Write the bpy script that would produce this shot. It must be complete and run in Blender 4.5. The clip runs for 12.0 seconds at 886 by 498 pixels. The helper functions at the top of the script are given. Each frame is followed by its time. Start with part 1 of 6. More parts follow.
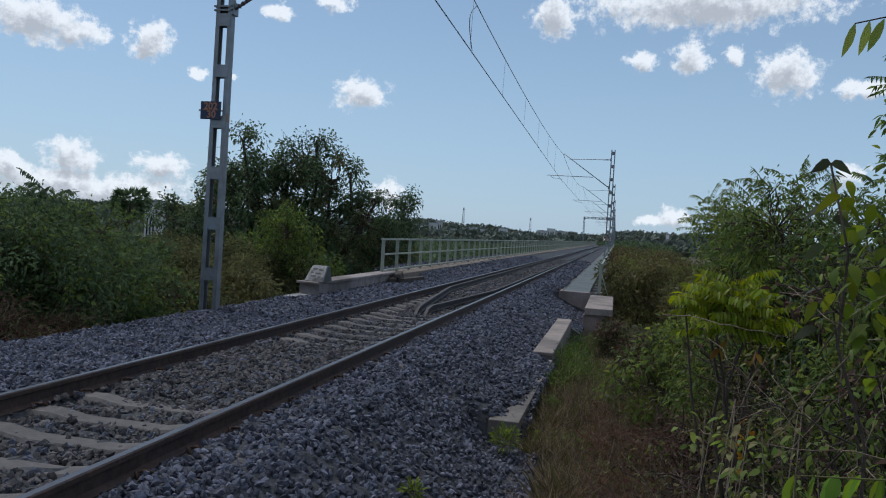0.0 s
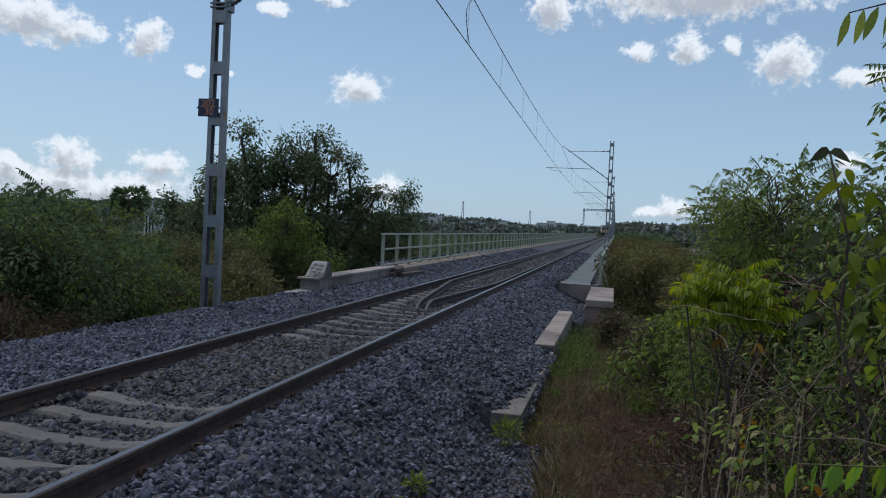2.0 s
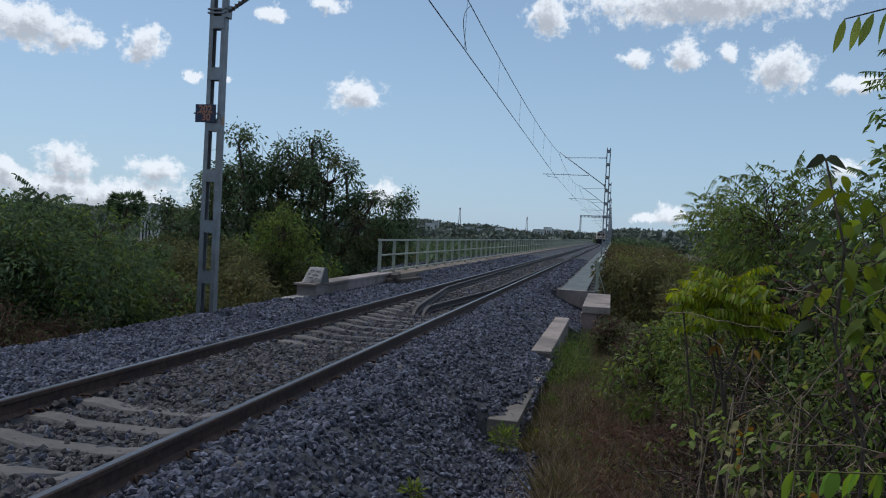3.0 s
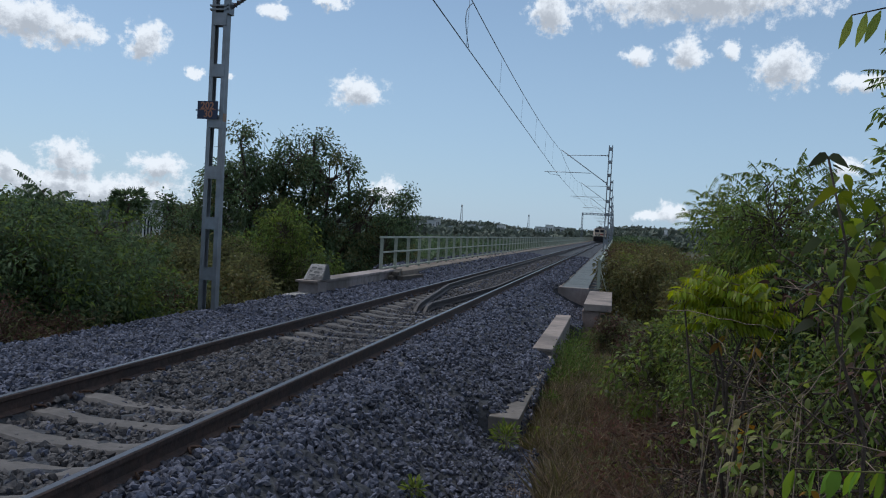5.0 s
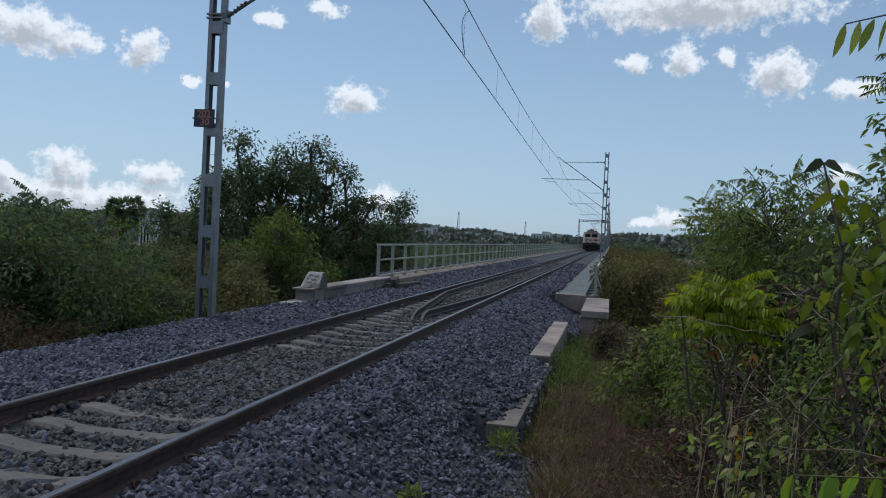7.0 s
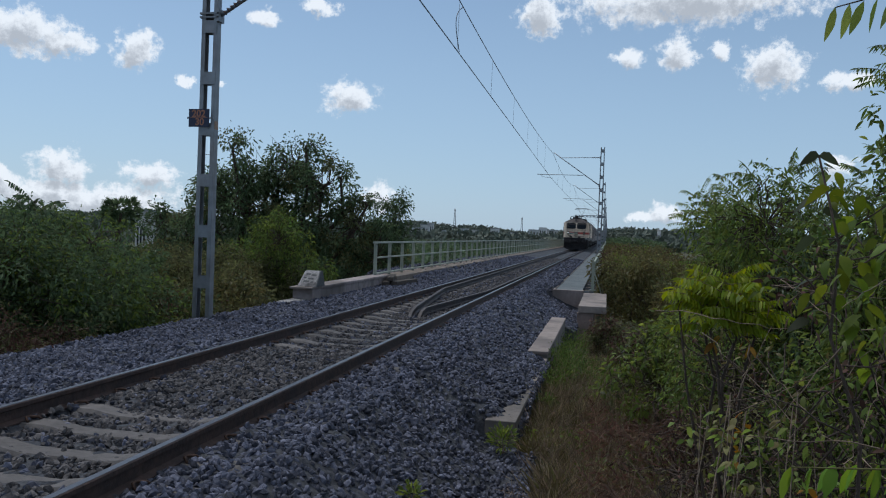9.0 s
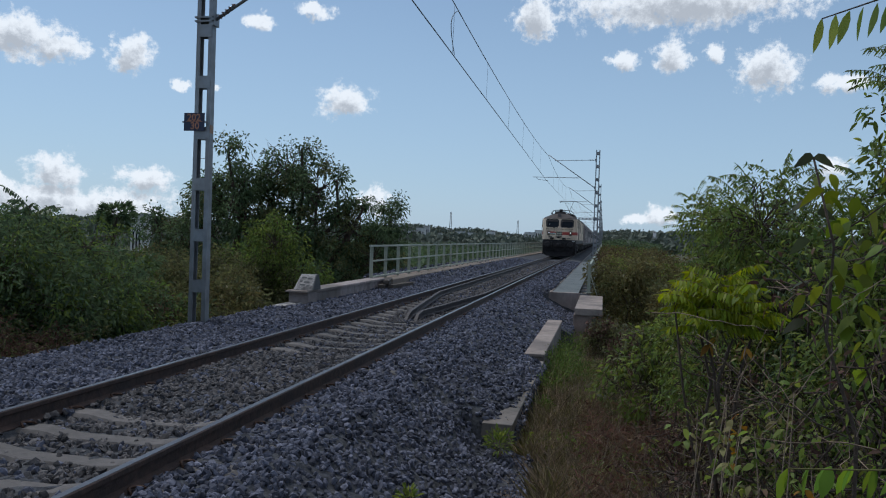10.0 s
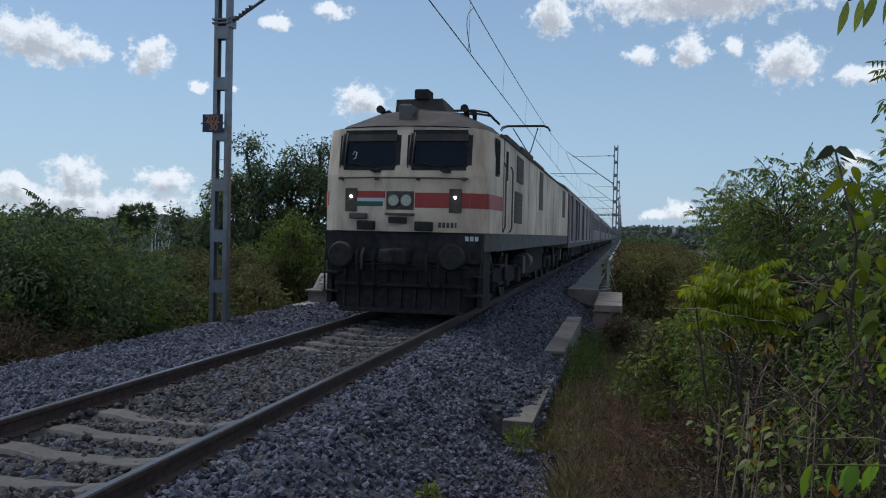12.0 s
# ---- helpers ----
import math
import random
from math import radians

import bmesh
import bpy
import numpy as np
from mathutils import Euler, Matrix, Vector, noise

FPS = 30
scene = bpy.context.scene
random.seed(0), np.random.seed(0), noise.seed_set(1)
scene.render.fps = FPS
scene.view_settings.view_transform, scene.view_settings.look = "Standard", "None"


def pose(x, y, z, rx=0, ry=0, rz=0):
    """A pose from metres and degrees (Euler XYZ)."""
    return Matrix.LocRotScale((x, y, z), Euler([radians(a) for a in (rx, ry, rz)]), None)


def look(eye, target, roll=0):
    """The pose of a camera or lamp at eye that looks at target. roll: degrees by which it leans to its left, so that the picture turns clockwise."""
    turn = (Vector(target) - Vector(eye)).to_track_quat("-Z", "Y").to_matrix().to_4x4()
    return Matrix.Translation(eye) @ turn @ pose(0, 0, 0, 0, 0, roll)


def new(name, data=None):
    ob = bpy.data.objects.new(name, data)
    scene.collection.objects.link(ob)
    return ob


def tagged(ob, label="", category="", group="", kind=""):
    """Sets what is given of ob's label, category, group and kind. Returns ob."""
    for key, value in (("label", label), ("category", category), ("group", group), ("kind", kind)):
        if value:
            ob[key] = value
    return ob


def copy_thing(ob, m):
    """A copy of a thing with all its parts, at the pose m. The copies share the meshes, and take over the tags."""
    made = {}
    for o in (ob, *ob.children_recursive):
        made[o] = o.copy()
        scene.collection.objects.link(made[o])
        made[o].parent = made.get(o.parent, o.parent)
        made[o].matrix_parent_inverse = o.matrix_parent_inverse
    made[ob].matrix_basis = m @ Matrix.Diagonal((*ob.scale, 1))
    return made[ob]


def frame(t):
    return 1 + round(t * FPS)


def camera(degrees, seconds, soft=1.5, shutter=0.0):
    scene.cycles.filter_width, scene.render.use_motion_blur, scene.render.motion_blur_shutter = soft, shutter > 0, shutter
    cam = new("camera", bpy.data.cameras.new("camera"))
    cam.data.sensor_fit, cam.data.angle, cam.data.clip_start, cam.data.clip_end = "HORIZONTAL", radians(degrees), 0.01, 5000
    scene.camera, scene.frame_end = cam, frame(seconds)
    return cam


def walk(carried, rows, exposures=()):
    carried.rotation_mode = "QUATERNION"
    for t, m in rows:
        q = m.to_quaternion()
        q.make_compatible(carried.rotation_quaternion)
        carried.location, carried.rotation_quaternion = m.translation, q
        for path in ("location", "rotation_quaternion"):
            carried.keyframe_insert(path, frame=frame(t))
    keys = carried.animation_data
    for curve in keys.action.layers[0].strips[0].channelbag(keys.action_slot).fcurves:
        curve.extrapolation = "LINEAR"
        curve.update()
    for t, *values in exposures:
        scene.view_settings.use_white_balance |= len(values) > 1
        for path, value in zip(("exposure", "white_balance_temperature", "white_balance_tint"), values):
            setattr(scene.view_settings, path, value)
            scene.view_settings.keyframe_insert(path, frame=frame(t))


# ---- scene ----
# camera: held by hand beside the track, turning only; y runs along the track, rail tops at z = 0
cam = camera(58.0, 12.0, soft=1.1)
EYE = (3.759, 0.0, 1.507)
TURNS = [(0, -1.32, -3.67, 12.21), (0.5, -1.44, -3.21, 12.57), (1, -1.61, -3.33, 12.0), (1.5, -1.65, -3.29, 11.56),
         (2, -1.75, -2.84, 12.19), (2.5, -1.26, -3.06, 11.52), (3, -1.3, -2.94, 11.97), (5, -1.5, -3.09, 12.09),
         (5.5, -1.42, -2.99, 11.98), (6, -1.18, -2.98, 11.99), (6.5, -1.07, -2.91, 11.9), (7, -0.97, -2.9, 11.87),
         (9, -1.17, -2.19, 11.63), (9.5, -1.13, -1.69, 11.43), (10, -0.94, -1.96, 11.34), (10.5, -0.91, -1.65, 11.49),
         (11, -0.85, -1.7, 11.67), (11.5, -0.88, -1.51, 12.02), (12, -1.13, -1.3, 12.64)]
walk(cam, [(t, pose(*EYE, 90 + pitch, roll, yaw)) for t, pitch, roll, yaw in TURNS], exposures=[(0, -0.06, 5750, 8), (12, -0.06, 5750, 8)])

# ---- world: blue sky with scattered fair-weather clouds; the track itself lies in a cloud's soft shade ----
SUN_EL, SUN_AZ = radians(58), radians(-60)
world = bpy.data.worlds.new("sky")
scene.world = world
world.use_nodes = True


def build_sky():
    nt = world.node_tree
    nt.nodes.clear()
    N, L = nt.nodes.new, nt.links.new

    def m(op, a, b=None, c=None, clamp=False):
        n = N("ShaderNodeMath")
        n.operation, n.use_clamp = op, clamp
        for k, v in enumerate((a, b, c)):
            if v is None:
                continue
            if isinstance(v, (int, float)):
                n.inputs[k].default_value = v
            else:
                L(v, n.inputs[k])
        return n.outputs[0]

    sky = N("ShaderNodeTexSky")
    sky.sky_type, sky.sun_disc = "NISHITA", False
    sky.sun_elevation, sky.sun_rotation = SUN_EL, SUN_AZ
    sky.air_density, sky.dust_density, sky.ozone_density = 1.0, 0.5, 2.0
    geo = N("ShaderNodeTexCoord")
    sep = N("ShaderNodeSeparateXYZ")
    L(geo.outputs["Generated"], sep.inputs[0])
    az = m("ARCTAN2", sep.outputs[0], sep.outputs[1])
    el = m("ARCSINE", sep.outputs[2])
    flat = N("ShaderNodeCombineXYZ")
    L(m("MULTIPLY", az, 57.2958), flat.inputs[0])
    L(m("MULTIPLY", el, 57.2958), flat.inputs[1])

    def fbm(scale, detail, seed, rough=0.55):
        n = N("ShaderNodeTexNoise")
        n.inputs["Scale"].default_value, n.inputs["Detail"].default_value = scale, detail
        n.inputs["Roughness"].default_value = rough
        n.inputs["Lacunarity"].default_value = 2.1
        add = N("ShaderNodeVectorMath")
        add.inputs[1].default_value = (seed, seed * 0.7, seed * 1.3)
        L(flat.outputs[0], add.inputs[0])
        L(add.outputs[0], n.inputs["Vector"])
        return n

    def density(lift):
        """How thick the clouds are at the place seen, or a little above it."""
        raised = N("ShaderNodeVectorMath")
        raised.inputs[1].default_value = (0.25 * lift, lift, 0)
        L(flat.outputs[0], raised.inputs[0])

        def fbm_at(scale, detail, seed, rough):
            n = fbm(scale, detail, seed, rough)
            add = n.inputs["Vector"].links[0].from_node
            L(raised.outputs[0], add.inputs[0])
            return n
        # bend the coordinates so that the outlines billow
        warp = fbm_at(0.8, 7, 3.1, 0.6)
        off = N("ShaderNodeVectorMath")
        off.operation = "MULTIPLY_ADD"
        L(warp.outputs["Color"], off.inputs[0])
        off.inputs[1].default_value = (2.4, 1.6, 0)
        L(raised.outputs[0], off.inputs[2])
        shift = N("ShaderNodeVectorMath")
        shift.inputs[1].default_value = (-1.2, -0.8, 0)
        L(off.outputs[0], shift.inputs[0])
        mask = None
        for a, e, ra, re in CLOUDS:
            d = N("ShaderNodeVectorMath")
            d.operation = "SUBTRACT"
            L(shift.outputs[0], d.inputs[0])
            d.inputs[1].default_value = (a, e, 0)
            k = N("ShaderNodeVectorMath")
            k.operation = "MULTIPLY"
            L(d.outputs[0], k.inputs[0])
            k.inputs[1].default_value = (1 / ra, 1 / re, 0)
            ln = N("ShaderNodeVectorMath")
            ln.operation = "LENGTH"
            L(k.outputs[0], ln.inputs[0])
            one = m("SUBTRACT", 1.0, ln.outputs["Value"])
            mask = one if mask is None else m("MAXIMUM", mask, one)
        # unseen clouds overhead and behind, their cover raised to brighten the foreground
        high = fbm_at(0.045, 5, 11.0, 0.55)
        up = m("MULTIPLY", m("SUBTRACT", el, 0.36), 3.0, clamp=True)
        over = m("SUBTRACT", m("MULTIPLY", m("SUBTRACT", high.outputs["Fac"], 0.38), m("MULTIPLY", up, 5.0)), m("MULTIPLY", m("SUBTRACT", 1.0, up), 2.0))
        mask = m("MAXIMUM", mask, over)
        fine = fbm_at(1.0, 9, 7.7, 0.66)
        return m("ADD", mask, m("MULTIPLY", m("SUBTRACT", fine.outputs["Fac"], 0.5), 1.8))

    body, above = density(0.0), density(0.75)
    alpha = N("ShaderNodeMapRange")
    alpha.interpolation_type = "SMOOTHSTEP"
    alpha.inputs["From Min"].default_value, alpha.inputs["From Max"].default_value = 0.08, 0.58
    L(body, alpha.inputs["Value"])
    tone = N("ShaderNodeMapRange")
    tone.interpolation_type = "SMOOTHSTEP"
    tone.inputs["From Min"].default_value, tone.inputs["From Max"].default_value = 0.15, 0.95
    tone.inputs["To Min"].default_value, tone.inputs["To Max"].default_value = 1.0, 0.60
    L(above, tone.inputs["Value"])
    tint = N("ShaderNodeMix")
    tint.data_type = "RGBA"
    tint.inputs["A"].default_value, tint.inputs["B"].default_value = (0.74, 0.78, 0.86, 1), (1.0, 0.98, 0.95, 1)
    L(tone.outputs[0], tint.inputs["Factor"])
    cloud = N("ShaderNodeBackground")
    L(tint.outputs["Result"], cloud.inputs["Color"])
    L(m("MULTIPLY", tone.outputs[0], CLOUD_LIGHT), cloud.inputs["Strength"])
    # thin white haze low over the horizon
    haze = N("ShaderNodeBackground")
    haze.inputs["Color"].default_value, haze.inputs["Strength"].default_value = (0.53, 0.68, 0.81, 1), 0.90
    clear = N("ShaderNodeBackground")
    hs = N("ShaderNodeHueSaturation")
    hs.inputs["Saturation"].default_value = SKY_SATURATION
    L(sky.outputs[0], hs.inputs["Color"])
    L(hs.outputs[0], clear.inputs["Color"])
    clear.inputs["Strength"].default_value = SKY_STRENGTH
    low = N("ShaderNodeMapRange")
    low.interpolation_type = "SMOOTHSTEP"
    low.inputs["From Min"].default_value, low.inputs["From Max"].default_value = -0.03, 0.50
    low.inputs["To Min"].default_value, low.inputs["To Max"].default_value = 0.70, 0.20
    L(el, low.inputs["Value"])
    mix1, mix2, out = N("ShaderNodeMixShader"), N("ShaderNodeMixShader"), N("ShaderNodeOutputWorld")
    L(low.outputs[0], mix1.inputs[0])
    L(clear.outputs[0], mix1.inputs[1])
    L(haze.outputs[0], mix1.inputs[2])
    L(m("MULTIPLY", alpha.outputs[0], 0.96), mix2.inputs[0])
    L(mix1.outputs[0], mix2.inputs[1])
    L(cloud.outputs[0], mix2.inputs[2])
    L(mix2.outputs[0], out.inputs[0])


CLOUD_LIGHT, SKY_STRENGTH, SKY_SATURATION = 0.95, 0.081, 1.0
# azimuth and height of each cloud's middle and its half width and half height, in degrees
CLOUDS = [(-39.9, 11.6, 4.6, 1.8), (-37.4, 11.2, 2.6, 1.1), (-32.9, 11.3, 1.8, 1.6), (-24.7, 14.1, 1.4, 0.7), (-20.9, 15.2, 2.0, 0.7), (-29.7, 9.5, 0.8, 0.5), (-27.3, 9.5, 0.6, 0.3),
          (-18.6, 9.2, 2.5, 1.4), (-5.2, 15.4, 2.0, 2.2), (4.9, 16.1, 11.2, 2.2), (1.1, 12.4, 1.5, 0.9), (4.2, 12.8, 1.7, 1.5), (7.0, 12.7, 1.1, 0.9), (10.3, 11.6, 2.5, 1.9), (14.9, 10.6, 2.2, 0.8),
          (-37.4, 3.2, 2.1, 1.7), (-38.5, 1.5, 5.2, 1.5), (-31.9, 3.1, 2.3, 1.3), (-41.0, 2.3, 1.9, 1.3), (-34.8, 1.2, 7.0, 1.5), (-16.3, 2.4, 1.7, 1.2), (3.7, 1.9, 1.6, 1.0),
          (2.2, 1.7, 1.4, 0.6), (14.4, 5.1, 1.2, 1.0)]
build_sky()
sun = new("sun", bpy.data.lights.new("sun", "SUN"))
sun.data.energy, sun.data.angle, sun.data.color = 1.8, radians(12), (1.0, 0.95, 0.87)
sun.matrix_world = look((0, 0, 50), (-50 * math.sin(SUN_AZ) * math.cos(SUN_EL), -50 * math.cos(SUN_AZ) * math.cos(SUN_EL), 50 - 50 * math.sin(SUN_EL)))

# ---- materials ----
def mat(name, c1, c2, scale=8.0, rough=0.8, metal=0.0, bump=0.3, bump_scale=None, c3=None, stain=0.5, per_piece=0.0, per_island=0.0, spec=0.4, leaf=0.0, streak=0.0, streak_colour=(0.06, 0.045, 0.035)):
    """Two colours mixed by grain, a third one by broad stains, fine relief, and piece-to-piece change."""
    ma = bpy.data.materials.new(name)
    ma.use_nodes = True
    nt = ma.node_tree
    nt.nodes.clear()
    N, L = nt.nodes.new, nt.links.new
    bsdf, out = N("ShaderNodeBsdfPrincipled"), N("ShaderNodeOutputMaterial")
    bsdf.inputs["Roughness"].default_value, bsdf.inputs["Metallic"].default_value = rough, metal
    bsdf.inputs["Specular IOR Level"].default_value = 0.15 if leaf else spec
    co = N("ShaderNodeTexCoord")

    def noise_at(s, detail=5):
        n = N("ShaderNodeTexNoise")
        n.inputs["Scale"].default_value, n.inputs["Detail"].default_value = s, detail
        L(co.outputs["Object"], n.inputs["Vector"])
        return n

    def ramp(src, lo, hi):
        r = N("ShaderNodeMapRange")
        r.inputs["From Min"].default_value, r.inputs["From Max"].default_value = lo, hi
        L(src, r.inputs["Value"])
        return r.outputs[0]

    def blend(fac, a, b):
        x = N("ShaderNodeMix")
        x.data_type = "RGBA"
        L(fac, x.inputs["Factor"])
        for sock, v in (("A", a), ("B", b)):
            if isinstance(v, tuple):
                x.inputs[sock].default_value = (*v, 1)
            else:
                L(v, x.inputs[sock])
        return x.outputs["Result"]

    grain = noise_at(scale)
    col = blend(ramp(grain.outputs["Fac"], 0.3, 0.7), c1, c2)
    if c3:
        broad = noise_at(scale * 0.13, 4)
        f = N("ShaderNodeMath")
        f.operation = "MULTIPLY"
        L(ramp(broad.outputs["Fac"], 0.45, 0.68), f.inputs[0])
        f.inputs[1].default_value = stain
        col = blend(f.outputs[0], col, c3)
    if streak:
        # rain-washed grime: runs down in uneven streaks
        mp = N("ShaderNodeMapping")
        mp.inputs["Scale"].default_value = (3.2, 3.2, 0.8)
        L(co.outputs["Object"], mp.inputs["Vector"])
        n = N("ShaderNodeTexNoise")
        n.inputs["Scale"].default_value, n.inputs["Detail"].default_value = 1.0, 7
        n.inputs["Roughness"].default_value = 0.65
        L(mp.outputs[0], n.inputs["Vector"])
        f = N("ShaderNodeMath")
        f.operation = "MULTIPLY"
        L(ramp(n.outputs["Fac"], 0.46, 0.72), f.inputs[0])
        f.inputs[1].default_value = streak
        col = blend(f.outputs[0], col, streak_colour)
    if per_piece or per_island:
        if per_island:
            rnd = N("ShaderNodeNewGeometry").outputs["Random Per Island"]
        else:
            rnd = N("ShaderNodeObjectInfo").outputs["Random"]
        k = max(per_piece, per_island)
        v = N("ShaderNodeMapRange")
        v.inputs["To Min"].default_value, v.inputs["To Max"].default_value = 1 - k, 1 + k
        L(rnd, v.inputs["Value"])
        hs = N("ShaderNodeHueSaturation")
        L(v.outputs[0], hs.inputs["Value"])
        if leaf:
            h = N("ShaderNodeMapRange")
            h.inputs["To Min"].default_value, h.inputs["To Max"].default_value = 0.475, 0.515
            tw = N("ShaderNodeMath")
            tw.operation = "FRACT"
            mu = N("ShaderNodeMath")
            mu.operation = "MULTIPLY"
            mu.inputs[1].default_value = 7.31
            L(rnd, mu.inputs[0])
            L(mu.outputs[0], tw.inputs[0])
            L(tw.outputs[0], h.inputs["Value"])
            L(h.outputs[0], hs.inputs["Hue"])
        L(col, hs.inputs["Color"])
        col = hs.outputs[0]
    L(col, bsdf.inputs["Base Color"])
    if bump:
        b = N("ShaderNodeBump")
        b.inputs["Strength"].default_value, b.inputs["Distance"].default_value = bump, 0.02
        L(noise_at(bump_scale or scale * 2.5, 6).outputs["Fac"], b.inputs["Height"])
        L(b.outputs[0], bsdf.inputs["Normal"])
    if leaf:
        tr, mx = N("ShaderNodeBsdfTranslucent"), N("ShaderNodeMixShader")
        hs2 = N("ShaderNodeHueSaturation")
        hs2.inputs["Hue"].default_value, hs2.inputs["Saturation"].default_value, hs2.inputs["Value"].default_value = 0.485, 1.1, 1.5
        L(col, hs2.inputs["Color"])
        L(hs2.outputs[0], tr.inputs["Color"])
        mx.inputs[0].default_value = leaf
        L(bsdf.outputs[0], mx.inputs[1])
        L(tr.outputs[0], mx.inputs[2])
        L(mx.outputs[0], out.inputs[0])
    else:
        L(bsdf.outputs[0], out.inputs[0])
    return ma


def glow(name, colour, strength):
    ma = bpy.data.materials.new(name)
    ma.use_nodes = True
    b = ma.node_tree.nodes["Principled BSDF"]
    b.inputs["Base Color"].default_value = (*colour, 1)
    b.inputs["Emission Color"].default_value, b.inputs["Emission Strength"].default_value = (*colour, 1), strength
    return ma


M_STONE = mat("crushed granite", (0.058, 0.060, 0.078), (0.135, 0.137, 0.176), 30, 0.9, bump=0.4, bump_scale=60, per_island=0.65, spec=0.2)
M_STONE_PIECE = mat("crushed granite piece", (0.058, 0.060, 0.078), (0.135, 0.137, 0.176), 30, 0.9, bump=0.4, bump_scale=60, per_piece=0.6, spec=0.2)
M_STONE_DUSTY = mat("dusty brown-grey stone", (0.068, 0.062, 0.062), (0.13, 0.118, 0.116), 30, 0.9, bump=0.4, bump_scale=60, per_island=0.4, spec=0.2)
# bed darker than the stones: shade of the gaps is in its colour
M_BED = mat("ballast bed with gap shade", (0.016, 0.017, 0.021), (0.066, 0.069, 0.082), 26, 0.95, bump=1.0, bump_scale=22, c3=(0.10, 0.095, 0.09), stain=0.4)
M_EARTH = mat("embankment earth", (0.055, 0.055, 0.028), (0.115, 0.095, 0.058), 7, 0.95, bump=0.8, c3=(0.05, 0.065, 0.022), stain=0.8)
M_RAIL = mat("rusty rail web", (0.05, 0.035, 0.03), (0.10, 0.062, 0.05), 14, 0.75, 0.2, bump=0.3, c3=(0.04, 0.033, 0.035))
M_RAILTOP = mat("polished rail head", (0.045, 0.041, 0.046), (0.08, 0.073, 0.08), 20, 0.3, 0.0, bump=0.05, spec=0.38)
M_SLEEPER = mat("weathered concrete sleeper", (0.092, 0.082, 0.078), (0.15, 0.134, 0.126), 10, 0.9, bump=0.35, c3=(0.08, 0.072, 0.068), stain=0.8, per_piece=0.15)
M_CLIP = mat("rusted spring clip", (0.06, 0.035, 0.025), (0.11, 0.06, 0.04), 40, 0.7, 0.4)
M_CONC = mat("weathered concrete", (0.16, 0.135, 0.118), (0.25, 0.215, 0.19), 6, 0.92, bump=0.4, c3=(0.10, 0.09, 0.08), stain=0.8, streak=0.7, streak_colour=(0.07, 0.062, 0.055))
M_SLABTOP = mat("pale concrete coping", (0.255, 0.205, 0.175), (0.33, 0.27, 0.235), 7, 0.9, bump=0.3, c3=(0.12, 0.10, 0.09), stain=0.8, streak=0.4, streak_colour=(0.10, 0.08, 0.07))
M_PIERCONC = mat("reddish stained concrete", (0.24, 0.17, 0.14), (0.34, 0.25, 0.21), 5, 0.92, bump=0.4, c3=(0.15, 0.12, 0.10), stain=0.8)
M_DECK = mat("dusty deck concrete", (0.20, 0.155, 0.12), (0.28, 0.225, 0.18), 3, 0.93, bump=0.3, c3=(0.13, 0.105, 0.085))
M_PLATE = mat("grey-green painted steel plate", (0.125, 0.14, 0.142), (0.17, 0.185, 0.188), 4, 0.85, 0.0, bump=0.1, c3=(0.08, 0.088, 0.09), spec=0.1)
M_GALV = mat("galvanised steel", (0.20, 0.21, 0.225), (0.30, 0.31, 0.33), 5, 0.5, 0.55, bump=0.08, c3=(0.22, 0.19, 0.17), stain=0.6, streak=0.45, streak_colour=(0.16, 0.12, 0.10))
M_RUSTGALV = mat("rust-streaked galvanised steel", (0.30, 0.18, 0.11), (0.36, 0.27, 0.21), 9, 0.6, 0.35, bump=0.1, c3=(0.24, 0.13, 0.08), stain=0.7)
M_RAILING = mat("pale grey-green railing paint", (0.31, 0.325, 0.255), (0.39, 0.405, 0.33), 7, 0.6, 0.0, bump=0.1, c3=(0.27, 0.26, 0.22), stain=0.7)
M_WIRE = mat("dark copper wire", (0.05, 0.05, 0.055), (0.08, 0.08, 0.085), 30, 0.5, 0.7, bump=0)
M_INSUL = mat("brown porcelain", (0.06, 0.035, 0.03), (0.09, 0.05, 0.04), 20, 0.25, bump=0)
M_SIGN = mat("faded dark blue enamel", (0.02, 0.025, 0.055), (0.03, 0.035, 0.07), 20, 0.5, bump=0.1, c3=(0.04, 0.035, 0.045))
M_SIGNTEXT = mat("faded orange paint", (0.33, 0.135, 0.08), (0.40, 0.19, 0.11), 40, 0.7, bump=0)
M_TIMBER = mat("old dark timber", (0.05, 0.04, 0.033), (0.11, 0.088, 0.07), 18, 0.9, bump=0.6)
M_WHITEWASH = mat("flaking whitewash", (0.14, 0.13, 0.125), (0.46, 0.43, 0.41), 26, 0.9, bump=0.3, c3=(0.06, 0.055, 0.055), stain=1.0)
M_GUARD = mat("dull grey-brown guard rail", (0.045, 0.040, 0.042), (0.09, 0.078, 0.076), 14, 0.7, 0.2, bump=0.3, c3=(0.06, 0.045, 0.04))
M_PARAPET = mat("blotchy pinkish concrete", (0.25, 0.20, 0.185), (0.39, 0.33, 0.31), 5, 0.92, bump=0.4, c3=(0.14, 0.115, 0.10), stain=0.9, streak=0.5, streak_colour=(0.09, 0.075, 0.065))
M_BARK = mat("brown bark", (0.045, 0.031, 0.023), (0.095, 0.068, 0.05), 14, 0.95, bump=0.8)
M_TWIG = mat("dry pale twig", (0.125, 0.085, 0.06), (0.26, 0.19, 0.135), 25, 0.9, bump=0.3, per_island=0.5)
M_LEAF_DARK = mat("dark green leaf", (0.058, 0.088, 0.045), (0.095, 0.132, 0.064), 3, 0.45, bump=0, per_island=0.5, leaf=0.4)
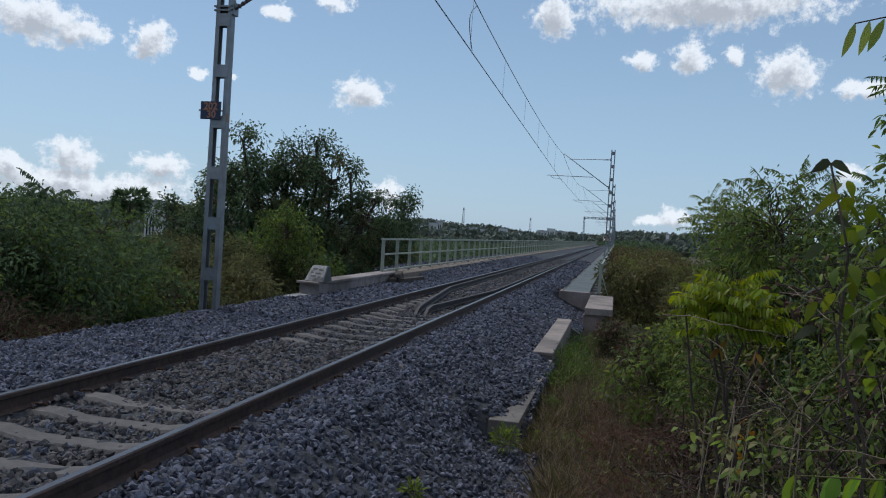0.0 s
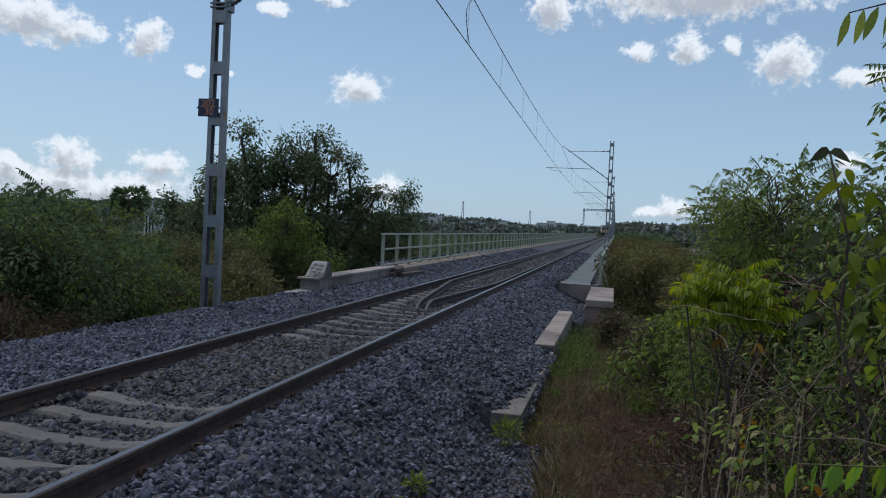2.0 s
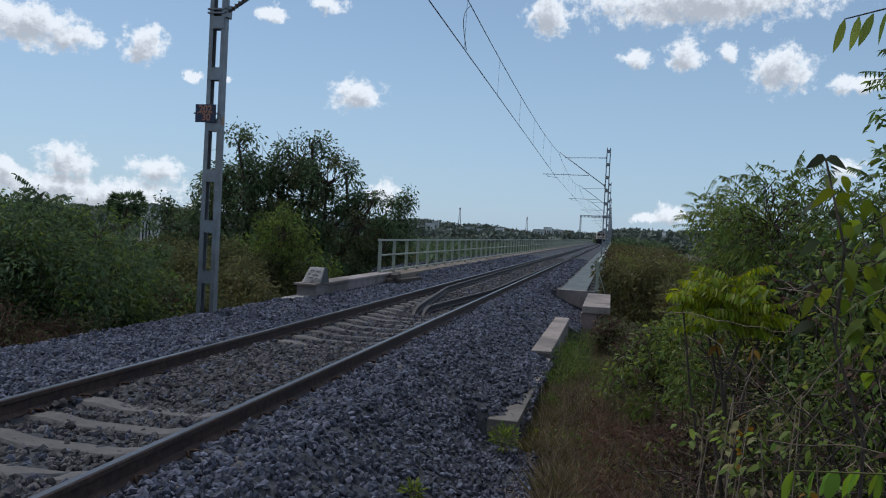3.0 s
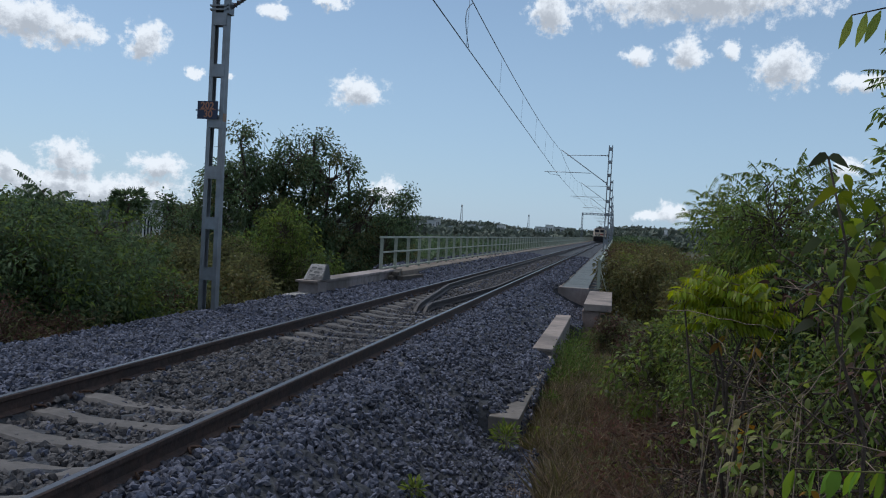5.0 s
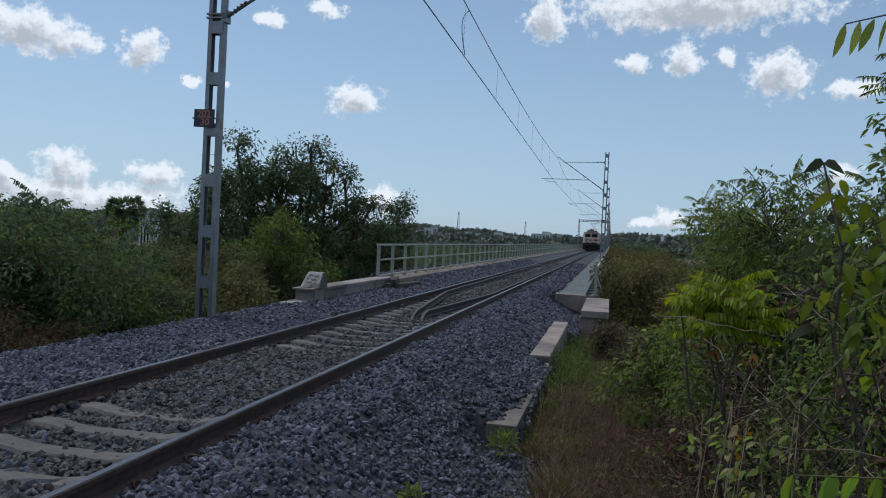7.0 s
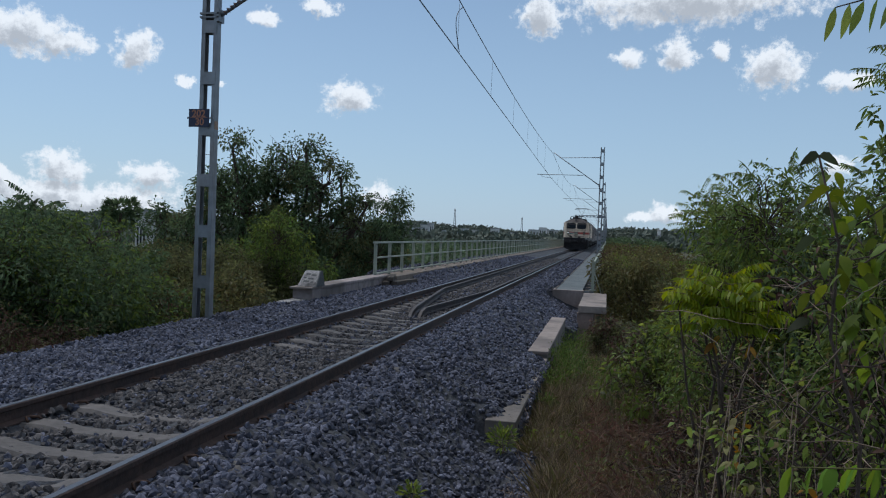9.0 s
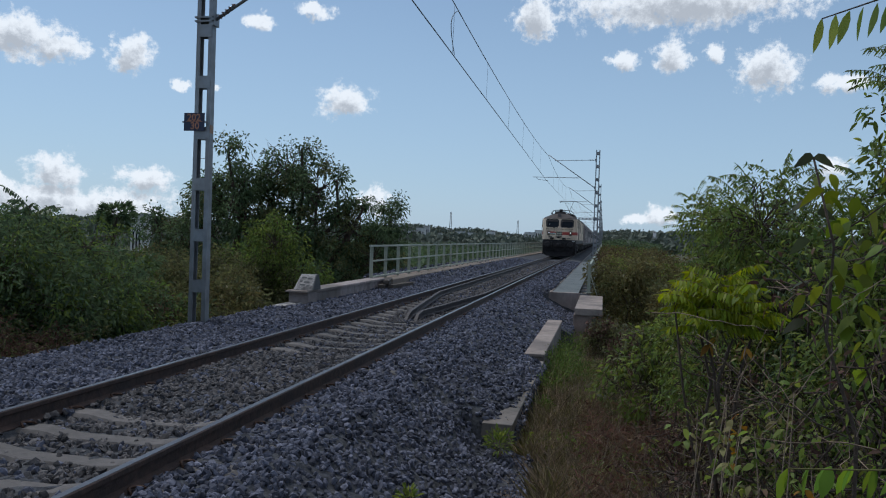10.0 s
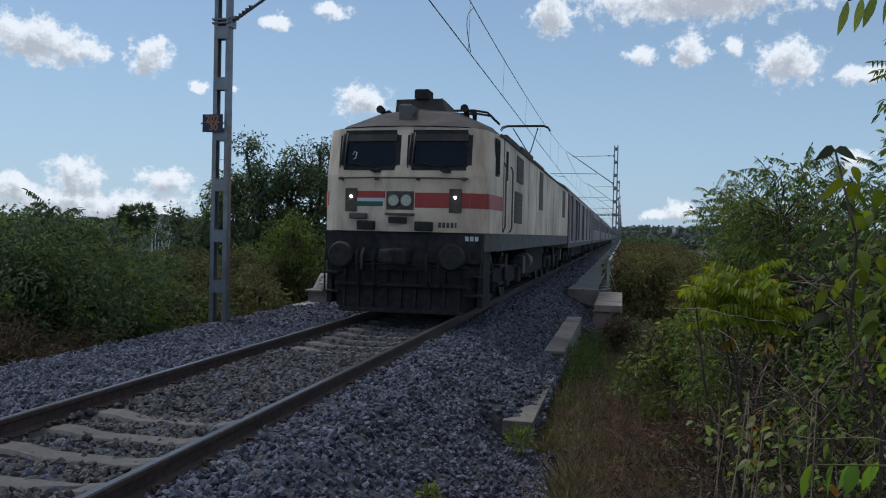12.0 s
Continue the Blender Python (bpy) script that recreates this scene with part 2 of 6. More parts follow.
M_LEAF_MID = mat("mid green leaf", (0.098, 0.138, 0.034), (0.158, 0.20, 0.048), 3, 0.5, bump=0, per_island=0.5, leaf=0.45)
M_LEAF_DUSK = mat("dark brownish leaf", (0.030, 0.036, 0.018), (0.055, 0.062, 0.028), 4, 0.6, bump=0, per_island=0.3, leaf=0.3)
M_LEAF_BUSH = mat("muted green bush leaf", (0.070, 0.108, 0.030), (0.115, 0.155, 0.042), 3, 0.5, bump=0, per_island=0.5, leaf=0.45)
M_LEAF_SCRUB = mat("dull olive-green leaf", (0.078, 0.086, 0.038), (0.125, 0.126, 0.054), 3, 0.5, bump=0, per_island=0.5, leaf=0.4)
M_LEAF_YOUNG = mat("young yellow-green leaf", (0.135, 0.185, 0.014), (0.205, 0.25, 0.025), 5, 0.5, bump=0, per_island=0.3, leaf=0.45)
M_LEAF_FROND = mat("fresh green frond leaf", (0.10, 0.18, 0.022), (0.15, 0.23, 0.035), 5, 0.5, bump=0, per_island=0.3, leaf=0.45)
M_LEAF_BROAD = mat("broad soft yellow-green leaf", (0.085, 0.122, 0.016), (0.135, 0.175, 0.026), 5, 0.5, bump=0, per_island=0.35, leaf=0.5)
M_LEAF_OLIVE = mat("olive scrub leaf", (0.10, 0.094, 0.035), (0.16, 0.14, 0.054), 2, 0.55, bump=0, per_island=0.4, leaf=0.25)
M_LEAF_SEAR = mat("seared orange-brown leaf", (0.22, 0.12, 0.02), (0.28, 0.16, 0.03), 5, 0.7, bump=0, per_island=0.3, leaf=0.3)
M_DRY = mat("dry grass", (0.19, 0.15, 0.085), (0.36, 0.29, 0.175), 3, 0.8, bump=0, per_island=0.65, leaf=0.2)
M_GRASS = mat("green grass blade", (0.12, 0.118, 0.042), (0.21, 0.185, 0.075), 3, 0.7, bump=0, per_island=0.4, leaf=0.3)
M_THATCH = mat("dead reddish brush", (0.075, 0.046, 0.033), (0.125, 0.078, 0.054), 5, 0.85, bump=0, per_island=0.4, leaf=0.2)
M_LITTER = mat("red-brown dead stalk", (0.17, 0.10, 0.066), (0.29, 0.18, 0.12), 5, 0.85, bump=0, per_island=0.5, leaf=0.2)
# base colours lightened to stand in for haze over the distance
M_FAR_WOOD = mat("distant woods paled for haze", (0.105, 0.125, 0.095), (0.16, 0.175, 0.135), 0.05, 0.95, bump=0, c3=(0.14, 0.13, 0.105), stain=0.5)
M_HOUSE = mat("limewashed house wall", (0.52, 0.51, 0.50), (0.64, 0.62, 0.60), 0.6, 0.9, bump=0, per_piece=0.25)
M_DARKGLASS = mat("dark glass", (0.008, 0.010, 0.013), (0.012, 0.014, 0.018), 2, 0.12, bump=0, spec=0.22)
M_CREAM = mat("road-worn cream paint", (0.76, 0.595, 0.44), (0.86, 0.69, 0.525), 3, 0.55, bump=0.03, spec=0.25, c3=(0.40, 0.28, 0.19), stain=0.9, streak=0.6, streak_colour=(0.24, 0.165, 0.13))
M_RED = mat("red livery paint", (0.36, 0.035, 0.025), (0.43, 0.05, 0.035), 4, 0.45, bump=0.02, c3=(0.28, 0.06, 0.05), streak=0.6, streak_colour=(0.15, 0.05, 0.04))
M_GREEN = mat("dark green livery paint", (0.03, 0.10, 0.07), (0.04, 0.12, 0.08), 4, 0.5, bump=0)
M_ROOF = mat("sooty brown-grey roof paint", (0.046, 0.037, 0.034), (0.092, 0.075, 0.069), 3, 0.85, bump=0.1, c3=(0.06, 0.05, 0.047))
M_LAMPBOX = mat("faded grey housing paint", (0.10, 0.088, 0.085), (0.15, 0.132, 0.128), 6, 0.7, bump=0.1)
M_SKIRT = mat("grimy grey sill", (0.062, 0.055, 0.052), (0.125, 0.112, 0.105), 4, 0.7, bump=0.1)
M_BLACK = mat("oily black underframe", (0.022, 0.020, 0.021), (0.054, 0.048, 0.048), 8, 0.9, 0.0, bump=0.3, spec=0.2, c3=(0.044, 0.036, 0.034), stain=0.5)
M_STEELWHEEL = mat("worn wheel steel", (0.07, 0.065, 0.06), (0.12, 0.11, 0.10), 8, 0.5, 0.7, bump=0.1)
M_RUBBER = mat("black rubber", (0.015, 0.015, 0.015), (0.025, 0.025, 0.025), 10, 0.8, bump=0.1)
M_GRILLE = mat("brown grille", (0.07, 0.05, 0.04), (0.12, 0.09, 0.07), 12, 0.7, bump=0.3)
M_COACH = mat("dusty grey coach paint", (0.30, 0.262, 0.262), (0.39, 0.345, 0.345), 2, 0.75, bump=0.03, spec=0.15, c3=(0.20, 0.165, 0.16), stain=0.7, streak=0.6, streak_colour=(0.13, 0.10, 0.085))
M_COACHROOF = mat("grey coach roof", (0.24, 0.24, 0.25), (0.32, 0.32, 0.33), 2, 0.6, bump=0.05)
M_TRAINROOF = mat("sooty brown-grey coach roof", (0.075, 0.066, 0.066), (0.125, 0.11, 0.11), 2, 0.85, bump=0.05, spec=0.15)
M_VAN = mat("dirty pale van paint", (0.36, 0.305, 0.295), (0.46, 0.40, 0.385), 2, 0.75, bump=0.03, spec=0.15, c3=(0.22, 0.175, 0.165), stain=0.7, streak=0.5, streak_colour=(0.07, 0.055, 0.05))
M_DOORDARK = mat("dark brown louvred door", (0.035, 0.028, 0.027), (0.062, 0.05, 0.048), 12, 0.85, bump=0.3, spec=0.15)
M_COACHGLASS = mat("dusty tinted coach glass", (0.025, 0.022, 0.024), (0.045, 0.04, 0.042), 4, 0.45, bump=0, spec=0.2)
# for flat window panels: the unlit cab inside is put into the colour
M_CAB_SHADE = mat("painted shade of cab interior", (0.012, 0.012, 0.015), (0.022, 0.022, 0.026), 6, 0.9, bump=0, spec=0.1)
M_LAMP = glow("marker lamp lens", (1.0, 0.95, 0.88), 9.0)
M_CHROME = mat("dulled lamp reflector", (0.30, 0.29, 0.22), (0.42, 0.40, 0.32), 20, 0.3, 0.7, bump=0)
M_MARK = mat("dark stencil paint and marker side", (0.05, 0.05, 0.05), (0.08, 0.08, 0.08), 30, 0.7, bump=0)
M_WHITE = mat("white stencil paint", (0.55, 0.55, 0.54), (0.65, 0.65, 0.64), 30, 0.6, bump=0)


# ---- building helpers ----
def thing(name, loc, label, category, group="", kind=""):
    ob = new(name)
    ob.empty_display_size = 0.2
    ob.location = loc
    return tagged(ob, label, category, group, kind)


def part(name, bm, material, parent=None, label=""):
    """One mesh object out of a bmesh (or ready mesh data), under a thing or part."""
    if isinstance(bm, bmesh.types.BMesh):
        me = bpy.data.meshes.new(name)
        bm.normal_update()
        bm.to_mesh(me)
        bm.free()
    else:
        me = bm
    if not me.materials:
        me.materials.append(material)
    ob = new(name, me)
    if parent is not None:
        ob.parent = parent
    return tagged(ob, label)


def box(x0, x1, y0, y1, z0, z1, bevel=0.0, bm=None):
    bm = bm or bmesh.new()
    r = bmesh.ops.create_cube(bm, size=1)
    vs = r["verts"]
    for v in vs:
        v.co = Vector(((x0 + x1) / 2 + v.co.x * (x1 - x0), (y0 + y1) / 2 + v.co.y * (y1 - y0), (z0 + z1) / 2 + v.co.z * (z1 - z0)))
    if bevel:
        es = list({e for v in vs for e in v.link_edges})
        bmesh.ops.bevel(bm, geom=es, offset=bevel, segments=2, affect="EDGES", profile=0.5)
    return bm


def tube(pts, r, n=8, bm=None, r_end=None):
    """A round bar along points."""
    bm = bm or bmesh.new()
    pts = [Vector(p) for p in pts]
    rings = []
    for i, p in enumerate(pts):
        d = (pts[min(i + 1, len(pts) - 1)] - pts[max(i - 1, 0)]).normalized()
        a = d.orthogonal().normalized() if i == 0 else (rings[-1][1] - d * rings[-1][1].dot(d)).normalized()
        b = d.cross(a)
        rr = r if r_end is None else r + (r_end - r) * i / max(1, len(pts) - 1)
        rings.append(([bm.verts.new(p + rr * (a * math.cos(2 * math.pi * k / n) + b * math.sin(2 * math.pi * k / n))) for k in range(n)], a))
    for (u, _), (v, _) in zip(rings, rings[1:]):
        for k in range(n):
            bm.faces.new((u[k], u[(k + 1) % n], v[(k + 1) % n], v[k])).smooth = True
    bm.faces.new(rings[0][0][::-1])
    bm.faces.new(rings[-1][0])
    return bm


def extrude(outline, y0, y1, bm=None):
    """A prism along y from an (x, z) outline."""
    bm = bm or bmesh.new()
    a = [bm.verts.new((x, y0, z)) for x, z in outline]
    b = [bm.verts.new((x, y1, z)) for x, z in outline]
    n = len(outline)
    for k in range(n):
        bm.faces.new((a[k], a[(k + 1) % n], b[(k + 1) % n], b[k]))
    bm.faces.new(a[::-1])
    bm.faces.new(b)
    bmesh.ops.recalc_face_normals(bm, faces=bm.faces[:])
    return bm


def loft(sections, closed=True, bm=None):
    """A skin over rings of points of equal number."""
    bm = bm or bmesh.new()
    rings = [[bm.verts.new(p) for p in s] for s in sections]
    n = len(rings[0])
    for u, v in zip(rings, rings[1:]):
        for k in range(n if closed else n - 1):
            bm.faces.new((u[k], u[(k + 1) % n], v[(k + 1) % n], v[k]))
    if closed:
        bm.faces.new(rings[0][::-1])
        bm.faces.new(rings[-1])
    bmesh.ops.recalc_face_normals(bm, faces=bm.faces[:])
    return bm


def mesh_np(name, verts, faces, smooth=False):
    """A mesh from arrays: verts (n, 3), faces (m, 3) or (m, 4)."""
    me = bpy.data.meshes.new(name)
    verts, faces = np.asarray(verts, np.float32), np.asarray(faces, np.int32)
    k = faces.shape[1]
    me.vertices.add(len(verts))
    me.vertices.foreach_set("co", verts.ravel())
    me.loops.add(faces.size)
    me.loops.foreach_set("vertex_index", faces.ravel())
    me.polygons.add(len(faces))
    me.polygons.foreach_set("loop_start", np.arange(0, faces.size, k, dtype=np.int32))
    me.polygons.foreach_set("loop_total", np.full(len(faces), k, np.int32))
    me.polygons.foreach_set("use_smooth", np.full(len(faces), smooth))
    me.update(calc_edges=True)
    return me


rng = np.random.default_rng(7)


def unit(v):
    return v / np.maximum(np.linalg.norm(v, axis=-1, keepdims=True), 1e-9)


def leaves_mesh(name, at, along, length, width, droop=0.25, fine=False, tumble=0.85):
    """Folded pointed leaves: stalk end at, direction along, sizes per leaf. fine: rounded outlines, bending down."""
    n = len(at)
    along = unit(along)
    side = unit(np.cross(along, rng.normal(size=(n, 3)) * tumble + np.array([0, 0, 1.0])))
    up = np.cross(side, along)
    L, W = np.broadcast_to(length, n)[:, None], np.broadcast_to(width, n)[:, None]
    if fine:
        rows = []
        for k, w in ((0.0, 0.06), (0.22, 0.40), (0.5, 0.5), (0.78, 0.30), (1.0, 0.02)):
            c = at + along * L * k - np.array([0, 0, 1.0]) * L * droop * k * k
            rows += [c + side * W * w + up * W * w * 0.3, c - side * W * w + up * W * w * 0.3]
        v = np.stack(rows, 1).reshape(-1, 3)
        q = np.array([(0, 1, 3, 2), (2, 3, 5, 4), (4, 5, 7, 6), (6, 7, 9, 8)])
        return mesh_np(name, v, (np.arange(n)[:, None, None] * 10 + q[None]).reshape(-1, 4), True)
    mid = at + along * L * 0.45
    tip = at + along * L - np.array([0, 0, 1.0]) * L * droop
    v = np.stack([at, mid + side * W * 0.5 + up * W * 0.15, tip, mid - side * W * 0.5 + up * W * 0.15], 1).reshape(-1, 3)
    b = np.arange(n)[:, None] * 4
    f = np.stack([b + [0, 1, 2], b + [0, 2, 3]], 1).reshape(-1, 3)
    return mesh_np(name, v, f)


def tubes_mesh(name, segs, n=5):
    """Tapered limbs from rows of (p0, p1, r0, r1)."""
    p0, p1 = np.array([s[0] for s in segs], float), np.array([s[1] for s in segs], float)
    r0, r1 = np.array([s[2] for s in segs])[:, None, None], np.array([s[3] for s in segs])[:, None, None]
    d = unit(p1 - p0)
    a = unit(np.cross(d, np.where(np.abs(d[:, 2:3]) > 0.9, [[1.0, 0, 0]], [[0, 0, 1.0]])))
    b = np.cross(d, a)
    th = np.arange(n) * 2 * math.pi / n
    ring = a[:, None] * np.cos(th)[None, :, None] + b[:, None] * np.sin(th)[None, :, None]
    v = np.concatenate([p0[:, None] + ring * r0, p1[:, None] + ring * r1], 1).reshape(-1, 3)
    k = np.arange(n)
    f = np.stack([k, (k + 1) % n, (k + 1) % n + n, k + n], 1)
    f = (np.arange(len(segs))[:, None, None] * 2 * n + f[None]).reshape(-1, 4)
    return mesh_np(name, v, f, True)


def bent(p0, p1, r0, r1, k=4, wob=0.12):
    """A crooked limb in k pieces."""
    p0, p1 = np.array(p0, float), np.array(p1, float)
    ln = np.linalg.norm(p1 - p0)
    pts = [p0 + (p1 - p0) * i / k + (rng.normal(size=3) * wob * ln / k if 0 < i < k else 0) for i in range(k + 1)]
    return [(pts[i], pts[i + 1], r0 + (r1 - r0) * i / k, r0 + (r1 - r0) * (i + 1) / k) for i in range(k)]


# ---- ground, embankment and ballast ----
def smooth(a, b, x):
    t = np.clip((x - a) / (b - a), 0, 1)
    return t * t * (3 - 2 * t)


def lumps(x, y, s=1.0):
    return (np.sin(x * 1.7 * s + 1.3 * np.sin(y * 0.9 * s)) + np.sin(y * 2.1 * s + 1.1 * np.sin(x * 1.3 * s + 2)) + np.sin((x + y) * 0.77 * s)) / 3


def ground_z(x, y):
    """The embankment in front, the valley under the bridge, wooded rises far off."""
    bank = -0.82 - 0.62 * np.maximum(0, -4.3 - x) + 0 * y
    right = -1.0 - 0.10 * np.maximum(0, x - 3.0) - 0.55 * smooth(11, 18, y) + 0.75 * smooth(5.2, 3.0, y) * smooth(2.9, 3.6, x) * smooth(7.5, 5.0, x) - 0.5 * np.maximum(0, x - 9.0)
    near = np.where(x < 0, bank, right)
    valley = np.where(x < 0, -6.0, -2.6)
    k = smooth(25, 34, y)
    z = np.maximum(near, -6.0) * (1 - k) + valley * k
    z = z + 0.10 * lumps(x, y, 1.0) * np.where((x > -4) & (x < 2.6), 0.0, 1.0)
    r = np.hypot(x, y)
    az = np.degrees(np.arctan2(x, np.maximum(y, 1e-3)))
    rise = smooth(500, 1500, r) * (14 + 4 * np.sin(az * 0.35) + 2 * np.sin(az * 1.3)) * smooth(3200, 2200, r)
    return np.where(y > -200, z + rise, z)


def build_ground():
    s = np.linspace(-1, 1, 181)
    xs = 3200 * np.sign(s) * (np.abs(s) ** 3.6) + 14 * s
    u = np.linspace(-0.25, 1, 221)
    ys = 3200 * np.sign(u) * (np.abs(u) ** 3.4) + 22 * u
    X, Y = np.meshgrid(xs, ys)
    Z = ground_z(X, Y)
    nx, ny = len(xs), len(ys)
    i, j = np.meshgrid(np.arange(nx - 1), np.arange(ny - 1))
    a = (j * nx + i).ravel()
    f = np.stack([a, a + 1, a + nx + 1, a + nx], 1)
    me = mesh_np("ground", np.stack([X, Y, Z], -1).reshape(-1, 3), f, True)
    tagged(part("ground", me, M_EARTH), "earthen embankment and green scrubland reaching the horizon", "ground", kind="structure")


build_ground()


def bed_z(x, y):
    """Top of the ballast."""
    mid = -0.205 + 0.075 * smooth(6.4, 7.2, y) * smooth(10.6, 9.8, y)
    inner = np.where(np.abs(x) < 0.75, mid, -0.155)
    left = -0.15 - 0.05 * np.maximum(0, -1.6 - x) - 0.72 * np.maximum(0, -3.55 - x)
    near = smooth(9.5, 9.0, y)
    right = -0.15 - (0.46 + 0.15 * near) * np.maximum(0, x - 1.55) - 0.02 * np.maximum(0, x - 1.0)
    br = smooth(25.5, 28.5, y)
    over = smooth(27.6, 28.3, y)
    right = right * (1 - over) + (-0.15 - 0.16 * np.maximum(0, x - 1.45)) * over
    left = left * (1 - br) + (-0.16 + 0.13 * smooth(1.6, 2.8, -x)) * br
    right = right - 0.25 * smooth(23.0, 26.5, y) * (1 - over) * smooth(1.5, 2.1, x)
    z = np.where(x < -0.75, left, np.where(x > 0.75, right, inner))
    heap = 0.09 * smooth(2.2, 2.7, x) * smooth(9.8, 10.6, y) * smooth(14.6, 13.8, y)
    pit = 0.22 * smooth(2.15, 2.5, x) * smooth(8.0, 8.7, y) * smooth(9.35, 9.15, y)
    z = np.maximum(z + heap - pit, np.where(x > 0, -0.95, -9.0))
    return z + 0.022 * lumps(x * 2.2, y * 2.2) * np.where(np.abs(x) < 1.3, 0.45, 1.0)


def bed_right(y):
    """Foot of the ballast towards the scrub."""
    return np.where(y < 8.9, 3.42 - 0.04 * y, np.where(y < 14.2, 2.84, np.where(y < 20.55, 2.47, np.where(y < 27.55, 3.04, 2.04))))


def build_ballast():
    ys = np.concatenate([np.arange(-14, 30, 0.12), np.arange(30, 60, 0.6), np.arange(60, 561, 10)])
    w = np.linspace(0, 1, 72)
    lo = np.where(ys < 24.0, -4.75, -2.88)[:, None]
    hi = bed_right(ys)[:, None]
    X = lo + (hi - lo) * w[None]
    Y = np.repeat(ys[:, None], len(w), 1)
    Z = bed_z(X, Y)
    near = (Y < 30)
    Z = Z + np.where(near, 0.012 * rng.normal(size=Z.shape), 0)
    X, Y, Z = (np.concatenate([c, c[:, -1:]], 1) for c in (X, Y, Z))
    Z[:, -1] -= 0.9
    nx, ny = X.shape[1], len(ys)
    i, j = np.meshgrid(np.arange(nx - 1), np.arange(ny - 1))
    a = (j * nx + i).ravel()
    f = np.stack([a, a + 1, a + nx + 1, a + nx], 1)
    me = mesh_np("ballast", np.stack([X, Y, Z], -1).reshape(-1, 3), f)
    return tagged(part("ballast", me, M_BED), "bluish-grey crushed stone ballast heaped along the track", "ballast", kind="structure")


BALLAST = build_ballast()


def box_outline(w, h):
    return [(-w / 2, 0), (w / 2, 0), (w / 2, h), (-w / 2, h)]


# ---- track ----
RAIL_X = 0.872
RAIL_PROFILE = [(-0.068, -0.156), (0.068, -0.156), (0.068, -0.146), (0.010, -0.126), (0.009, -0.050), (0.034, -0.036), (0.034, -0.006), (0.028, 0.0), (-0.028, 0.0), (-0.034, -0.006), (-0.034, -0.036), (-0.009, -0.050), (-0.010, -0.126), (-0.068, -0.146)]


def build_rail(x):
    rail = thing("rail", (x, -14, 0), "rusty steel running rail with a polished top on concrete sleepers", "rail", "running rails")
    part("rail_body", extrude(RAIL_PROFILE, 0, 560), M_RAIL, rail)
    part("rail_head", extrude([(-0.026, -0.002), (0.026, -0.002), (0.024, 0.003), (-0.024, 0.003)], 0, 560), M_RAILTOP, rail, "polished running surface")


for sx in (-RAIL_X, RAIL_X):
    build_rail(sx)


def build_guard_rail(side):
    """A check rail inside the running rail, bent together to a nose before the bridge."""
    g = thing("guard_rail", (0, 0, 0), "dull dark guard rail bent inwards to a nose before the bridge", "rail", "guard rails")
    path = [(0.10 * side + 0.07, 15.35, -0.20), (0.10 * side + 0.07, 15.6, -0.08), (0.11 * side + 0.07, 15.9, -0.03), (0.62 * side, 21.6, -0.025), (0.63 * side, 24, -0.025), (0.63 * side, 560, -0.025)]
    prof = [(-0.06, -0.13), (0.06, -0.13), (0.06, -0.115), (0.01, -0.10), (0.01, -0.045), (0.032, -0.03), (0.032, 0.0), (-0.032, 0.0), (-0.032, -0.03), (-0.01, -0.045), (-0.01, -0.10), (-0.06, -0.115)]
    part("guard_rail_body", loft([[(x + px, y, z + pz) for px, pz in prof] for x, y, z in path]), M_GUARD, g)


build_guard_rail(-1)
build_guard_rail(1)


def build_sleepers():
    prof_at = [(-1.37, 0.0), (-1.33, 0.02), (-0.6, 0.02), (-0.35, -0.02), (0.35, -0.02), (0.6, 0.02), (1.33, 0.02), (1.37, 0.0)]
    secs = [[(x, -0.125, -0.2), (x, 0.125, -0.2), (x, 0.125, dz - 0.03), (x, 0.095, dz), (x, -0.095, dz), (x, -0.125, dz - 0.03)] for x, dz in prof_at]
    sl = thing("sleeper", (0, -12.445, -0.172), "weathered pale concrete sleeper bedded in ballast", "sleeper", "concrete sleepers")
    part("sleeper_body", loft(secs), M_SLEEPER, sl)
    for x in (-RAIL_X - 0.085, -RAIL_X + 0.085, RAIL_X - 0.085, RAIL_X + 0.085):
        s = 1 if (abs(x) > RAIL_X) == (x > 0) else -1
        pts = [(x + s * 0.02, -0.07, 0.02), (x - s * 0.015, -0.05, 0.055), (x - s * 0.02, 0.0, 0.05), (x + s * 0.03, 0.035, 0.045), (x + s * 0.03, 0.075, 0.02)]
        part("rail_clip", tube(pts, 0.011, 6), M_CLIP, sl)
    y = -11.84
    while y < 62:
        copy_thing(sl, pose(0.01 * math.sin(y * 9), y + 0.015 * math.sin(y * 5), -0.172, 0, 0, 0.4 * math.sin(y * 7)))
        y += 0.605


build_sleepers()


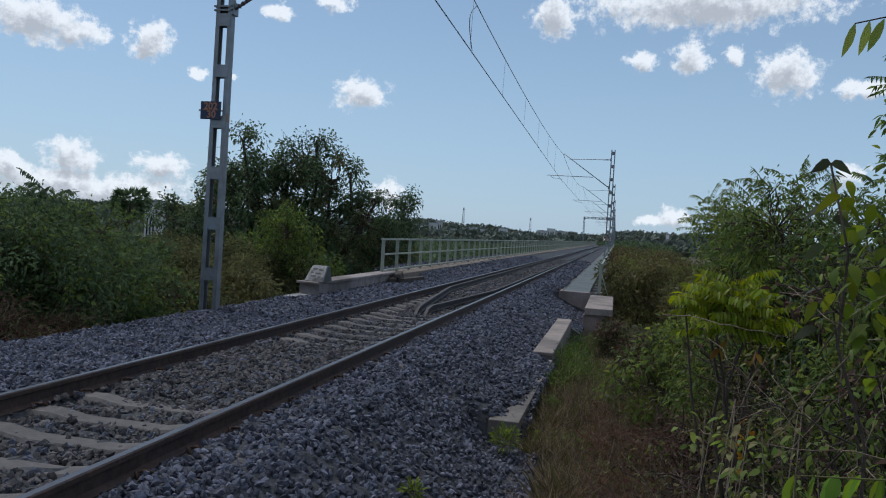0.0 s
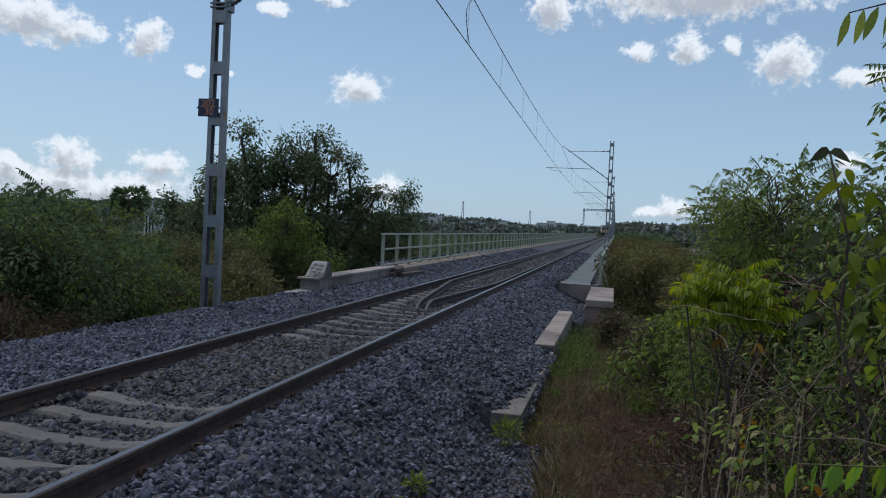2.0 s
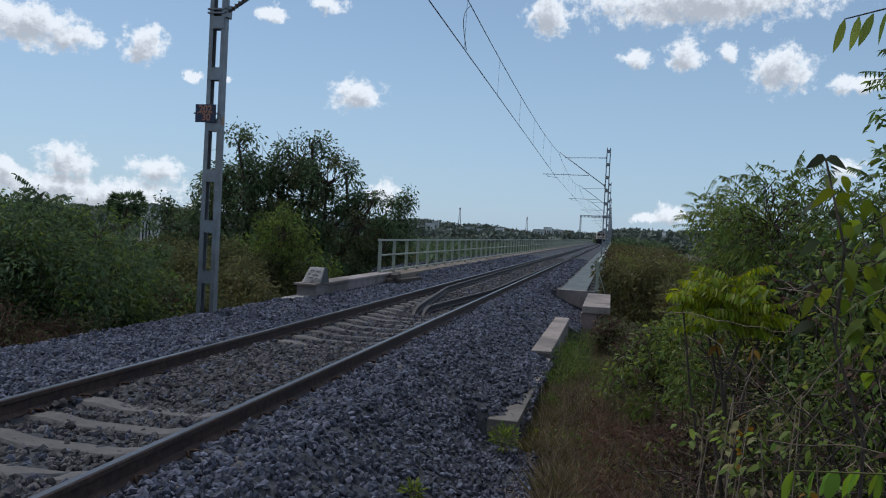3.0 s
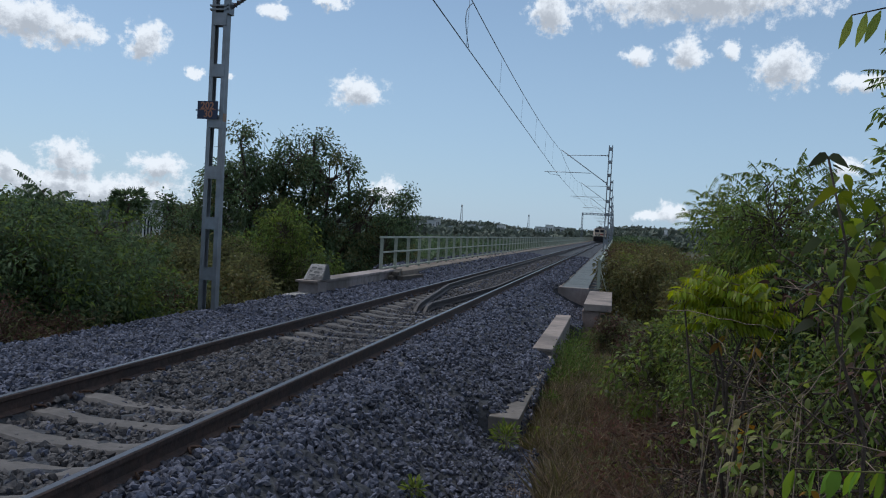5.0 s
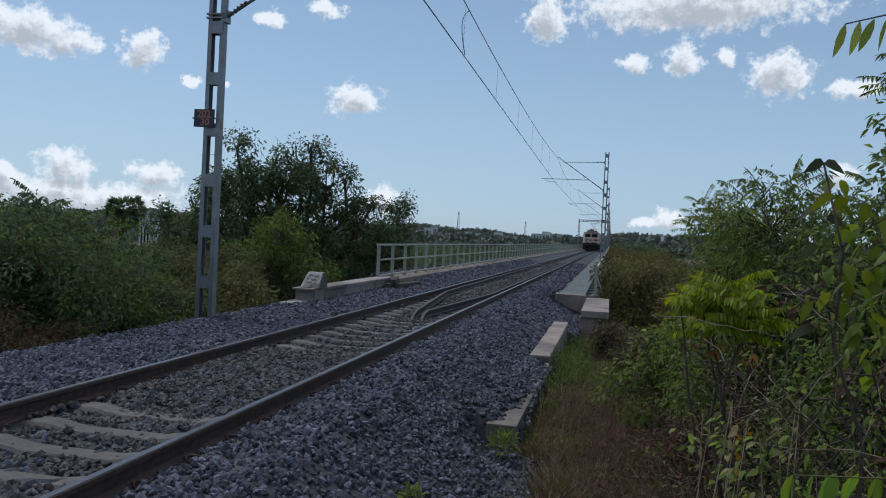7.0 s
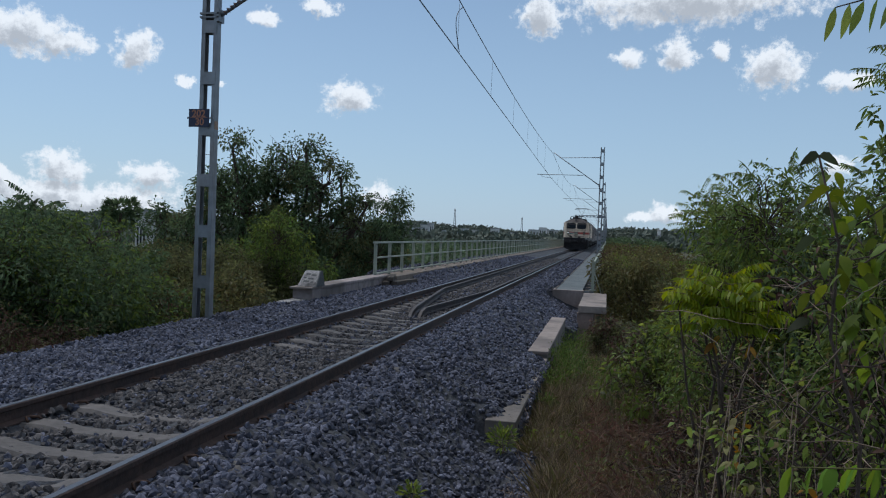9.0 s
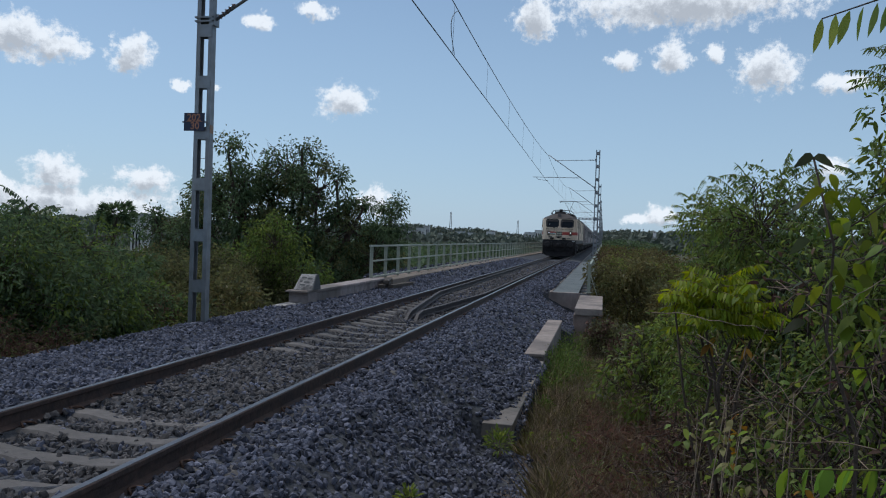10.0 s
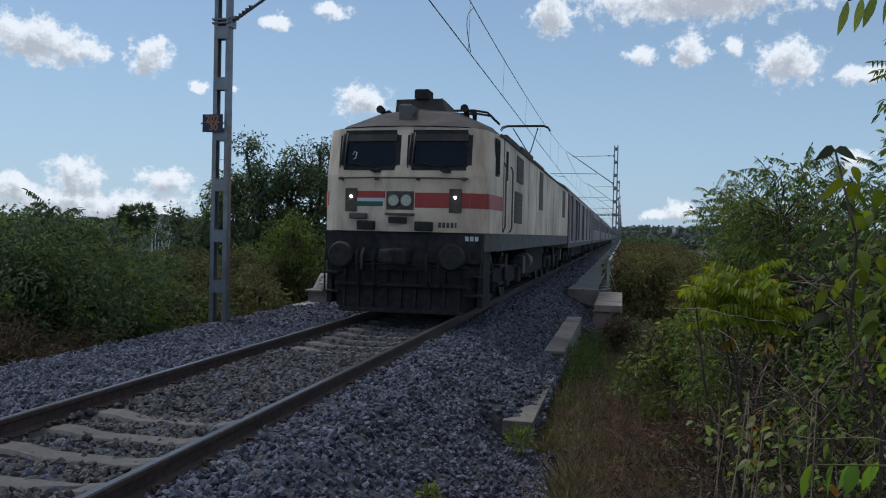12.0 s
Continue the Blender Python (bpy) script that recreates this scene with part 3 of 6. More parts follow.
# ---- bridge, walls and railings ----
def build_structures():
    deck = tagged(part("bridge_deck", box(-3.85, 3.2, 27.95, 560, -1.9, -0.55, 0.02), M_DECK), "dusty concrete bridge deck carrying the track", "bridge", kind="structure")
    pier = part("bridge_pier", box(-3.0, 2.6, 33.0, 35.0, -6.3, -1.905, 0.05), M_CONC)
    tagged(pier, "plain concrete pier under the bridge deck", "pier", "bridge piers", "structure")
    for i in range(1, 12):
        copy_thing(pier, pose(0, 20.0 * i, 0))
    # kerb beam beside the walkway
    k = tagged(part("kerb", box(-3.58, -2.85, 25.0, 560, -1.6, 0.05, 0.02), M_DECK), "long dusty concrete kerb under the railing", "kerb", kind="structure")
    # plated walkway
    w = thing("walkway", (2.06, 27.9, -0.30), "grey-green steel plate walkway along the bridge edge", "walkway", kind="structure")
    for i in range(60):
        part("plate", box(0.03, 0.93, i * 2.0 + 0.02, i * 2.0 + 1.985, -0.012, 0.0), M_PLATE, w)
    part("plate_run", box(0.03, 0.93, 120.02, 420, -0.012, 0.0), M_PLATE, w)
    part("edge_strip", box(-0.05, 0.025, 0.0, 420, -0.1, 0.025, 0.005), M_SLABTOP, w, "pale edge strip")
    part("end_beam", box(-0.06, 0.98, -0.32, -0.005, -1.0, 0.012, 0.01), M_PARAPET, w, "weathered concrete end beam")
    part("bearer", box(0.1, 0.9, 0.0, 420, -0.26, -0.02), M_BLACK, w)
    # abutment wing wall
    a = thing("abutment_pillar", (3.01, 22.2, -1.93), "reddish stained concrete pillar with a pale coping beside the bridge", "pillar")
    part("shaft", box(0.02, 0.46, 0.02, 5.3, 0.0, 1.389, 0.015), M_PIERCONC, a)
    part("coping", box(0.05, 0.80, -0.05, 5.35, 1.39, 1.58, 0.012), M_SLABTOP, a, "pale concrete coping slab")
    # low wall at the ballast's foot
    lw = thing("low_wall", (2.45, 9.2, -1.35), "low concrete edging wall half buried in ballast", "wall")
    part("wall_block", box(0.0, 0.36, 0.0, 5.0, 0.0, 0.70, 0.012), M_CONC, lw)
    lw2 = thing("low_wall", (2.46, 14.3, -1.2), "low concrete edging wall with a pale smooth top", "wall")
    part("wall_block", box(0.0, 0.34, 0.0, 6.2, 0.0, 0.60, 0.012), M_CONC, lw2)
    part("coping", box(-0.012, 0.35, -0.02, 6.25, 0.603, 0.66, 0.01), M_SLABTOP, lw2, "pale coping")
    # parapet on the far side
    p = thing("parapet_wall", (-3.27, 17.7, -0.83), "blotchy pinkish-grey concrete parapet wall ending at a whitewashed marker", "wall")
    part("parapet_body", box(-0.16, 0.22, 0.35, 6.8, 0.0, 0.86, 0.015), M_PARAPET, p)
    part("coping", box(-0.22, 0.27, 0.3, 6.9, 0.862, 0.93, 0.012), M_PARAPET, p)
    part("end_block", box(-0.22, 0.28, 0.12, 0.7, 0.0, 0.885, 0.015), M_PARAPET, p)
    part("end_cap", box(-0.26, 0.29, 0.0, 0.72, 0.887, 0.936, 0.01), M_SLABTOP, p, "thin projecting cap slab")
    ledge = thing("kerb_ledge", (-3.35, 16.9, -0.60), "low whitewashed concrete ledge beside the ballast", "kerb")
    part("ledge_body", box(-0.15, 0.2, 0.0, 0.95, 0.0, 0.42, 0.012), M_WHITEWASH, ledge)
    st = thing("marker_stone", (-3.20, 18.05, 0.108), "slanted whitewashed marker block with worn black lettering bars", "marker")
    bm = loft([[(-0.2, -0.2, 0), (0.26, -0.2, 0), (0.26, 0.42, 0), (-0.2, 0.42, 0)], [(-0.16, 0.20, 0.36), (0.22, 0.20, 0.36), (0.22, 0.36, 0.36), (-0.16, 0.36, 0.36)]])
    bmesh.ops.bevel(bm, geom=bm.edges[:], offset=0.015, segments=1, affect="EDGES")
    part("block", bm, M_WHITEWASH, st)
    for i, (a0, a1) in enumerate(((-0.1, 0.02), (0.05, 0.17), (-0.12, -0.05), (0.0, 0.13), (-0.09, 0.05), (0.09, 0.15))):
        zz = 0.30 - 0.08 * (i // 2) - 0.018 * (i % 2)
        yy = -0.2 + 0.40 * zz / 0.36
        part("worn_mark", loft([[(a0, yy - 0.006, zz), (a1, yy - 0.006, zz), (a1, yy - 0.045, zz - 0.035), (a0, yy - 0.045, zz - 0.035)], [(a0, yy + 0.01, zz), (a1, yy + 0.01, zz), (a1, yy - 0.029, zz - 0.035), (a0, yy - 0.029, zz - 0.035)]]), M_MARK, st)
    # thin dark plate laid over the block's +x face
    part("dark_side", loft([[(0.25, -0.17, 0.005), (0.25, 0.41, 0.005), (0.21, 0.355, 0.355), (0.21, 0.20, 0.355)], [(0.275, -0.17, 0.005), (0.275, 0.41, 0.005), (0.236, 0.355, 0.355), (0.236, 0.20, 0.355)]]), M_MARK, st, "dark side face")
    # old timbers left on the deck's end
    for i, (dx, dy, rz, z) in enumerate(((0, 0, 4, 0.0), (0.22, 0.25, -6, 0.0), (0.1, 0.2, 12, 0.125))):
        t = thing("timber", (-2.85 + dx, 23.6 + dy, -0.17 + z), "old dark timber lying by the bridge end", "timber", "loose timbers")
        t.rotation_euler = (0, 0, radians(rz))
        part("timber_body", box(-0.1, 0.1, 0, 1.9, 0, 0.12, 0.015), M_TIMBER, t)


build_structures()


def build_railing(x, y0, z0, n_single, n_all, step, height, rails, lean_out, label):
    r = thing("bridge_railing", (x, y0, z0), label, "railing")
    bm = box(-0.05, 0.05, -0.006, 0.006, 0, height, 0)
    box(-0.05, -0.038, -0.05, 0.05, 0, height, 0, bm)
    post_me = bpy.data.meshes.new("post")
    bm.to_mesh(post_me)
    bm.free()
    post_me.materials.append(M_RAILING)
    for i in range(n_single):
        ob = part("post", post_me, M_RAILING, r)
        ob.location = (0, i * step, 0)
    far = bmesh.new()
    for i in range(n_single, n_all):
        far.from_mesh(post_me)
        for v in far.verts[-len(post_me.vertices):]:
            v.co.y += i * step
    if n_all > n_single:
        tagged(part("far_posts", far, M_RAILING, r), kind="stuff")
    for zz, th in rails:
        part("rail_bar", box(0.008, 0.062, -0.35 if zz == height else 0.0, n_all * step, zz - th, zz, 0.004), M_RAILING, r)
    part("base_plate", box(-0.12, 0.1, -0.1, 0.1, -0.02, 0.012), M_RAILING, r)
    if lean_out > 0:
        # posts stand on brackets outside the plates, stiffened by raking struts
        for i in range(24):
            part("bracket", box(-0.36, 0.04, i * step - 0.03, i * step + 0.03, -0.12, -0.045), M_GALV, r)
            part("strut", tube([(0.05, i * step, 0.62), (0.30, i * step, -0.10)], 0.016, 5), M_RAILING, r)


build_railing(-3.35, 24.18, 0.05, 90, 190, 1.665, 1.10, ((1.10, 0.06), (0.62, 0.05), (0.12, 0.05)), -1, "long pale grey-green steel railing on the bridge kerb")
build_railing(3.32, 28.4, -0.30, 60, 150, 1.9, 1.02, ((1.02, 0.05), (0.55, 0.05)), 1, "pale steel railing on the outer edge of the walkway")


# ---- overhead line ----
def mast_mesh_parts(parent, h, w=0.30, d=0.15, rust=False):
    """Two channels with batten plates, tapering a little."""
    for s in (-1, 1):
        x0, k = s * w / 2, d / 2
        prof = [(x0, -k), (x0, k), (x0 - s * 0.072, k), (x0 - s * 0.072, k - 0.012), (x0 - s * 0.012, k - 0.012), (x0 - s * 0.012, 0.012 - k), (x0 - s * 0.072, 0.012 - k), (x0 - s * 0.072, -k)]
        bm = loft([[(x, y, z) for x, y in prof] for z in (0, h * 0.5, h)])
        part("channel", bm, M_GALV, parent)
    z, i = 0.12, 0
    while z < h - 0.2:
        ph = 0.23
        for yy in (-d / 2 - 0.010, d / 2 + 0.002):
            part("batten", box(-w / 2 + 0.005, w / 2 - 0.005, yy, yy + 0.008, z, min(z + ph, h)), M_GALV, parent)
        z += 0.94
        i += 1


def wire(name, pts, r, label):
    t = thing(name, (0, 0, 0), label, "wire", kind="")
    part("strand", tube(pts, r, 5), M_WIRE, t)


def insulator(parent, p, d, n=5, r=0.055, length=0.4):
    p, d = Vector(p), Vector(d).normalized()
    bm = tube([p - d * length / 2, p + d * length / 2], 0.022, 8)
    for i in range(n):
        c = p + d * length * (-0.4 + 0.8 * i / (n - 1))
        tube([c - d * 0.012, c, c + d * 0.02], r, 10, bm, 0.03)
    part("insulator", bm, M_INSUL, parent)


def build_mast(x, y, z0, h, side, label, full=True):
    """side: +1 when the track lies towards +x."""
    m = thing("mast", (x, y, z0), label, "mast", "line masts")
    mast_mesh_parts(m, h - z0)
    zc = -z0
    s = side
    reach = -x * s + 0.45
    if full:
        a, b = (0.17 * s, 0, zc + 5.33), ((reach - 0.15) * s + 0.0, 0, zc + 7.62)
        part("bracket_tube", tube([a, b], 0.030, 8), M_GALV, m)
        part("stay_tube", tube([(0.17 * s, 0, zc + 7.32), ((reach - 0.55) * s, 0, zc + 7.25)], 0.020, 8), M_GALV, m)
        part("registration_tube", tube([((reach * 0.36) * s, 0, zc + 6.02), ((reach + 1.0) * s, 0, zc + 6.03)], 0.022, 8), M_GALV, m)
        part("steady_arm", tube([((reach + 0.75) * s, 0, zc + 6.0), ((reach + 0.6) * s, 0, zc + 5.86), ((reach - 0.15) * s, 0, zc + 5.77)], 0.014, 6), M_GALV, m)
        insulator(m, (0.40 * s, 0, zc + 5.33 + 0.165), (s, 0, 0.72))
        insulator(m, (0.46 * s, 0, zc + 7.312), (s, 0, -0.02))
        part("hinge", box(min(0.15 * s, 0.2 * s), max(0.15 * s, 0.2 * s), -0.1, 0.1, zc + 5.22, zc + 5.45), M_GALV, m)
        part("hinge", box(min(0.15 * s, 0.2 * s), max(0.15 * s, 0.2 * s), -0.1, 0.1, zc + 7.24, zc + 7.40), M_GALV, m)
    return m


first = build_mast(-3.56, 13.65, -0.75, 8.15, 1, "tall galvanised lattice mast with a blue number plate beside the track")
for ob in first.children:
    if ob.name.split(".")[0] in ("channel", "batten"):
        for v in ob.data.vertices:
            v.co.x *= 1.16 - 0.16 * min(1.0, v.co.z / 6.0)
part("muff", box(-0.32, 0.32, -0.28, 0.28, -0.3, 0.32, 0.03), M_CONC, first, "concrete footing")
part("rust_plate", box(0.153, 0.158, -0.07, 0.07, 3.15, 4.15), M_RUSTGALV, first, "rust-streaked patch")
for zz in (6.12, 6.05):
    part("clamp", box(-0.19, 0.19, -0.1, 0.1, zz - 0.015, zz + 0.015), M_GALV, first)
for i in range(1, 12):
    build_mast(3.18, 58.5 + 35.5 * (i - 1), -0.9, 8.05, -1, "galvanised lattice mast with a cantilever standing on the bridge", full=i < 8)


def build_plate():
    p = thing("number_plate", (-3.70, 13.53, 3.28), "dark blue enamel plate with faded orange numerals on the mast", "sign")
    part("backing", box(-0.19, 0.22, -0.012, 0.0, 0.0, 0.33, 0.004), M_SIGN, p)
    part("strap", box(-0.23, 0.30, -0.0, 0.012, 0.15, 0.18), M_GALV, p)
    for text, z, x in (("202", 0.185, 0.01), ("30", 0.035, 0.03)):
        cu = bpy.data.curves.new("numerals", "FONT")
        cu.body, cu.size, cu.align_x, cu.extrude = text, 0.18, "CENTER", 0.001
        cu.offset = 0.004
        tmp = bpy.data.objects.new("numerals", cu)
        me = bpy.data.meshes.new_from_object(tmp)
        bpy.data.objects.remove(tmp)
        me.materials.clear()
        ob = part("numerals", me, M_SIGNTEXT, p, "faded orange numerals " + text)
        ob.location, ob.rotation_euler = (x, -0.0145, z), (radians(90), 0, 0)
    part("rule", box(-0.15, 0.18, -0.0155, -0.0125, 0.168, 0.176), M_SIGNTEXT, p)


build_plate()


def build_portal():
    m = thing("portal", (0, 205, -0.9), "galvanised lattice portal spanning the track far along the bridge", "portal")
    for x in (-4.3,):
        for s in (-1, 1):
            part("column", box(x + s * 0.16 - 0.05, x + s * 0.16 + 0.05, -0.08, 0.08, 0, 8.2), M_GALV, m)
        for i in range(10):
            part("brace", box(x - 0.16, x + 0.16, -0.09, -0.08, 0.3 + i * 0.78, 0.62 + i * 0.78), M_GALV, m)
    for z in (7.75, 8.15):
        part("boom", box(-4.5, 3.3, -0.07, 0.07, z - 0.06, z + 0.06), M_GALV, m)
    for i in range(9):
        part("boom_brace", box(-4.4 + i * 0.9, -4.1 + i * 0.9, -0.08, -0.07, 7.7, 8.2), M_GALV, m)


build_portal()


def wire_x(y):
    return 0.30 - 0.69 * (y - 14) / 44.5 if y < 58.5 else -0.39


def contact_z(y):
    return 5.64 + 0.09 * min(1, (y - 14) / 44.5)


def catenary_z(y):
    if y < 58.5:
        return 6.74 + 0.000725 * (y - 24) ** 2
    k = ((y - 58.5) % 35.5) / 35.5
    return 7.6 - 2.2 * k * (1 - k)


def build_wires():
    ys = [-20, 0, 14] + list(np.arange(20, 58, 2.5)) + list(np.arange(58.5, 410, 4.4375))
    wire("contact_wire", [(wire_x(y), y, contact_z(y)) for y in ys], 0.012, "taut dark copper contact wire over the track")
    wire("catenary_wire", [(wire_x(y) + 0.02, y, catenary_z(y)) for y in ys], 0.0115, "sagging dark catenary wire above the contact wire")
    d = [17.9, 23.9, 30.5, 37, 43.5, 50] + [58.5 + 35.5 * k + 7.1 * j for k in range(4) for j in range(1, 5)]
    for y in d:
        wire("dropper", [(wire_x(y) + 0.02, y, catenary_z(y)), (wire_x(y), y, contact_z(y))], 0.004, "thin dropper between catenary and contact wire")
    pts = []
    for i in range(13):
        k = i / 12
        pts.append((wire_x(16.5) + 0.01, 18.35 - 0.35 * k - 0.8 * math.sin(math.pi * k) * (1 - 0.3 * k), catenary_z(18.3) * (1 - k) + contact_z(18) * k))
    wire("jumper", pts, 0.009, "bowed jumper cable between catenary and contact wire")


build_wires()


# ---- the train ----
def body_section(y, hw, zb, zs, zr, narrow=0.0):
    """Ring of a car body: sill, side, shoulder and roof."""
    return [(-hw, y, zb), (hw, y, zb), (hw, y, zs - 0.25), (hw - 0.03 - narrow, y, zs), (hw - 0.22 - narrow, y, zs + (zr - zs) * 0.42), (hw * 0.45, y, zr - 0.06), (0, y, zr),
            (-hw * 0.45, y, zr - 0.06), (-hw + 0.22 + narrow, y, zs + (zr - zs) * 0.42), (-hw + 0.03 + narrow, y, zs), (-hw, y, zs - 0.25)]


def wheelset(parent, y, r, axle=True):
    for s in (-1, 1):
        bm = bmesh.new()
        c = Vector((s * 0.872, y, r))
        d = Vector((s, 0, 0))
        rings = [(-0.075, r + 0.026), (-0.045, r + 0.026), (-0.035, r), (0.06, r - 0.004), (0.06, r * 0.84), (0.02, r * 0.78), (0.02, r * 0.3), (0.07, r * 0.26), (0.07, 0.02)]
        loft([[c + d * o + Vector((0, math.cos(a * math.pi / 12), math.sin(a * math.pi / 12))) * q for a in range(24)] for o, q in rings], True, bm)
        w = part("wheel", bm, M_STEELWHEEL, parent)
    part("axle", tube([(-0.8, y, r), (0.8, y, r)], 0.085, 10), M_BLACK, parent)


def bogie(parent, y, wheelbase, r, axles=3):
    half = wheelbase
    for s in (-1, 1):
        bm = extrude([(s * 1.12, 0.42), (s * 1.26, 0.42), (s * 1.26, 0.80), (s * 1.12, 0.80)], y - half - 0.6, y + half + 0.6)
        bmesh.ops.bevel(bm, geom=bm.edges[:], offset=0.03, segments=1, affect="EDGES")
        part("bogie_frame", bm, M_BLACK, parent)
        for k in range(axles):
            yy = y + (k - (axles - 1) / 2) * (2 * half / max(1, axles - 1))
            part("axle_box", box(min(s * 1.1, s * 1.36), max(s * 1.1, s * 1.36), yy - 0.17, yy + 0.17, r - 0.17, r + 0.19, 0.03), M_BLACK, parent)
            for o in (-0.32, 0.32):
                bm = bmesh.new()
                for i in range(4):
                    tube([(s * 1.2, yy + o, 0.66 + i * 0.07), (s * 1.2, yy + o, 0.70 + i * 0.07)], 0.085, 10, bm)
                part("spring", bm, M_BLACK, parent)
        part("damper", tube([(s * 1.33, y - 0.3, 0.55), (s * 1.33, y - 0.3, 1.1)], 0.045, 8), M_SKIRT, parent)
        part("sand_box", box(min(s * 1.18, s * 1.42), max(s * 1.18, s * 1.42), y + half + 0.25, y + half + 0.65, 0.55, 1.0, 0.03), M_SKIRT, parent, "grimy grey box")
    for k in range(axles):
        wheelset(parent, y + (k - (axles - 1) / 2) * (2 * half / max(1, axles - 1)), r)


def side_panel(parent, name, s, hw, y0, y1, z0, z1, material, proud=0.008, depth=0.03, label=""):
    xa, xb = sorted((s * (hw - depth), s * (hw + proud)))
    return part(name, box(xa, xb, y0, y1, z0, z1), material, parent, label)


def front_x(x):
    """How far the bluff front lies back at this half width: two flat halves meeting in a blunt ridge, rounded corners."""
    a = abs(x)
    return 0.06 * a / 1.2 if a < 1.2 else 0.06 + (a - 1.2) * 0.75


def on_front(x0, x1, z0, z1, rake, out=0.012, bm=None, corner=0.0):
    """A plate lying on the front between these bounds."""
    bm = bm or bmesh.new()

    def yy(x, z):
        return front_x(x) + max(0.0, z - 2.5) * rake
    f = [(x, yy(x, z) - out, z) for x, z in ((x0, z0), (x1, z0), (x1, z1), (x0, z1))]
    b = [(x, yy(x, z) + 0.04, z) for x, z in ((x0, z0), (x1, z0), (x1, z1), (x0, z1))]
    vf, vb = [bm.verts.new(p) for p in f], [bm.verts.new(p) for p in b]
    bm.faces.new(vf)
    bm.faces.new(vb[::-1])
    for k in range(4):
        bm.faces.new((vf[k], vb[k], vb[(k + 1) % 4], vf[(k + 1) % 4]))
    if corner:
        bmesh.ops.bevel(bm, geom=[bm.edges.get((vf[k], vb[k])) for k in range(4)], offset=corner, segments=3, affect="EDGES")
    bmesh.ops.recalc_face_normals(bm, faces=bm.faces[:])
    return bm


LOCO_HW, RAKE = 1.56, 0.16


def build_locomotive():
    lo = thing("locomotive", (0, 0, 0), "cream electric locomotive with a red waist band and sooty roof", "locomotive")
    # body shell between the two cabs
    zb, zs, zr = 1.52, 3.30, 3.74
    bm = bmesh.new()
    xs = [-1.46, -1.38, -1.2, -0.6, 0, 0.6, 1.2, 1.40, 1.50]
    front = []
    for z, back in ((zb, 0.0), (2.5, 0.0), (3.36, RAKE * 0.86)):
        row = []
        for x in xs:
            lim = 1.50 if z < 3 else 1.43
            xx = max(-lim, min(lim, x))
            row.append(bm.verts.new((xx, front_x(x) + back, z if z < 3 else 3.36 - 0.05 * (abs(x) / 1.56) ** 2)))
        front.append(row)
    for u, v in zip(front, front[1:]):
        for k in range(len(xs) - 1):
            bm.faces.new((u[k], u[k + 1], v[k + 1], v[k]))
    # sides, from the front corner back to the rear end
    for s, k in ((-1, 0), (1, len(xs) - 1)):
        col = [front[i][k] for i in range(3)]
        mid = [bm.verts.new((s * LOCO_HW, 1.3, z)) for z in (zb, 2.5, 3.32)]
        end = [bm.verts.new((s * LOCO_HW, 19.7, z)) for z in (zb, 2.5, 3.32)]
        for u, v in ((col, mid), (mid, end)):
            for i in range(2):
                bm.faces.new((u[i], v[i], v[i + 1], u[i + 1]))
    bm.faces.new([bm.verts.new(p) for p in ((-LOCO_HW, 19.7, zb), (LOCO_HW, 19.7, zb), (LOCO_HW, 19.7, 3.32), (-LOCO_HW, 19.7, 3.32))])
    bm.faces.new([bm.verts.new(p) for p in ((-1.4, 0.3, zb + 0.001), (1.4, 0.3, zb + 0.001), (LOCO_HW, 19.7, zb + 0.001), (-LOCO_HW, 19.7, zb + 0.001))])
    bmesh.ops.remove_doubles(bm, verts=bm.verts[:], dist=0.002)
    bmesh.ops.recalc_face_normals(bm, faces=bm.faces[:])
    part("body", bm, M_CREAM, lo)
    # roof, sloping down over the cab
    rs = []
    for y, hw, ze, zc in ((RAKE * 0.86 - 0.05, 1.24, 3.345, 3.37), (0.75, 1.47, 3.33, 3.72), (1.3, LOCO_HW - 0.02, 3.325, 3.85), (2.7, LOCO_HW - 0.02, 3.325, 3.80), (19.1, LOCO_HW - 0.02, 3.325, 3.80), (19.7, 1.5, 3.325, 3.5)):
        rs.append([(-hw, y + (0.2 if y < 0.5 else 0), ze - 0.02), (hw, y + (0.2 if y < 0.5 else 0), ze - 0.02), (hw * 0.88, y + (0.1 if y < 0.5 else 0), ze + (zc - ze) * 0.3), (hw * 0.45, y, ze + (zc - ze) * 0.86), (0, y, zc), (-hw * 0.45, y, ze + (zc - ze) * 0.86), (-hw * 0.88, y + (0.1 if y < 0.5 else 0), ze + (zc - ze) * 0.3)])
    part("roof", loft(rs), M_ROOF, lo)
    part("gutter", box(LOCO_HW - 0.01, LOCO_HW + 0.03, 1.0, 19.7, 3.29, 3.33), M_ROOF, lo)
    part("gutter", box(-LOCO_HW - 0.03, -LOCO_HW + 0.01, 1.0, 19.7, 3.29, 3.33), M_ROOF, lo)
    # sill
    part("sill", loft([[(-1.42, 0.22, 1.2), (1.44, 0.22, 1.2), (1.44, 0.22, 1.519), (-1.42, 0.22, 1.519)], [(-1.54, 1.3, 1.2), (1.555, 1.3, 1.2), (1.555, 1.3, 1.519), (-1.54, 1.3, 1.519)], [(-1.56, 19.7, 1.2), (1.56, 19.7, 1.2), (1.56, 19.7, 1.519), (-1.56, 19.7, 1.519)]]), M_SKIRT, lo)
    part("buffer_beam", box(-1.42, 1.42, 0.08, 0.4, 0.98, 1.515, 0.02), M_BLACK, lo)
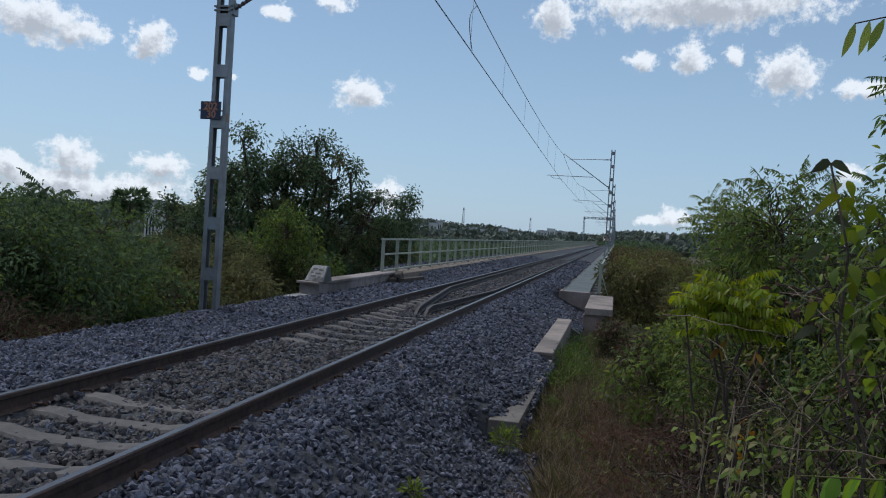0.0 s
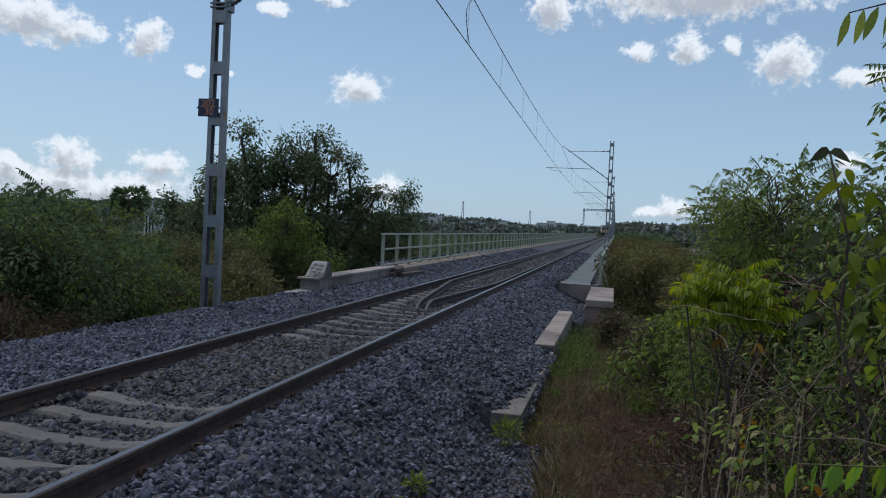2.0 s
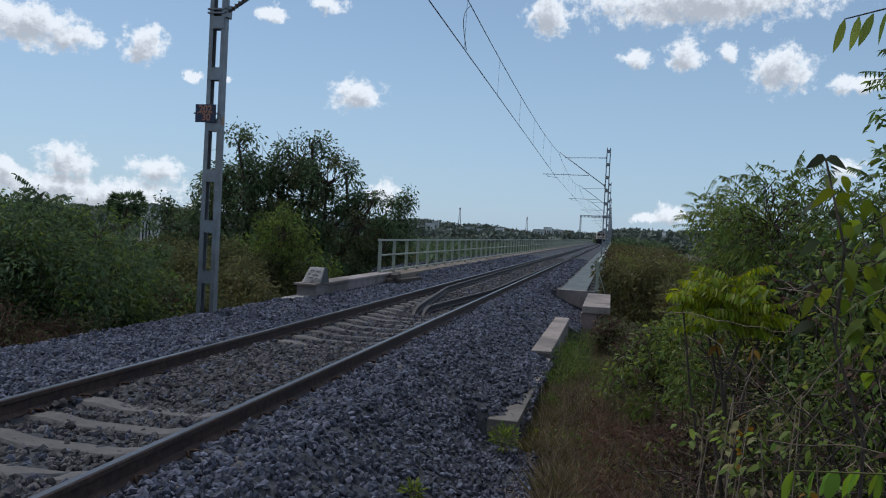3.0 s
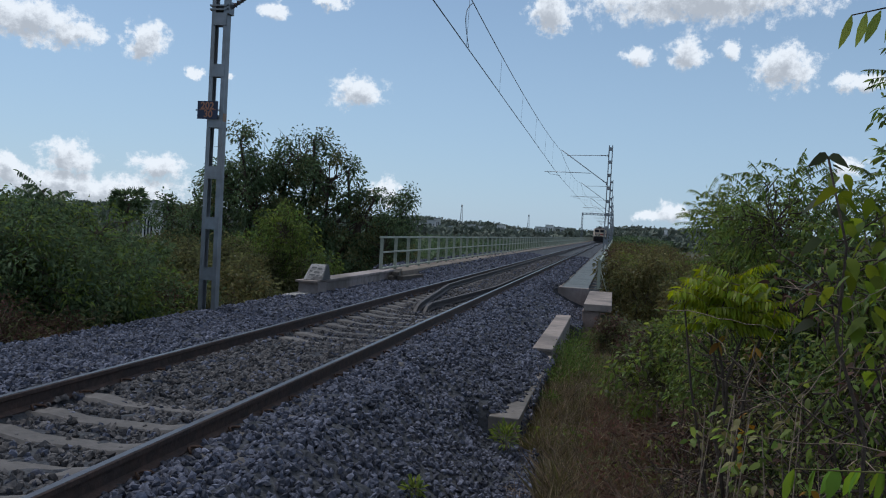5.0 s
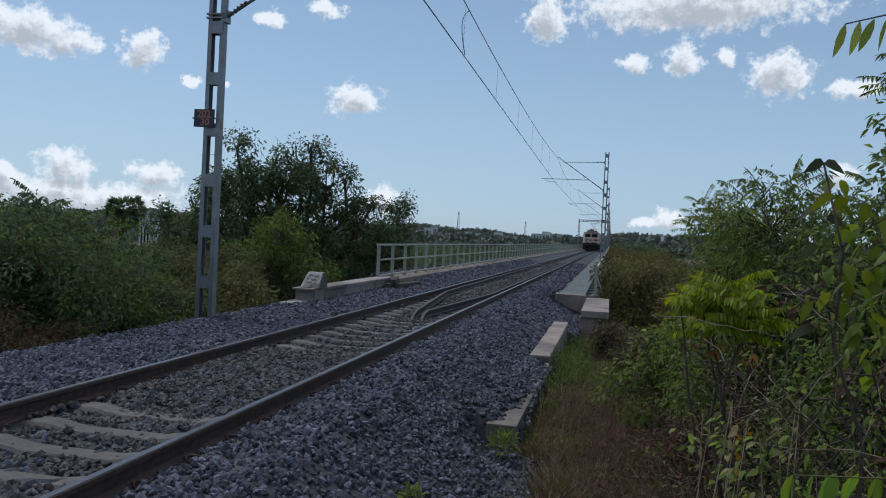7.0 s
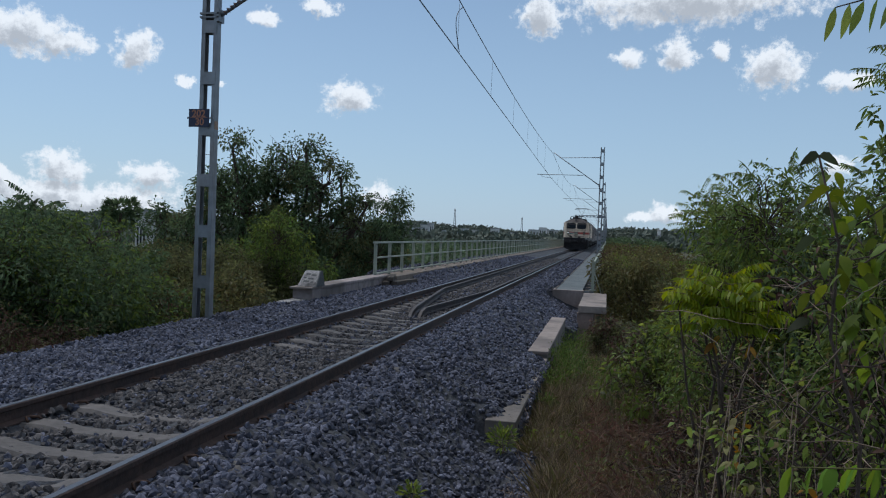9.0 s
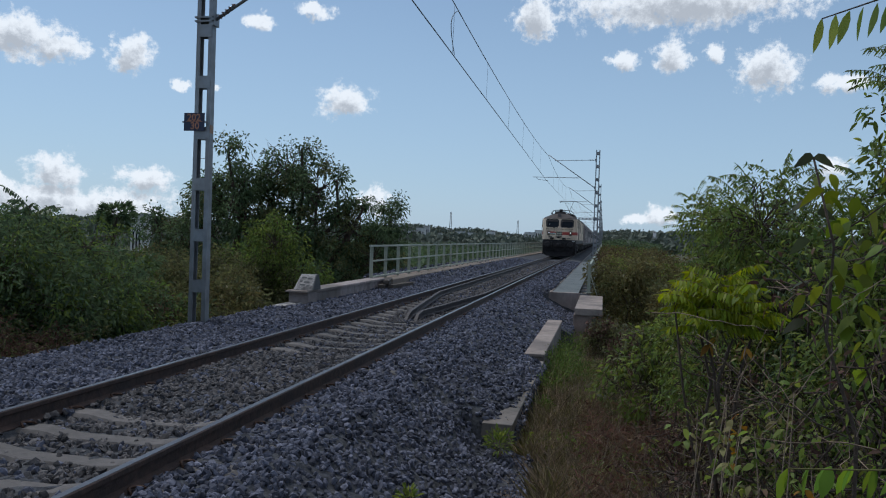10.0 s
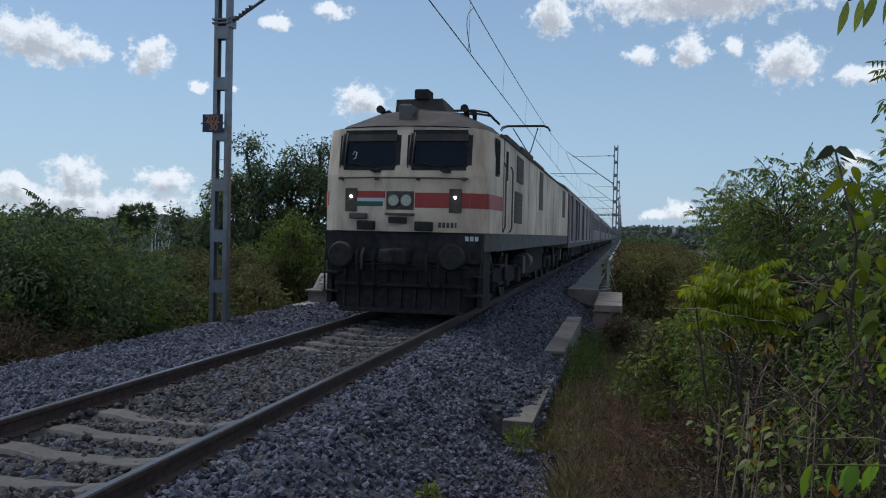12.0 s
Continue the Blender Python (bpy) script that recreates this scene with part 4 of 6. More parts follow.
    # windscreens in deep dark surrounds
    for x0, x1 in ((-1.13, -0.10), (0.12, 1.16)):
        part("windscreen_surround", on_front(x0 - 0.05, x1 + 0.05, 2.59, 3.30, RAKE, 0.010, None, 0.09), M_BLACK, lo)
        w = part("windscreen", on_front(x0 + 0.05, x1 - 0.04, 2.66, 3.08, RAKE, 0.018, None, 0.05), M_DARKGLASS, lo)
        part("sun_visor", on_front(x0 + 0.02, x1 - 0.02, 3.10, 3.22, RAKE, 0.05), M_ROOF, lo)
        part("grille_bar", tube([(x0 - 0.01, front_x(x0) - 0.05, 2.63), (x0 + 0.02, front_x(x0) + 0.06, 3.25)], 0.014, 6), M_SKIRT, lo)
        part("grille_bar", tube([(x0 + 0.06, front_x(x0) - 0.05, 2.63), (x0 + 0.09, front_x(x0) + 0.06, 3.25)], 0.014, 6), M_SKIRT, lo)
        part("wiper", tube([((x0 + x1) / 2 + 0.05, -0.03, 2.57), ((x0 + x1) / 2 + 0.18, -0.035, 2.62), (x0 + 0.15, 0.01, 2.72)], 0.012, 5), M_BLACK, lo)
        part("wiper_motor", box((x0 + x1) / 2 + 0.08, (x0 + x1) / 2 + 0.22, -0.06, 0.06, 2.55, 2.61, 0.01), M_BLACK, lo)
    screen_mark(lo)
    # handrail under the screens
    part("handrail", tube([(-1.15, -0.03, 2.44), (-0.5, -0.07, 2.45), (0.5, -0.07, 2.45), (1.18, -0.03, 2.44)], 0.014, 6), M_GRILLE, lo)
    for x in (-1.1, -0.45, 0.3, 1.1):
        part("bracket", box(x - 0.03, x + 0.03, -0.07, 0.08, 2.41, 2.46), M_GRILLE, lo)
    # red band: front halves, white and green flash, round the corners and on the cab sides
    part("red_band", on_front(-1.43, -1.02, 1.97, 2.22, 0, 0.006), M_RED, lo)
    part("red_band", on_front(-0.85, -0.30, 2.10, 2.22, 0, 0.006), M_RED, lo)
    part("white_band", on_front(-0.83, -0.32, 2.04, 2.10, 0, 0.007), M_WHITE, lo)
    part("green_band", on_front(-0.83, -0.34, 1.955, 2.04, 0, 0.006), M_GREEN, lo)
    part("red_band", on_front(0.24, 0.85, 1.94, 2.20, 0, 0.006), M_RED, lo)
    part("red_band", on_front(1.06, 1.195, 1.94, 2.20, 0, 0.006), M_RED, lo)
    part("red_band", on_front(1.2, 1.418, 1.94, 2.20, 0, 0.008), M_RED, lo)
    part("red_band", on_front(1.42, 1.497, 1.94, 2.20, 0, 0.008), M_RED, lo)
    for s in (-1, 1):
        side_panel(lo, "red_band", s, LOCO_HW, 1.3, 2.05, 1.94, 2.20, M_RED, 0.005)
        part("red_band", loft([[(s * 1.47, 0.30, z), (s * 1.506, 0.29, z), (s * 1.566, 1.299, z), (s * 1.53, 1.299, z)] for z in (1.94, 2.20)]), M_RED, lo)
    # marker lamps in brown recesses
    for x in (-0.93, 0.95):
        b = part("lamp_recess", on_front(x - 0.11, x + 0.11, 1.86, 2.27, 0, 0.016), M_GRILLE, lo)
        part("lamp_lens", tube([(x, front_x(x) - 0.03, 2.12), (x, front_x(x) + 0.01, 2.12)], 0.025, 12), M_LAMP, b, "lit round lamp")
        part("tail_lens", tube([(x, front_x(x) - 0.026, 1.97), (x, front_x(x) + 0.01, 1.97)], 0.05, 12), M_GRILLE, b)
    # twin headlight
    h = part("headlight_panel", on_front(-0.27, 0.22, 1.90, 2.22, 0, 0.02), M_GRILLE, lo)
    for x in (-0.135, 0.095):
        part("reflector", tube([(x, -0.045, 2.06), (x, 0.0, 2.06)], 0.095, 16), M_CHROME, h, "dull twin reflector")
        part("rim", tube([(x, -0.035, 2.06), (x, 0.0, 2.06)], 0.112, 16), M_SKIRT, h)
    part("step", box(-0.26, 0.24, -0.13, 0.03, 1.80, 1.84, 0.008), M_GRILLE, lo)
    part("step", box(-0.2, 0.1, -0.11, 0.03, 1.66, 1.77, 0.008), M_BLACK, lo)
    part("socket", box(-0.92, -0.62, -0.1, 0.04, 1.73, 1.83, 0.02), M_SKIRT, lo)
    for x in (-0.62, 0.42):
        part("jumper_box", box(x - 0.15, x + 0.15, -0.13, 0.05, 1.54, 1.70, 0.02), M_BLACK, lo)
    for i, w in enumerate((0.05, 0.05, 0.05, 0.05, 0.03)):
        part("number_mark", on_front(0.66 + i * 0.072, 0.66 + i * 0.072 + w, 1.60, 1.69, 0, 0.006), M_MARK, lo, "plain dark bar")
    for i in range(3):
        part("depot_mark", box(1.13 + i * 0.085, 1.19 + i * 0.085, 0.065, 0.078, 1.38, 1.46), M_WHITE, lo, "plain white bar")
    # roof gear over the cab
    ac = part("cooling_unit", loft([[(-0.52, 1.25, 3.55), (0.55, 1.25, 3.55), (0.55, 2.6, 3.6), (-0.52, 2.6, 3.6)], [(-0.50, 1.3, 4.03), (0.40, 1.3, 4.04), (0.36, 2.5, 4.03), (-0.50, 2.5, 4.03)]]), M_ROOF, lo)
    part("lamp_housing", box(-0.20, 0.04, 0.40, 1.2, 3.42, 3.80, 0.03), M_LAMPBOX, lo, "faded grey lamp housing")
    part("flasher", box(-0.13, 0.15, 1.2, 1.6, 4.01, 4.21, 0.03), M_BLACK, lo)
    for x in (-0.74, 0.88):
        part("horn", tube([(x, 1.3, 3.66), (x - 0.02, 1.3, 3.80), (x - 0.02, 1.08, 3.82)], 0.04, 10, None, 0.075), M_BLACK, lo)
        part("horn", tube([(x + 0.13, 1.35, 3.62), (x + 0.13, 1.35, 3.74), (x + 0.13, 1.15, 3.75)], 0.035, 10, None, 0.06), M_BLACK, lo)
    # folded front collector
    fp = part("folded_collector", tube([(-0.75, 4.3, 4.22), (-0.95, 4.3, 4.05)], 0.03, 6), M_BLACK, lo)
    for y in (4.0, 4.5):
        part("collector_head", tube([(-1.0, y, 3.98), (-0.8, y, 4.18), (-0.5, y, 4.23), (0.5, y, 4.23), (0.8, y, 4.18), (1.0, y, 3.98)], 0.026, 6), M_BLACK, lo)
    part("collector_frame", tube([(-0.4, 2.9, 3.95), (-0.4, 4.6, 4.1), (0.4, 4.6, 4.1), (0.4, 2.9, 3.95)], 0.024, 6), M_BLACK, lo)
    for x, y in ((-0.55, 2.9), (0.55, 2.9), (-0.55, 4.8), (0.55, 4.8)):
        part("post_insulator", tube([(x, y, 3.68), (x, y, 3.95)], 0.06, 8), M_INSUL, lo)
    # raised rear collector touching the wire
    for x, y in ((-0.5, 17.2), (0.5, 17.2)):
        part("post_insulator", tube([(x, y, 3.68), (x, y, 3.95)], 0.06, 8), M_INSUL, lo)
    part("base_frame", box(-0.6, 0.6, 16.9, 17.5, 3.95, 4.02), M_BLACK, lo)
    part("lower_arm", tube([(0, 17.2, 4.0), (0.02, 18.9, 4.85)], 0.035, 8), M_BLACK, lo)
    for s in (-1, 1):
        part("upper_arm", tube([(0.05 * s, 18.9, 4.85), (0.48 * s, 17.5, 5.63)], 0.02, 6), M_BLACK, lo)
    part("tie_rod", tube([(0.1, 17.2, 4.1), (0.0, 18.7, 4.75)], 0.014, 6), M_BLACK, lo)
    for y in (17.3, 17.6):
        part("collector_head", tube([(-0.95, y, 5.54), (-0.88, y, 5.65), (-0.7, y, 5.71), (0.7, y, 5.71), (0.88, y, 5.65), (0.95, y, 5.54)], 0.026, 6), M_BLACK, lo)
    # roof hatches and equipment along the roof
    for y0, y1, z1 in ((6.2, 8.6, 3.98), (9.2, 12.0, 4.02), (12.6, 15.6, 3.95)):
        part("roof_hatch", box(-0.95, 0.95, y0, y1, 3.55, z1, 0.05), M_ROOF, lo)
    part("roof_cable", tube([(0.3, 4.8, 4.05), (0.3, 9, 4.12), (0.3, 16.9, 4.1)], 0.02, 6), M_BLACK, lo)
    # cab sides: window, door with handrails, grilles
    for s in (-1, 1):
        side_panel(lo, "cab_window_frame", s, LOCO_HW - 0.02, 0.72, 1.14, 2.55, 3.22, M_RUBBER, 0.006)
        # no opening here, the cab's inner shade is the panel's colour
        side_panel(lo, "cab_window", s, LOCO_HW - 0.02, 0.77, 1.09, 2.60, 3.17, M_CAB_SHADE, 0.012)
        side_panel(lo, "cab_door", s, LOCO_HW, 1.55, 2.20, 1.56, 3.26, M_CREAM, 0.010)
        side_panel(lo, "door_joint", s, LOCO_HW, 1.47, 1.549, 1.54, 3.28, M_SKIRT, 0.003)
        side_panel(lo, "door_joint", s, LOCO_HW, 2.201, 2.27, 1.54, 3.28, M_SKIRT, 0.003)
        side_panel(lo, "door_window", s, LOCO_HW, 1.72, 2.02, 2.55, 3.1, M_CAB_SHADE, 0.014)
        for y in (1.42, 2.34):
            part("grab_rail", tube([(s * 1.58, y, 1.55), (s * 1.62, y, 1.65), (s * 1.62, y, 2.75), (s * 1.58, y, 2.85)], 0.016, 6), M_SKIRT, lo)
        for y0, y1, z0, z1 in ((3.35, 4.45, 2.62, 3.18), (3.1, 4.35, 1.75, 2.42)):
            g = side_panel(lo, "grille", s, LOCO_HW, y0, y1, z0, z1, M_GRILLE, 0.01)
            for i in range(7):
                zz = z0 + (i + 0.5) * (z1 - z0) / 7
                xa, xb = sorted((s * (LOCO_HW + 0.005), s * (LOCO_HW + 0.022)))
                part("louvre", box(xa, xb, y0 + 0.04, y1 - 0.04, zz - 0.015, zz + 0.02), M_SKIRT, g)
        for y0, y1 in ((8.1, 9.0), (16.6, 17.9)):
            side_panel(lo, "tall_grille", s, LOCO_HW, y0, y1, 2.2, 3.22, M_GRILLE, 0.012)
        for y in (5.6, 7.4, 10.4, 12.6, 14.8):
            side_panel(lo, "panel_joint", s, LOCO_HW, y, y + 0.02, 1.54, 3.28, M_SKIRT, 0.003)
    # under the floor
    bm = loft([[(-1.10, 0.10, 0.16), (1.10, 0.10, 0.16), (1.30, 0.16, 0.98), (-1.30, 0.16, 0.98)], [(-1.26, 0.30, 0.18), (1.26, 0.30, 0.18), (1.38, 0.26, 0.98), (-1.38, 0.26, 0.98)], [(-1.34, 0.62, 0.24), (1.34, 0.62, 0.24), (1.42, 0.55, 0.98), (-1.42, 0.55, 0.98)]])
    part("pilot", bm, M_BLACK, lo, "grimy black plough under the buffer beam")
    part("pilot_lip", box(-1.12, 1.12, 0.02, 0.14, 0.10, 0.175, 0.01), M_BLACK, lo)
    for i in range(9):
        x = -1.04 + 0.26 * i
        part("pilot_rib", loft([[(x - 0.02, 0.03, 0.18), (x + 0.02, 0.03, 0.18), (x + 0.02, 0.2, 0.18), (x - 0.02, 0.2, 0.18)], [(x - 0.02, 0.10, 0.95), (x + 0.02, 0.10, 0.95), (x + 0.02, 0.2, 0.95), (x - 0.02, 0.2, 0.95)]]), M_BLACK, lo)
    for s in (-1, 1):
        part("side_plate", loft([[(s * 1.33, 0.22, z), (s * 1.43, 0.24, z), (s * 1.45, 0.85, z), (s * 1.37, 0.85, z)] for z in (0.22, 0.7, 1.199)]), M_BLACK, lo)
    part("pilot_rail", box(-1.2, 1.2, 0.0, 0.12, 0.56, 0.62, 0.01), M_BLACK, lo)
    for s in (-1, 1):
        for z in (0.42, 0.75):
            part("corner_step", box(min(s * 1.12, s * 1.44), max(s * 1.12, s * 1.44), 0.02, 0.34, z, z + 0.04, 0.008), M_BLACK, lo)
        part("step_hanger", tube([(s * 1.40, 0.05, 0.42), (s * 1.42, 0.08, 1.2)], 0.018, 6), M_BLACK, lo)
        part("guard_iron", tube([(s * 0.84, 0.4, 0.7), (s * 0.84, 0.3, 0.35), (s * 0.84, 0.2, 0.09)], 0.035, 6), M_BLACK, lo)
    part("vacuum_pipe", tube([(-0.66, 0.0, 1.22), (-0.66, -0.12, 1.12), (-0.66, -0.13, 0.84)], 0.03, 8), M_SKIRT, lo, "paler brake pipe")
    part("uncoupling_rod", tube([(-1.25, -0.02, 0.92), (-0.2, -0.08, 0.95), (1.25, -0.02, 0.92)], 0.014, 6), M_BLACK, lo)
    part("draw_gear_plate", box(-0.42, 0.44, 0.03, 0.1, 0.84, 1.36, 0.015), M_BLACK, lo)
    for x in (-0.98, 0.98):
        b = part("buffer", tube([(x, 0.1, 1.1), (x, -0.30, 1.1)], 0.11, 14), M_BLACK, lo)
        part("buffer_head", tube([(x, -0.30, 1.1), (x, -0.36, 1.1), (x, -0.385, 1.1)], 0.235, 18, None, 0.19), M_BLACK, b)
    part("coupler", box(-0.16, 0.2, -0.42, 0.1, 0.95, 1.24, 0.05), M_BLACK, lo)
    part("coupler_jaw", box(-0.22, 0.02, -0.60, -0.40, 0.98, 1.22, 0.05), M_BLACK, lo)
    for x in (-0.75, -0.45, 0.5, 0.72):
        part("brake_hose", tube([(x, -0.02, 1.2), (x, -0.16, 1.05), (x + 0.02, -0.14, 0.72), (x + 0.04, -0.06, 0.55)], 0.026, 7), M_RUBBER, lo)
    part("hose_valve", box(-0.80, -0.73, -0.06, 0.05, 0.92, 1.16, 0.01), M_SKIRT, lo)
    for s in (-1, 1):
        part("cab_step", box(min(s * 1.2, s * 1.5), max(s * 1.2, s * 1.5), 1.55, 2.2, 0.55, 0.6), M_BLACK, lo)
        part("cab_step", box(min(s * 1.3, s * 1.52), max(s * 1.3, s * 1.52), 1.55, 2.2, 0.88, 0.93), M_BLACK, lo)
    bogie(lo, 3.9, 1.95, 0.546)
    bogie(lo, 15.8, 1.95, 0.546)
    part("equipment_box", box(-1.3, 1.3, 7.6, 12.0, 0.45, 1.19, 0.04), M_BLACK, lo)
    part("air_tank", tube([(1.3, 6.7, 0.85), (1.3, 7.5, 0.85)], 0.2, 14), M_SKIRT, lo)
    return lo


def screen_mark(lo):
    """A white paper-like figure behind the screen, as plain strokes."""
    pts = [(-0.93, 2.86), (-0.90, 2.92), (-0.86, 2.90), (-0.87, 2.80), (-0.92, 2.78)]
    return part("screen_mark", tube([(x, front_x(x) + max(0, z - 2.5) * RAKE - 0.02, z) for x, z in pts], 0.012, 5), M_WHITE, lo, "small white painted mark")


COACH_LEN, COACH_HW = 23.54, 1.62


def build_coach(van):
    if van:
        co = thing("coach", (0, 0, 0), "dirty pale grey power van with dark louvred doors", "coach", "coaches of the train")
    else:
        co = thing("coach", (0, 0, 0), "dusty grey passenger coach with a row of dark windows", "coach", "coaches of the train")
    L = COACH_LEN
    part("body", loft([body_section(y, COACH_HW, 1.02, 3.25, 3.98) for y in (0.25, L - 0.25)]), M_VAN if van else M_COACH, co)
    part("roof", loft([[(-1.5, y, 3.4), (1.5, y, 3.4), (1.36, y, 3.62), (0.75, y, 3.96), (0, y, 4.04), (-0.75, y, 3.96), (-1.36, y, 3.62)] for y in (0.22, L - 0.22)]), M_TRAINROOF, co)
    part("gangway", box(-0.6, 0.6, -0.15, 0.3, 1.1, 3.5, 0.05), M_RUBBER, co)
    part("gangway", box(-0.6, 0.6, L - 0.3, L + 0.15, 1.1, 3.5, 0.05), M_RUBBER, co)
    part("end_panel", box(-1.55, 1.55, 0.2, 0.26, 1.05, 3.3), M_GRILLE, co)
    for s in (-1, 1):
        if van:
            for y0, y1, z0, z1 in ((0.9, 1.9, 1.3, 3.25), (4.4, 5.7, 1.3, 3.2), (6.6, 7.6, 1.3, 3.2), (10.5, 12.5, 1.3, 3.2), (15.5, 16.6, 1.3, 3.2), (20.5, 21.6, 1.3, 3.2)):
                side_panel(co, "louvre_door", s, COACH_HW, y0, y1, z0, z1, M_DOORDARK, 0.01)
        else:
            for i in range(9):
                y0 = 3.2 + i * 1.92
                side_panel(co, "window_frame", s, COACH_HW, y0 - 0.05, y0 + 1.25, 2.05, 2.95, M_DOORDARK, 0.006)
                side_panel(co, "window", s, COACH_HW, y0, y0 + 1.2, 2.1, 2.9, M_COACHGLASS, 0.012)
            for y0 in (0.9, L - 1.75):
                side_panel(co, "door", s, COACH_HW, y0, y0 + 0.85, 1.2, 3.2, M_GRILLE, 0.008)
        side_panel(co, "sill_band", s, COACH_HW, 0.3, L - 0.3, 1.02, 1.22, M_SKIRT, 0.006)
    for y in (4.0, 8.5, 13.0, 17.5):
        part("roof_vent", box(-0.3, 0.3, y, y + 0.7, 3.95, 4.12, 0.04), M_TRAINROOF, co)
    part("underframe", box(-1.25, 1.25, 6.5, L - 6.5, 0.45, 1.0, 0.05), M_BLACK, co)
    for y in (3.9, L - 3.9):
        bogie(co, y, 1.28, 0.457, 2)
    return co


LOCO = build_locomotive()
COACHES = [build_coach(True), build_coach(False)]
for i in range(11):
    COACHES.append(copy_thing(COACHES[1], Matrix.Identity(4)))

FRONT_AT_END, SPEED = 13.4, 28.35


def motions():
    """The train runs towards the camera at constant speed; the overhanging spray stirs in the wind."""
    bx, by, bz = SPRAY.location
    sway = [(0, 0.01, 0.0), (1.5, 0.004, -0.003), (2.5, 0.0, 0.002), (4, 0.006, 0.004), (5.5, 0.012, 0.004), (6.5, 0.012, -0.002), (8, 0.0, 0.01), (9.5, -0.004, 0.034), (10, -0.02, 0.012), (10.5, -0.044, 0.0), (11.2, -0.02, 0.02), (12, -0.006, 0.03)]
    walk(SPRAY, [(t, pose(bx + dx, by, bz + dz, 0, dx * 180, 0)) for t, dx, dz in sway])
    for k, ob in enumerate([LOCO] + COACHES):
        back = 0 if k == 0 else 20.25 + (k - 1) * (COACH_LEN + 0.35)
        walk(ob, [(t, pose(0, FRONT_AT_END + SPEED * (12.0 - t) + back, 0)) for t in np.arange(0, 12.01, 1.0)])


# ---- plants ----
def sphere_points(n, lo=0.0):
    v = unit(rng.normal(size=(n, 3)))
    return v * (lo + (1 - lo) * rng.random((n, 1)) ** 0.45)


def plant(name, label, category, base, lobes, clumps, leaves, leaf, size, clump_r, material, trunk_r=0.12, group="", twig_mat=None, droop=0.3, twigs=True, extra=None, stems=1, fine=False, accent=None, accent_share=0.3, sides=6, twig_count=45):
    """A trunk that forks into limbs towards the lobes (x, y, z, rx, ry, rz from the base), twigs, and clumps of leaves."""
    t = thing(name, base, label, category, group)
    segs, cl = [], []
    lob = np.array(lobes, float)
    vol = lob[:, 3] * lob[:, 4] * lob[:, 5]
    share = np.maximum(1, (clumps * vol ** 0.75 / (vol ** 0.75).sum()).astype(int))
    for k in range(stems):
        off = np.array([rng.normal() * 0.25, rng.normal() * 0.25, 0]) * (stems > 1)
        fork = off * 2 + np.array([lob[:, 0].mean() * 0.4, lob[:, 1].mean() * 0.4, lob[:, 2].min() * 0.55])
        segs += bent(off, fork, trunk_r, trunk_r * 0.7, 4, 0.2)
        for i, (x, y, z, rx, ry, rz) in enumerate(lobes):
            if i % stems != k:
                continue
            c = np.array([x, y, z])
            segs += bent(fork, c, trunk_r * 0.6, trunk_r * 0.2, 5, 0.25)
            p = c + sphere_points(share[i], 0.35) * np.array([rx, ry, rz])
            cl.append(p)
            if twigs:
                for q in p[:: max(1, len(p) // twig_count)]:
                    segs += bent(c + (q - c) * 0.1 * rng.random(), q, trunk_r * 0.14, 0.006, 3, 0.3)
    p = np.concatenate(cl)
    part("trunk", tubes_mesh("trunk", segs, sides), twig_mat or M_BARK, t)
    # a random share of the clumps takes the accent colour
    young = rng.random(len(p)) < (accent_share if accent else 0.0)
    for name_, sel, m_ in (("crown", ~young, material), ("young_leaves", young, accent)):
        q = p[sel]
        n = len(q) * leaves
        if not n:
            continue
        at = np.repeat(q, leaves, 0) + sphere_points(n) * clump_r * (0.6 + 0.8 * np.repeat(rng.random((len(q), 1)), leaves, 0))
        along = unit(at - np.repeat(q, leaves, 0)) + rng.normal(size=(n, 3)) * 0.5 + np.array([0, 0, -0.15])
        ln = leaf * (0.65 + 0.7 * rng.random(n))
        part(name_, leaves_mesh(name_, at, along, ln, ln * size, droop, fine), m_, t)
    if extra:
        extra(t)
    return t


def pinnate(at, along, length, pairs, leaf_l, leaf_w):
    """Leaflets in pairs along one stalk: returns arrays for leaves_mesh."""
    at, along = np.array(at, float), unit(np.array(along, float))
    side = unit(np.cross(along, [0, 0, 1.0]))
    P, D = [], []
    for i in range(pairs):
        k = (i + 1) / pairs
        q = at + along * length * k - np.array([0, 0, 1]) * 0.30 * length * k * k
        for s in (-1, 1):
            P.append(q)
            D.append(side * s * 0.8 + along * 0.35 + np.array([0, 0, -0.75]))
    P.append(at + along * length - np.array([0, 0, 1]) * 0.32 * length)
    D.append(along + np.array([0, 0, -0.5]))
    n = len(P)
    ln = leaf_l * (0.85 + 0.3 * rng.random(n))
    return np.array(P), np.array(D), ln, ln * leaf_w


def fronds(t, name, rows, material, label=""):
    """Many pinnate leaves in one crown mesh, with their stalks."""
    A, B, C, D, segs = [], [], [], [], []
    for at, along, length, pairs, ll, lw in rows:
        a, b, c, d = pinnate(at, along, length, pairs, ll, lw)
        A.append(a), B.append(b), C.append(c), D.append(d)
        pr = np.array(at, float)
        u = unit(np.array(along, float))
        for k in (0.5, 1.0):
            q = np.array(at) + u * length * k - np.array([0, 0, 1]) * 0.30 * length * k * k
            segs.append((pr, q, 0.003, 0.0018))
            pr = q
    part(name, leaves_mesh(name, np.concatenate(A), np.concatenate(B), np.concatenate(C), np.concatenate(D), 0.2, True), material, t, label)
    tagged(part("stalk", tubes_mesh("stalk", segs, 4), M_LEAF_OLIVE, t), kind="stuff")


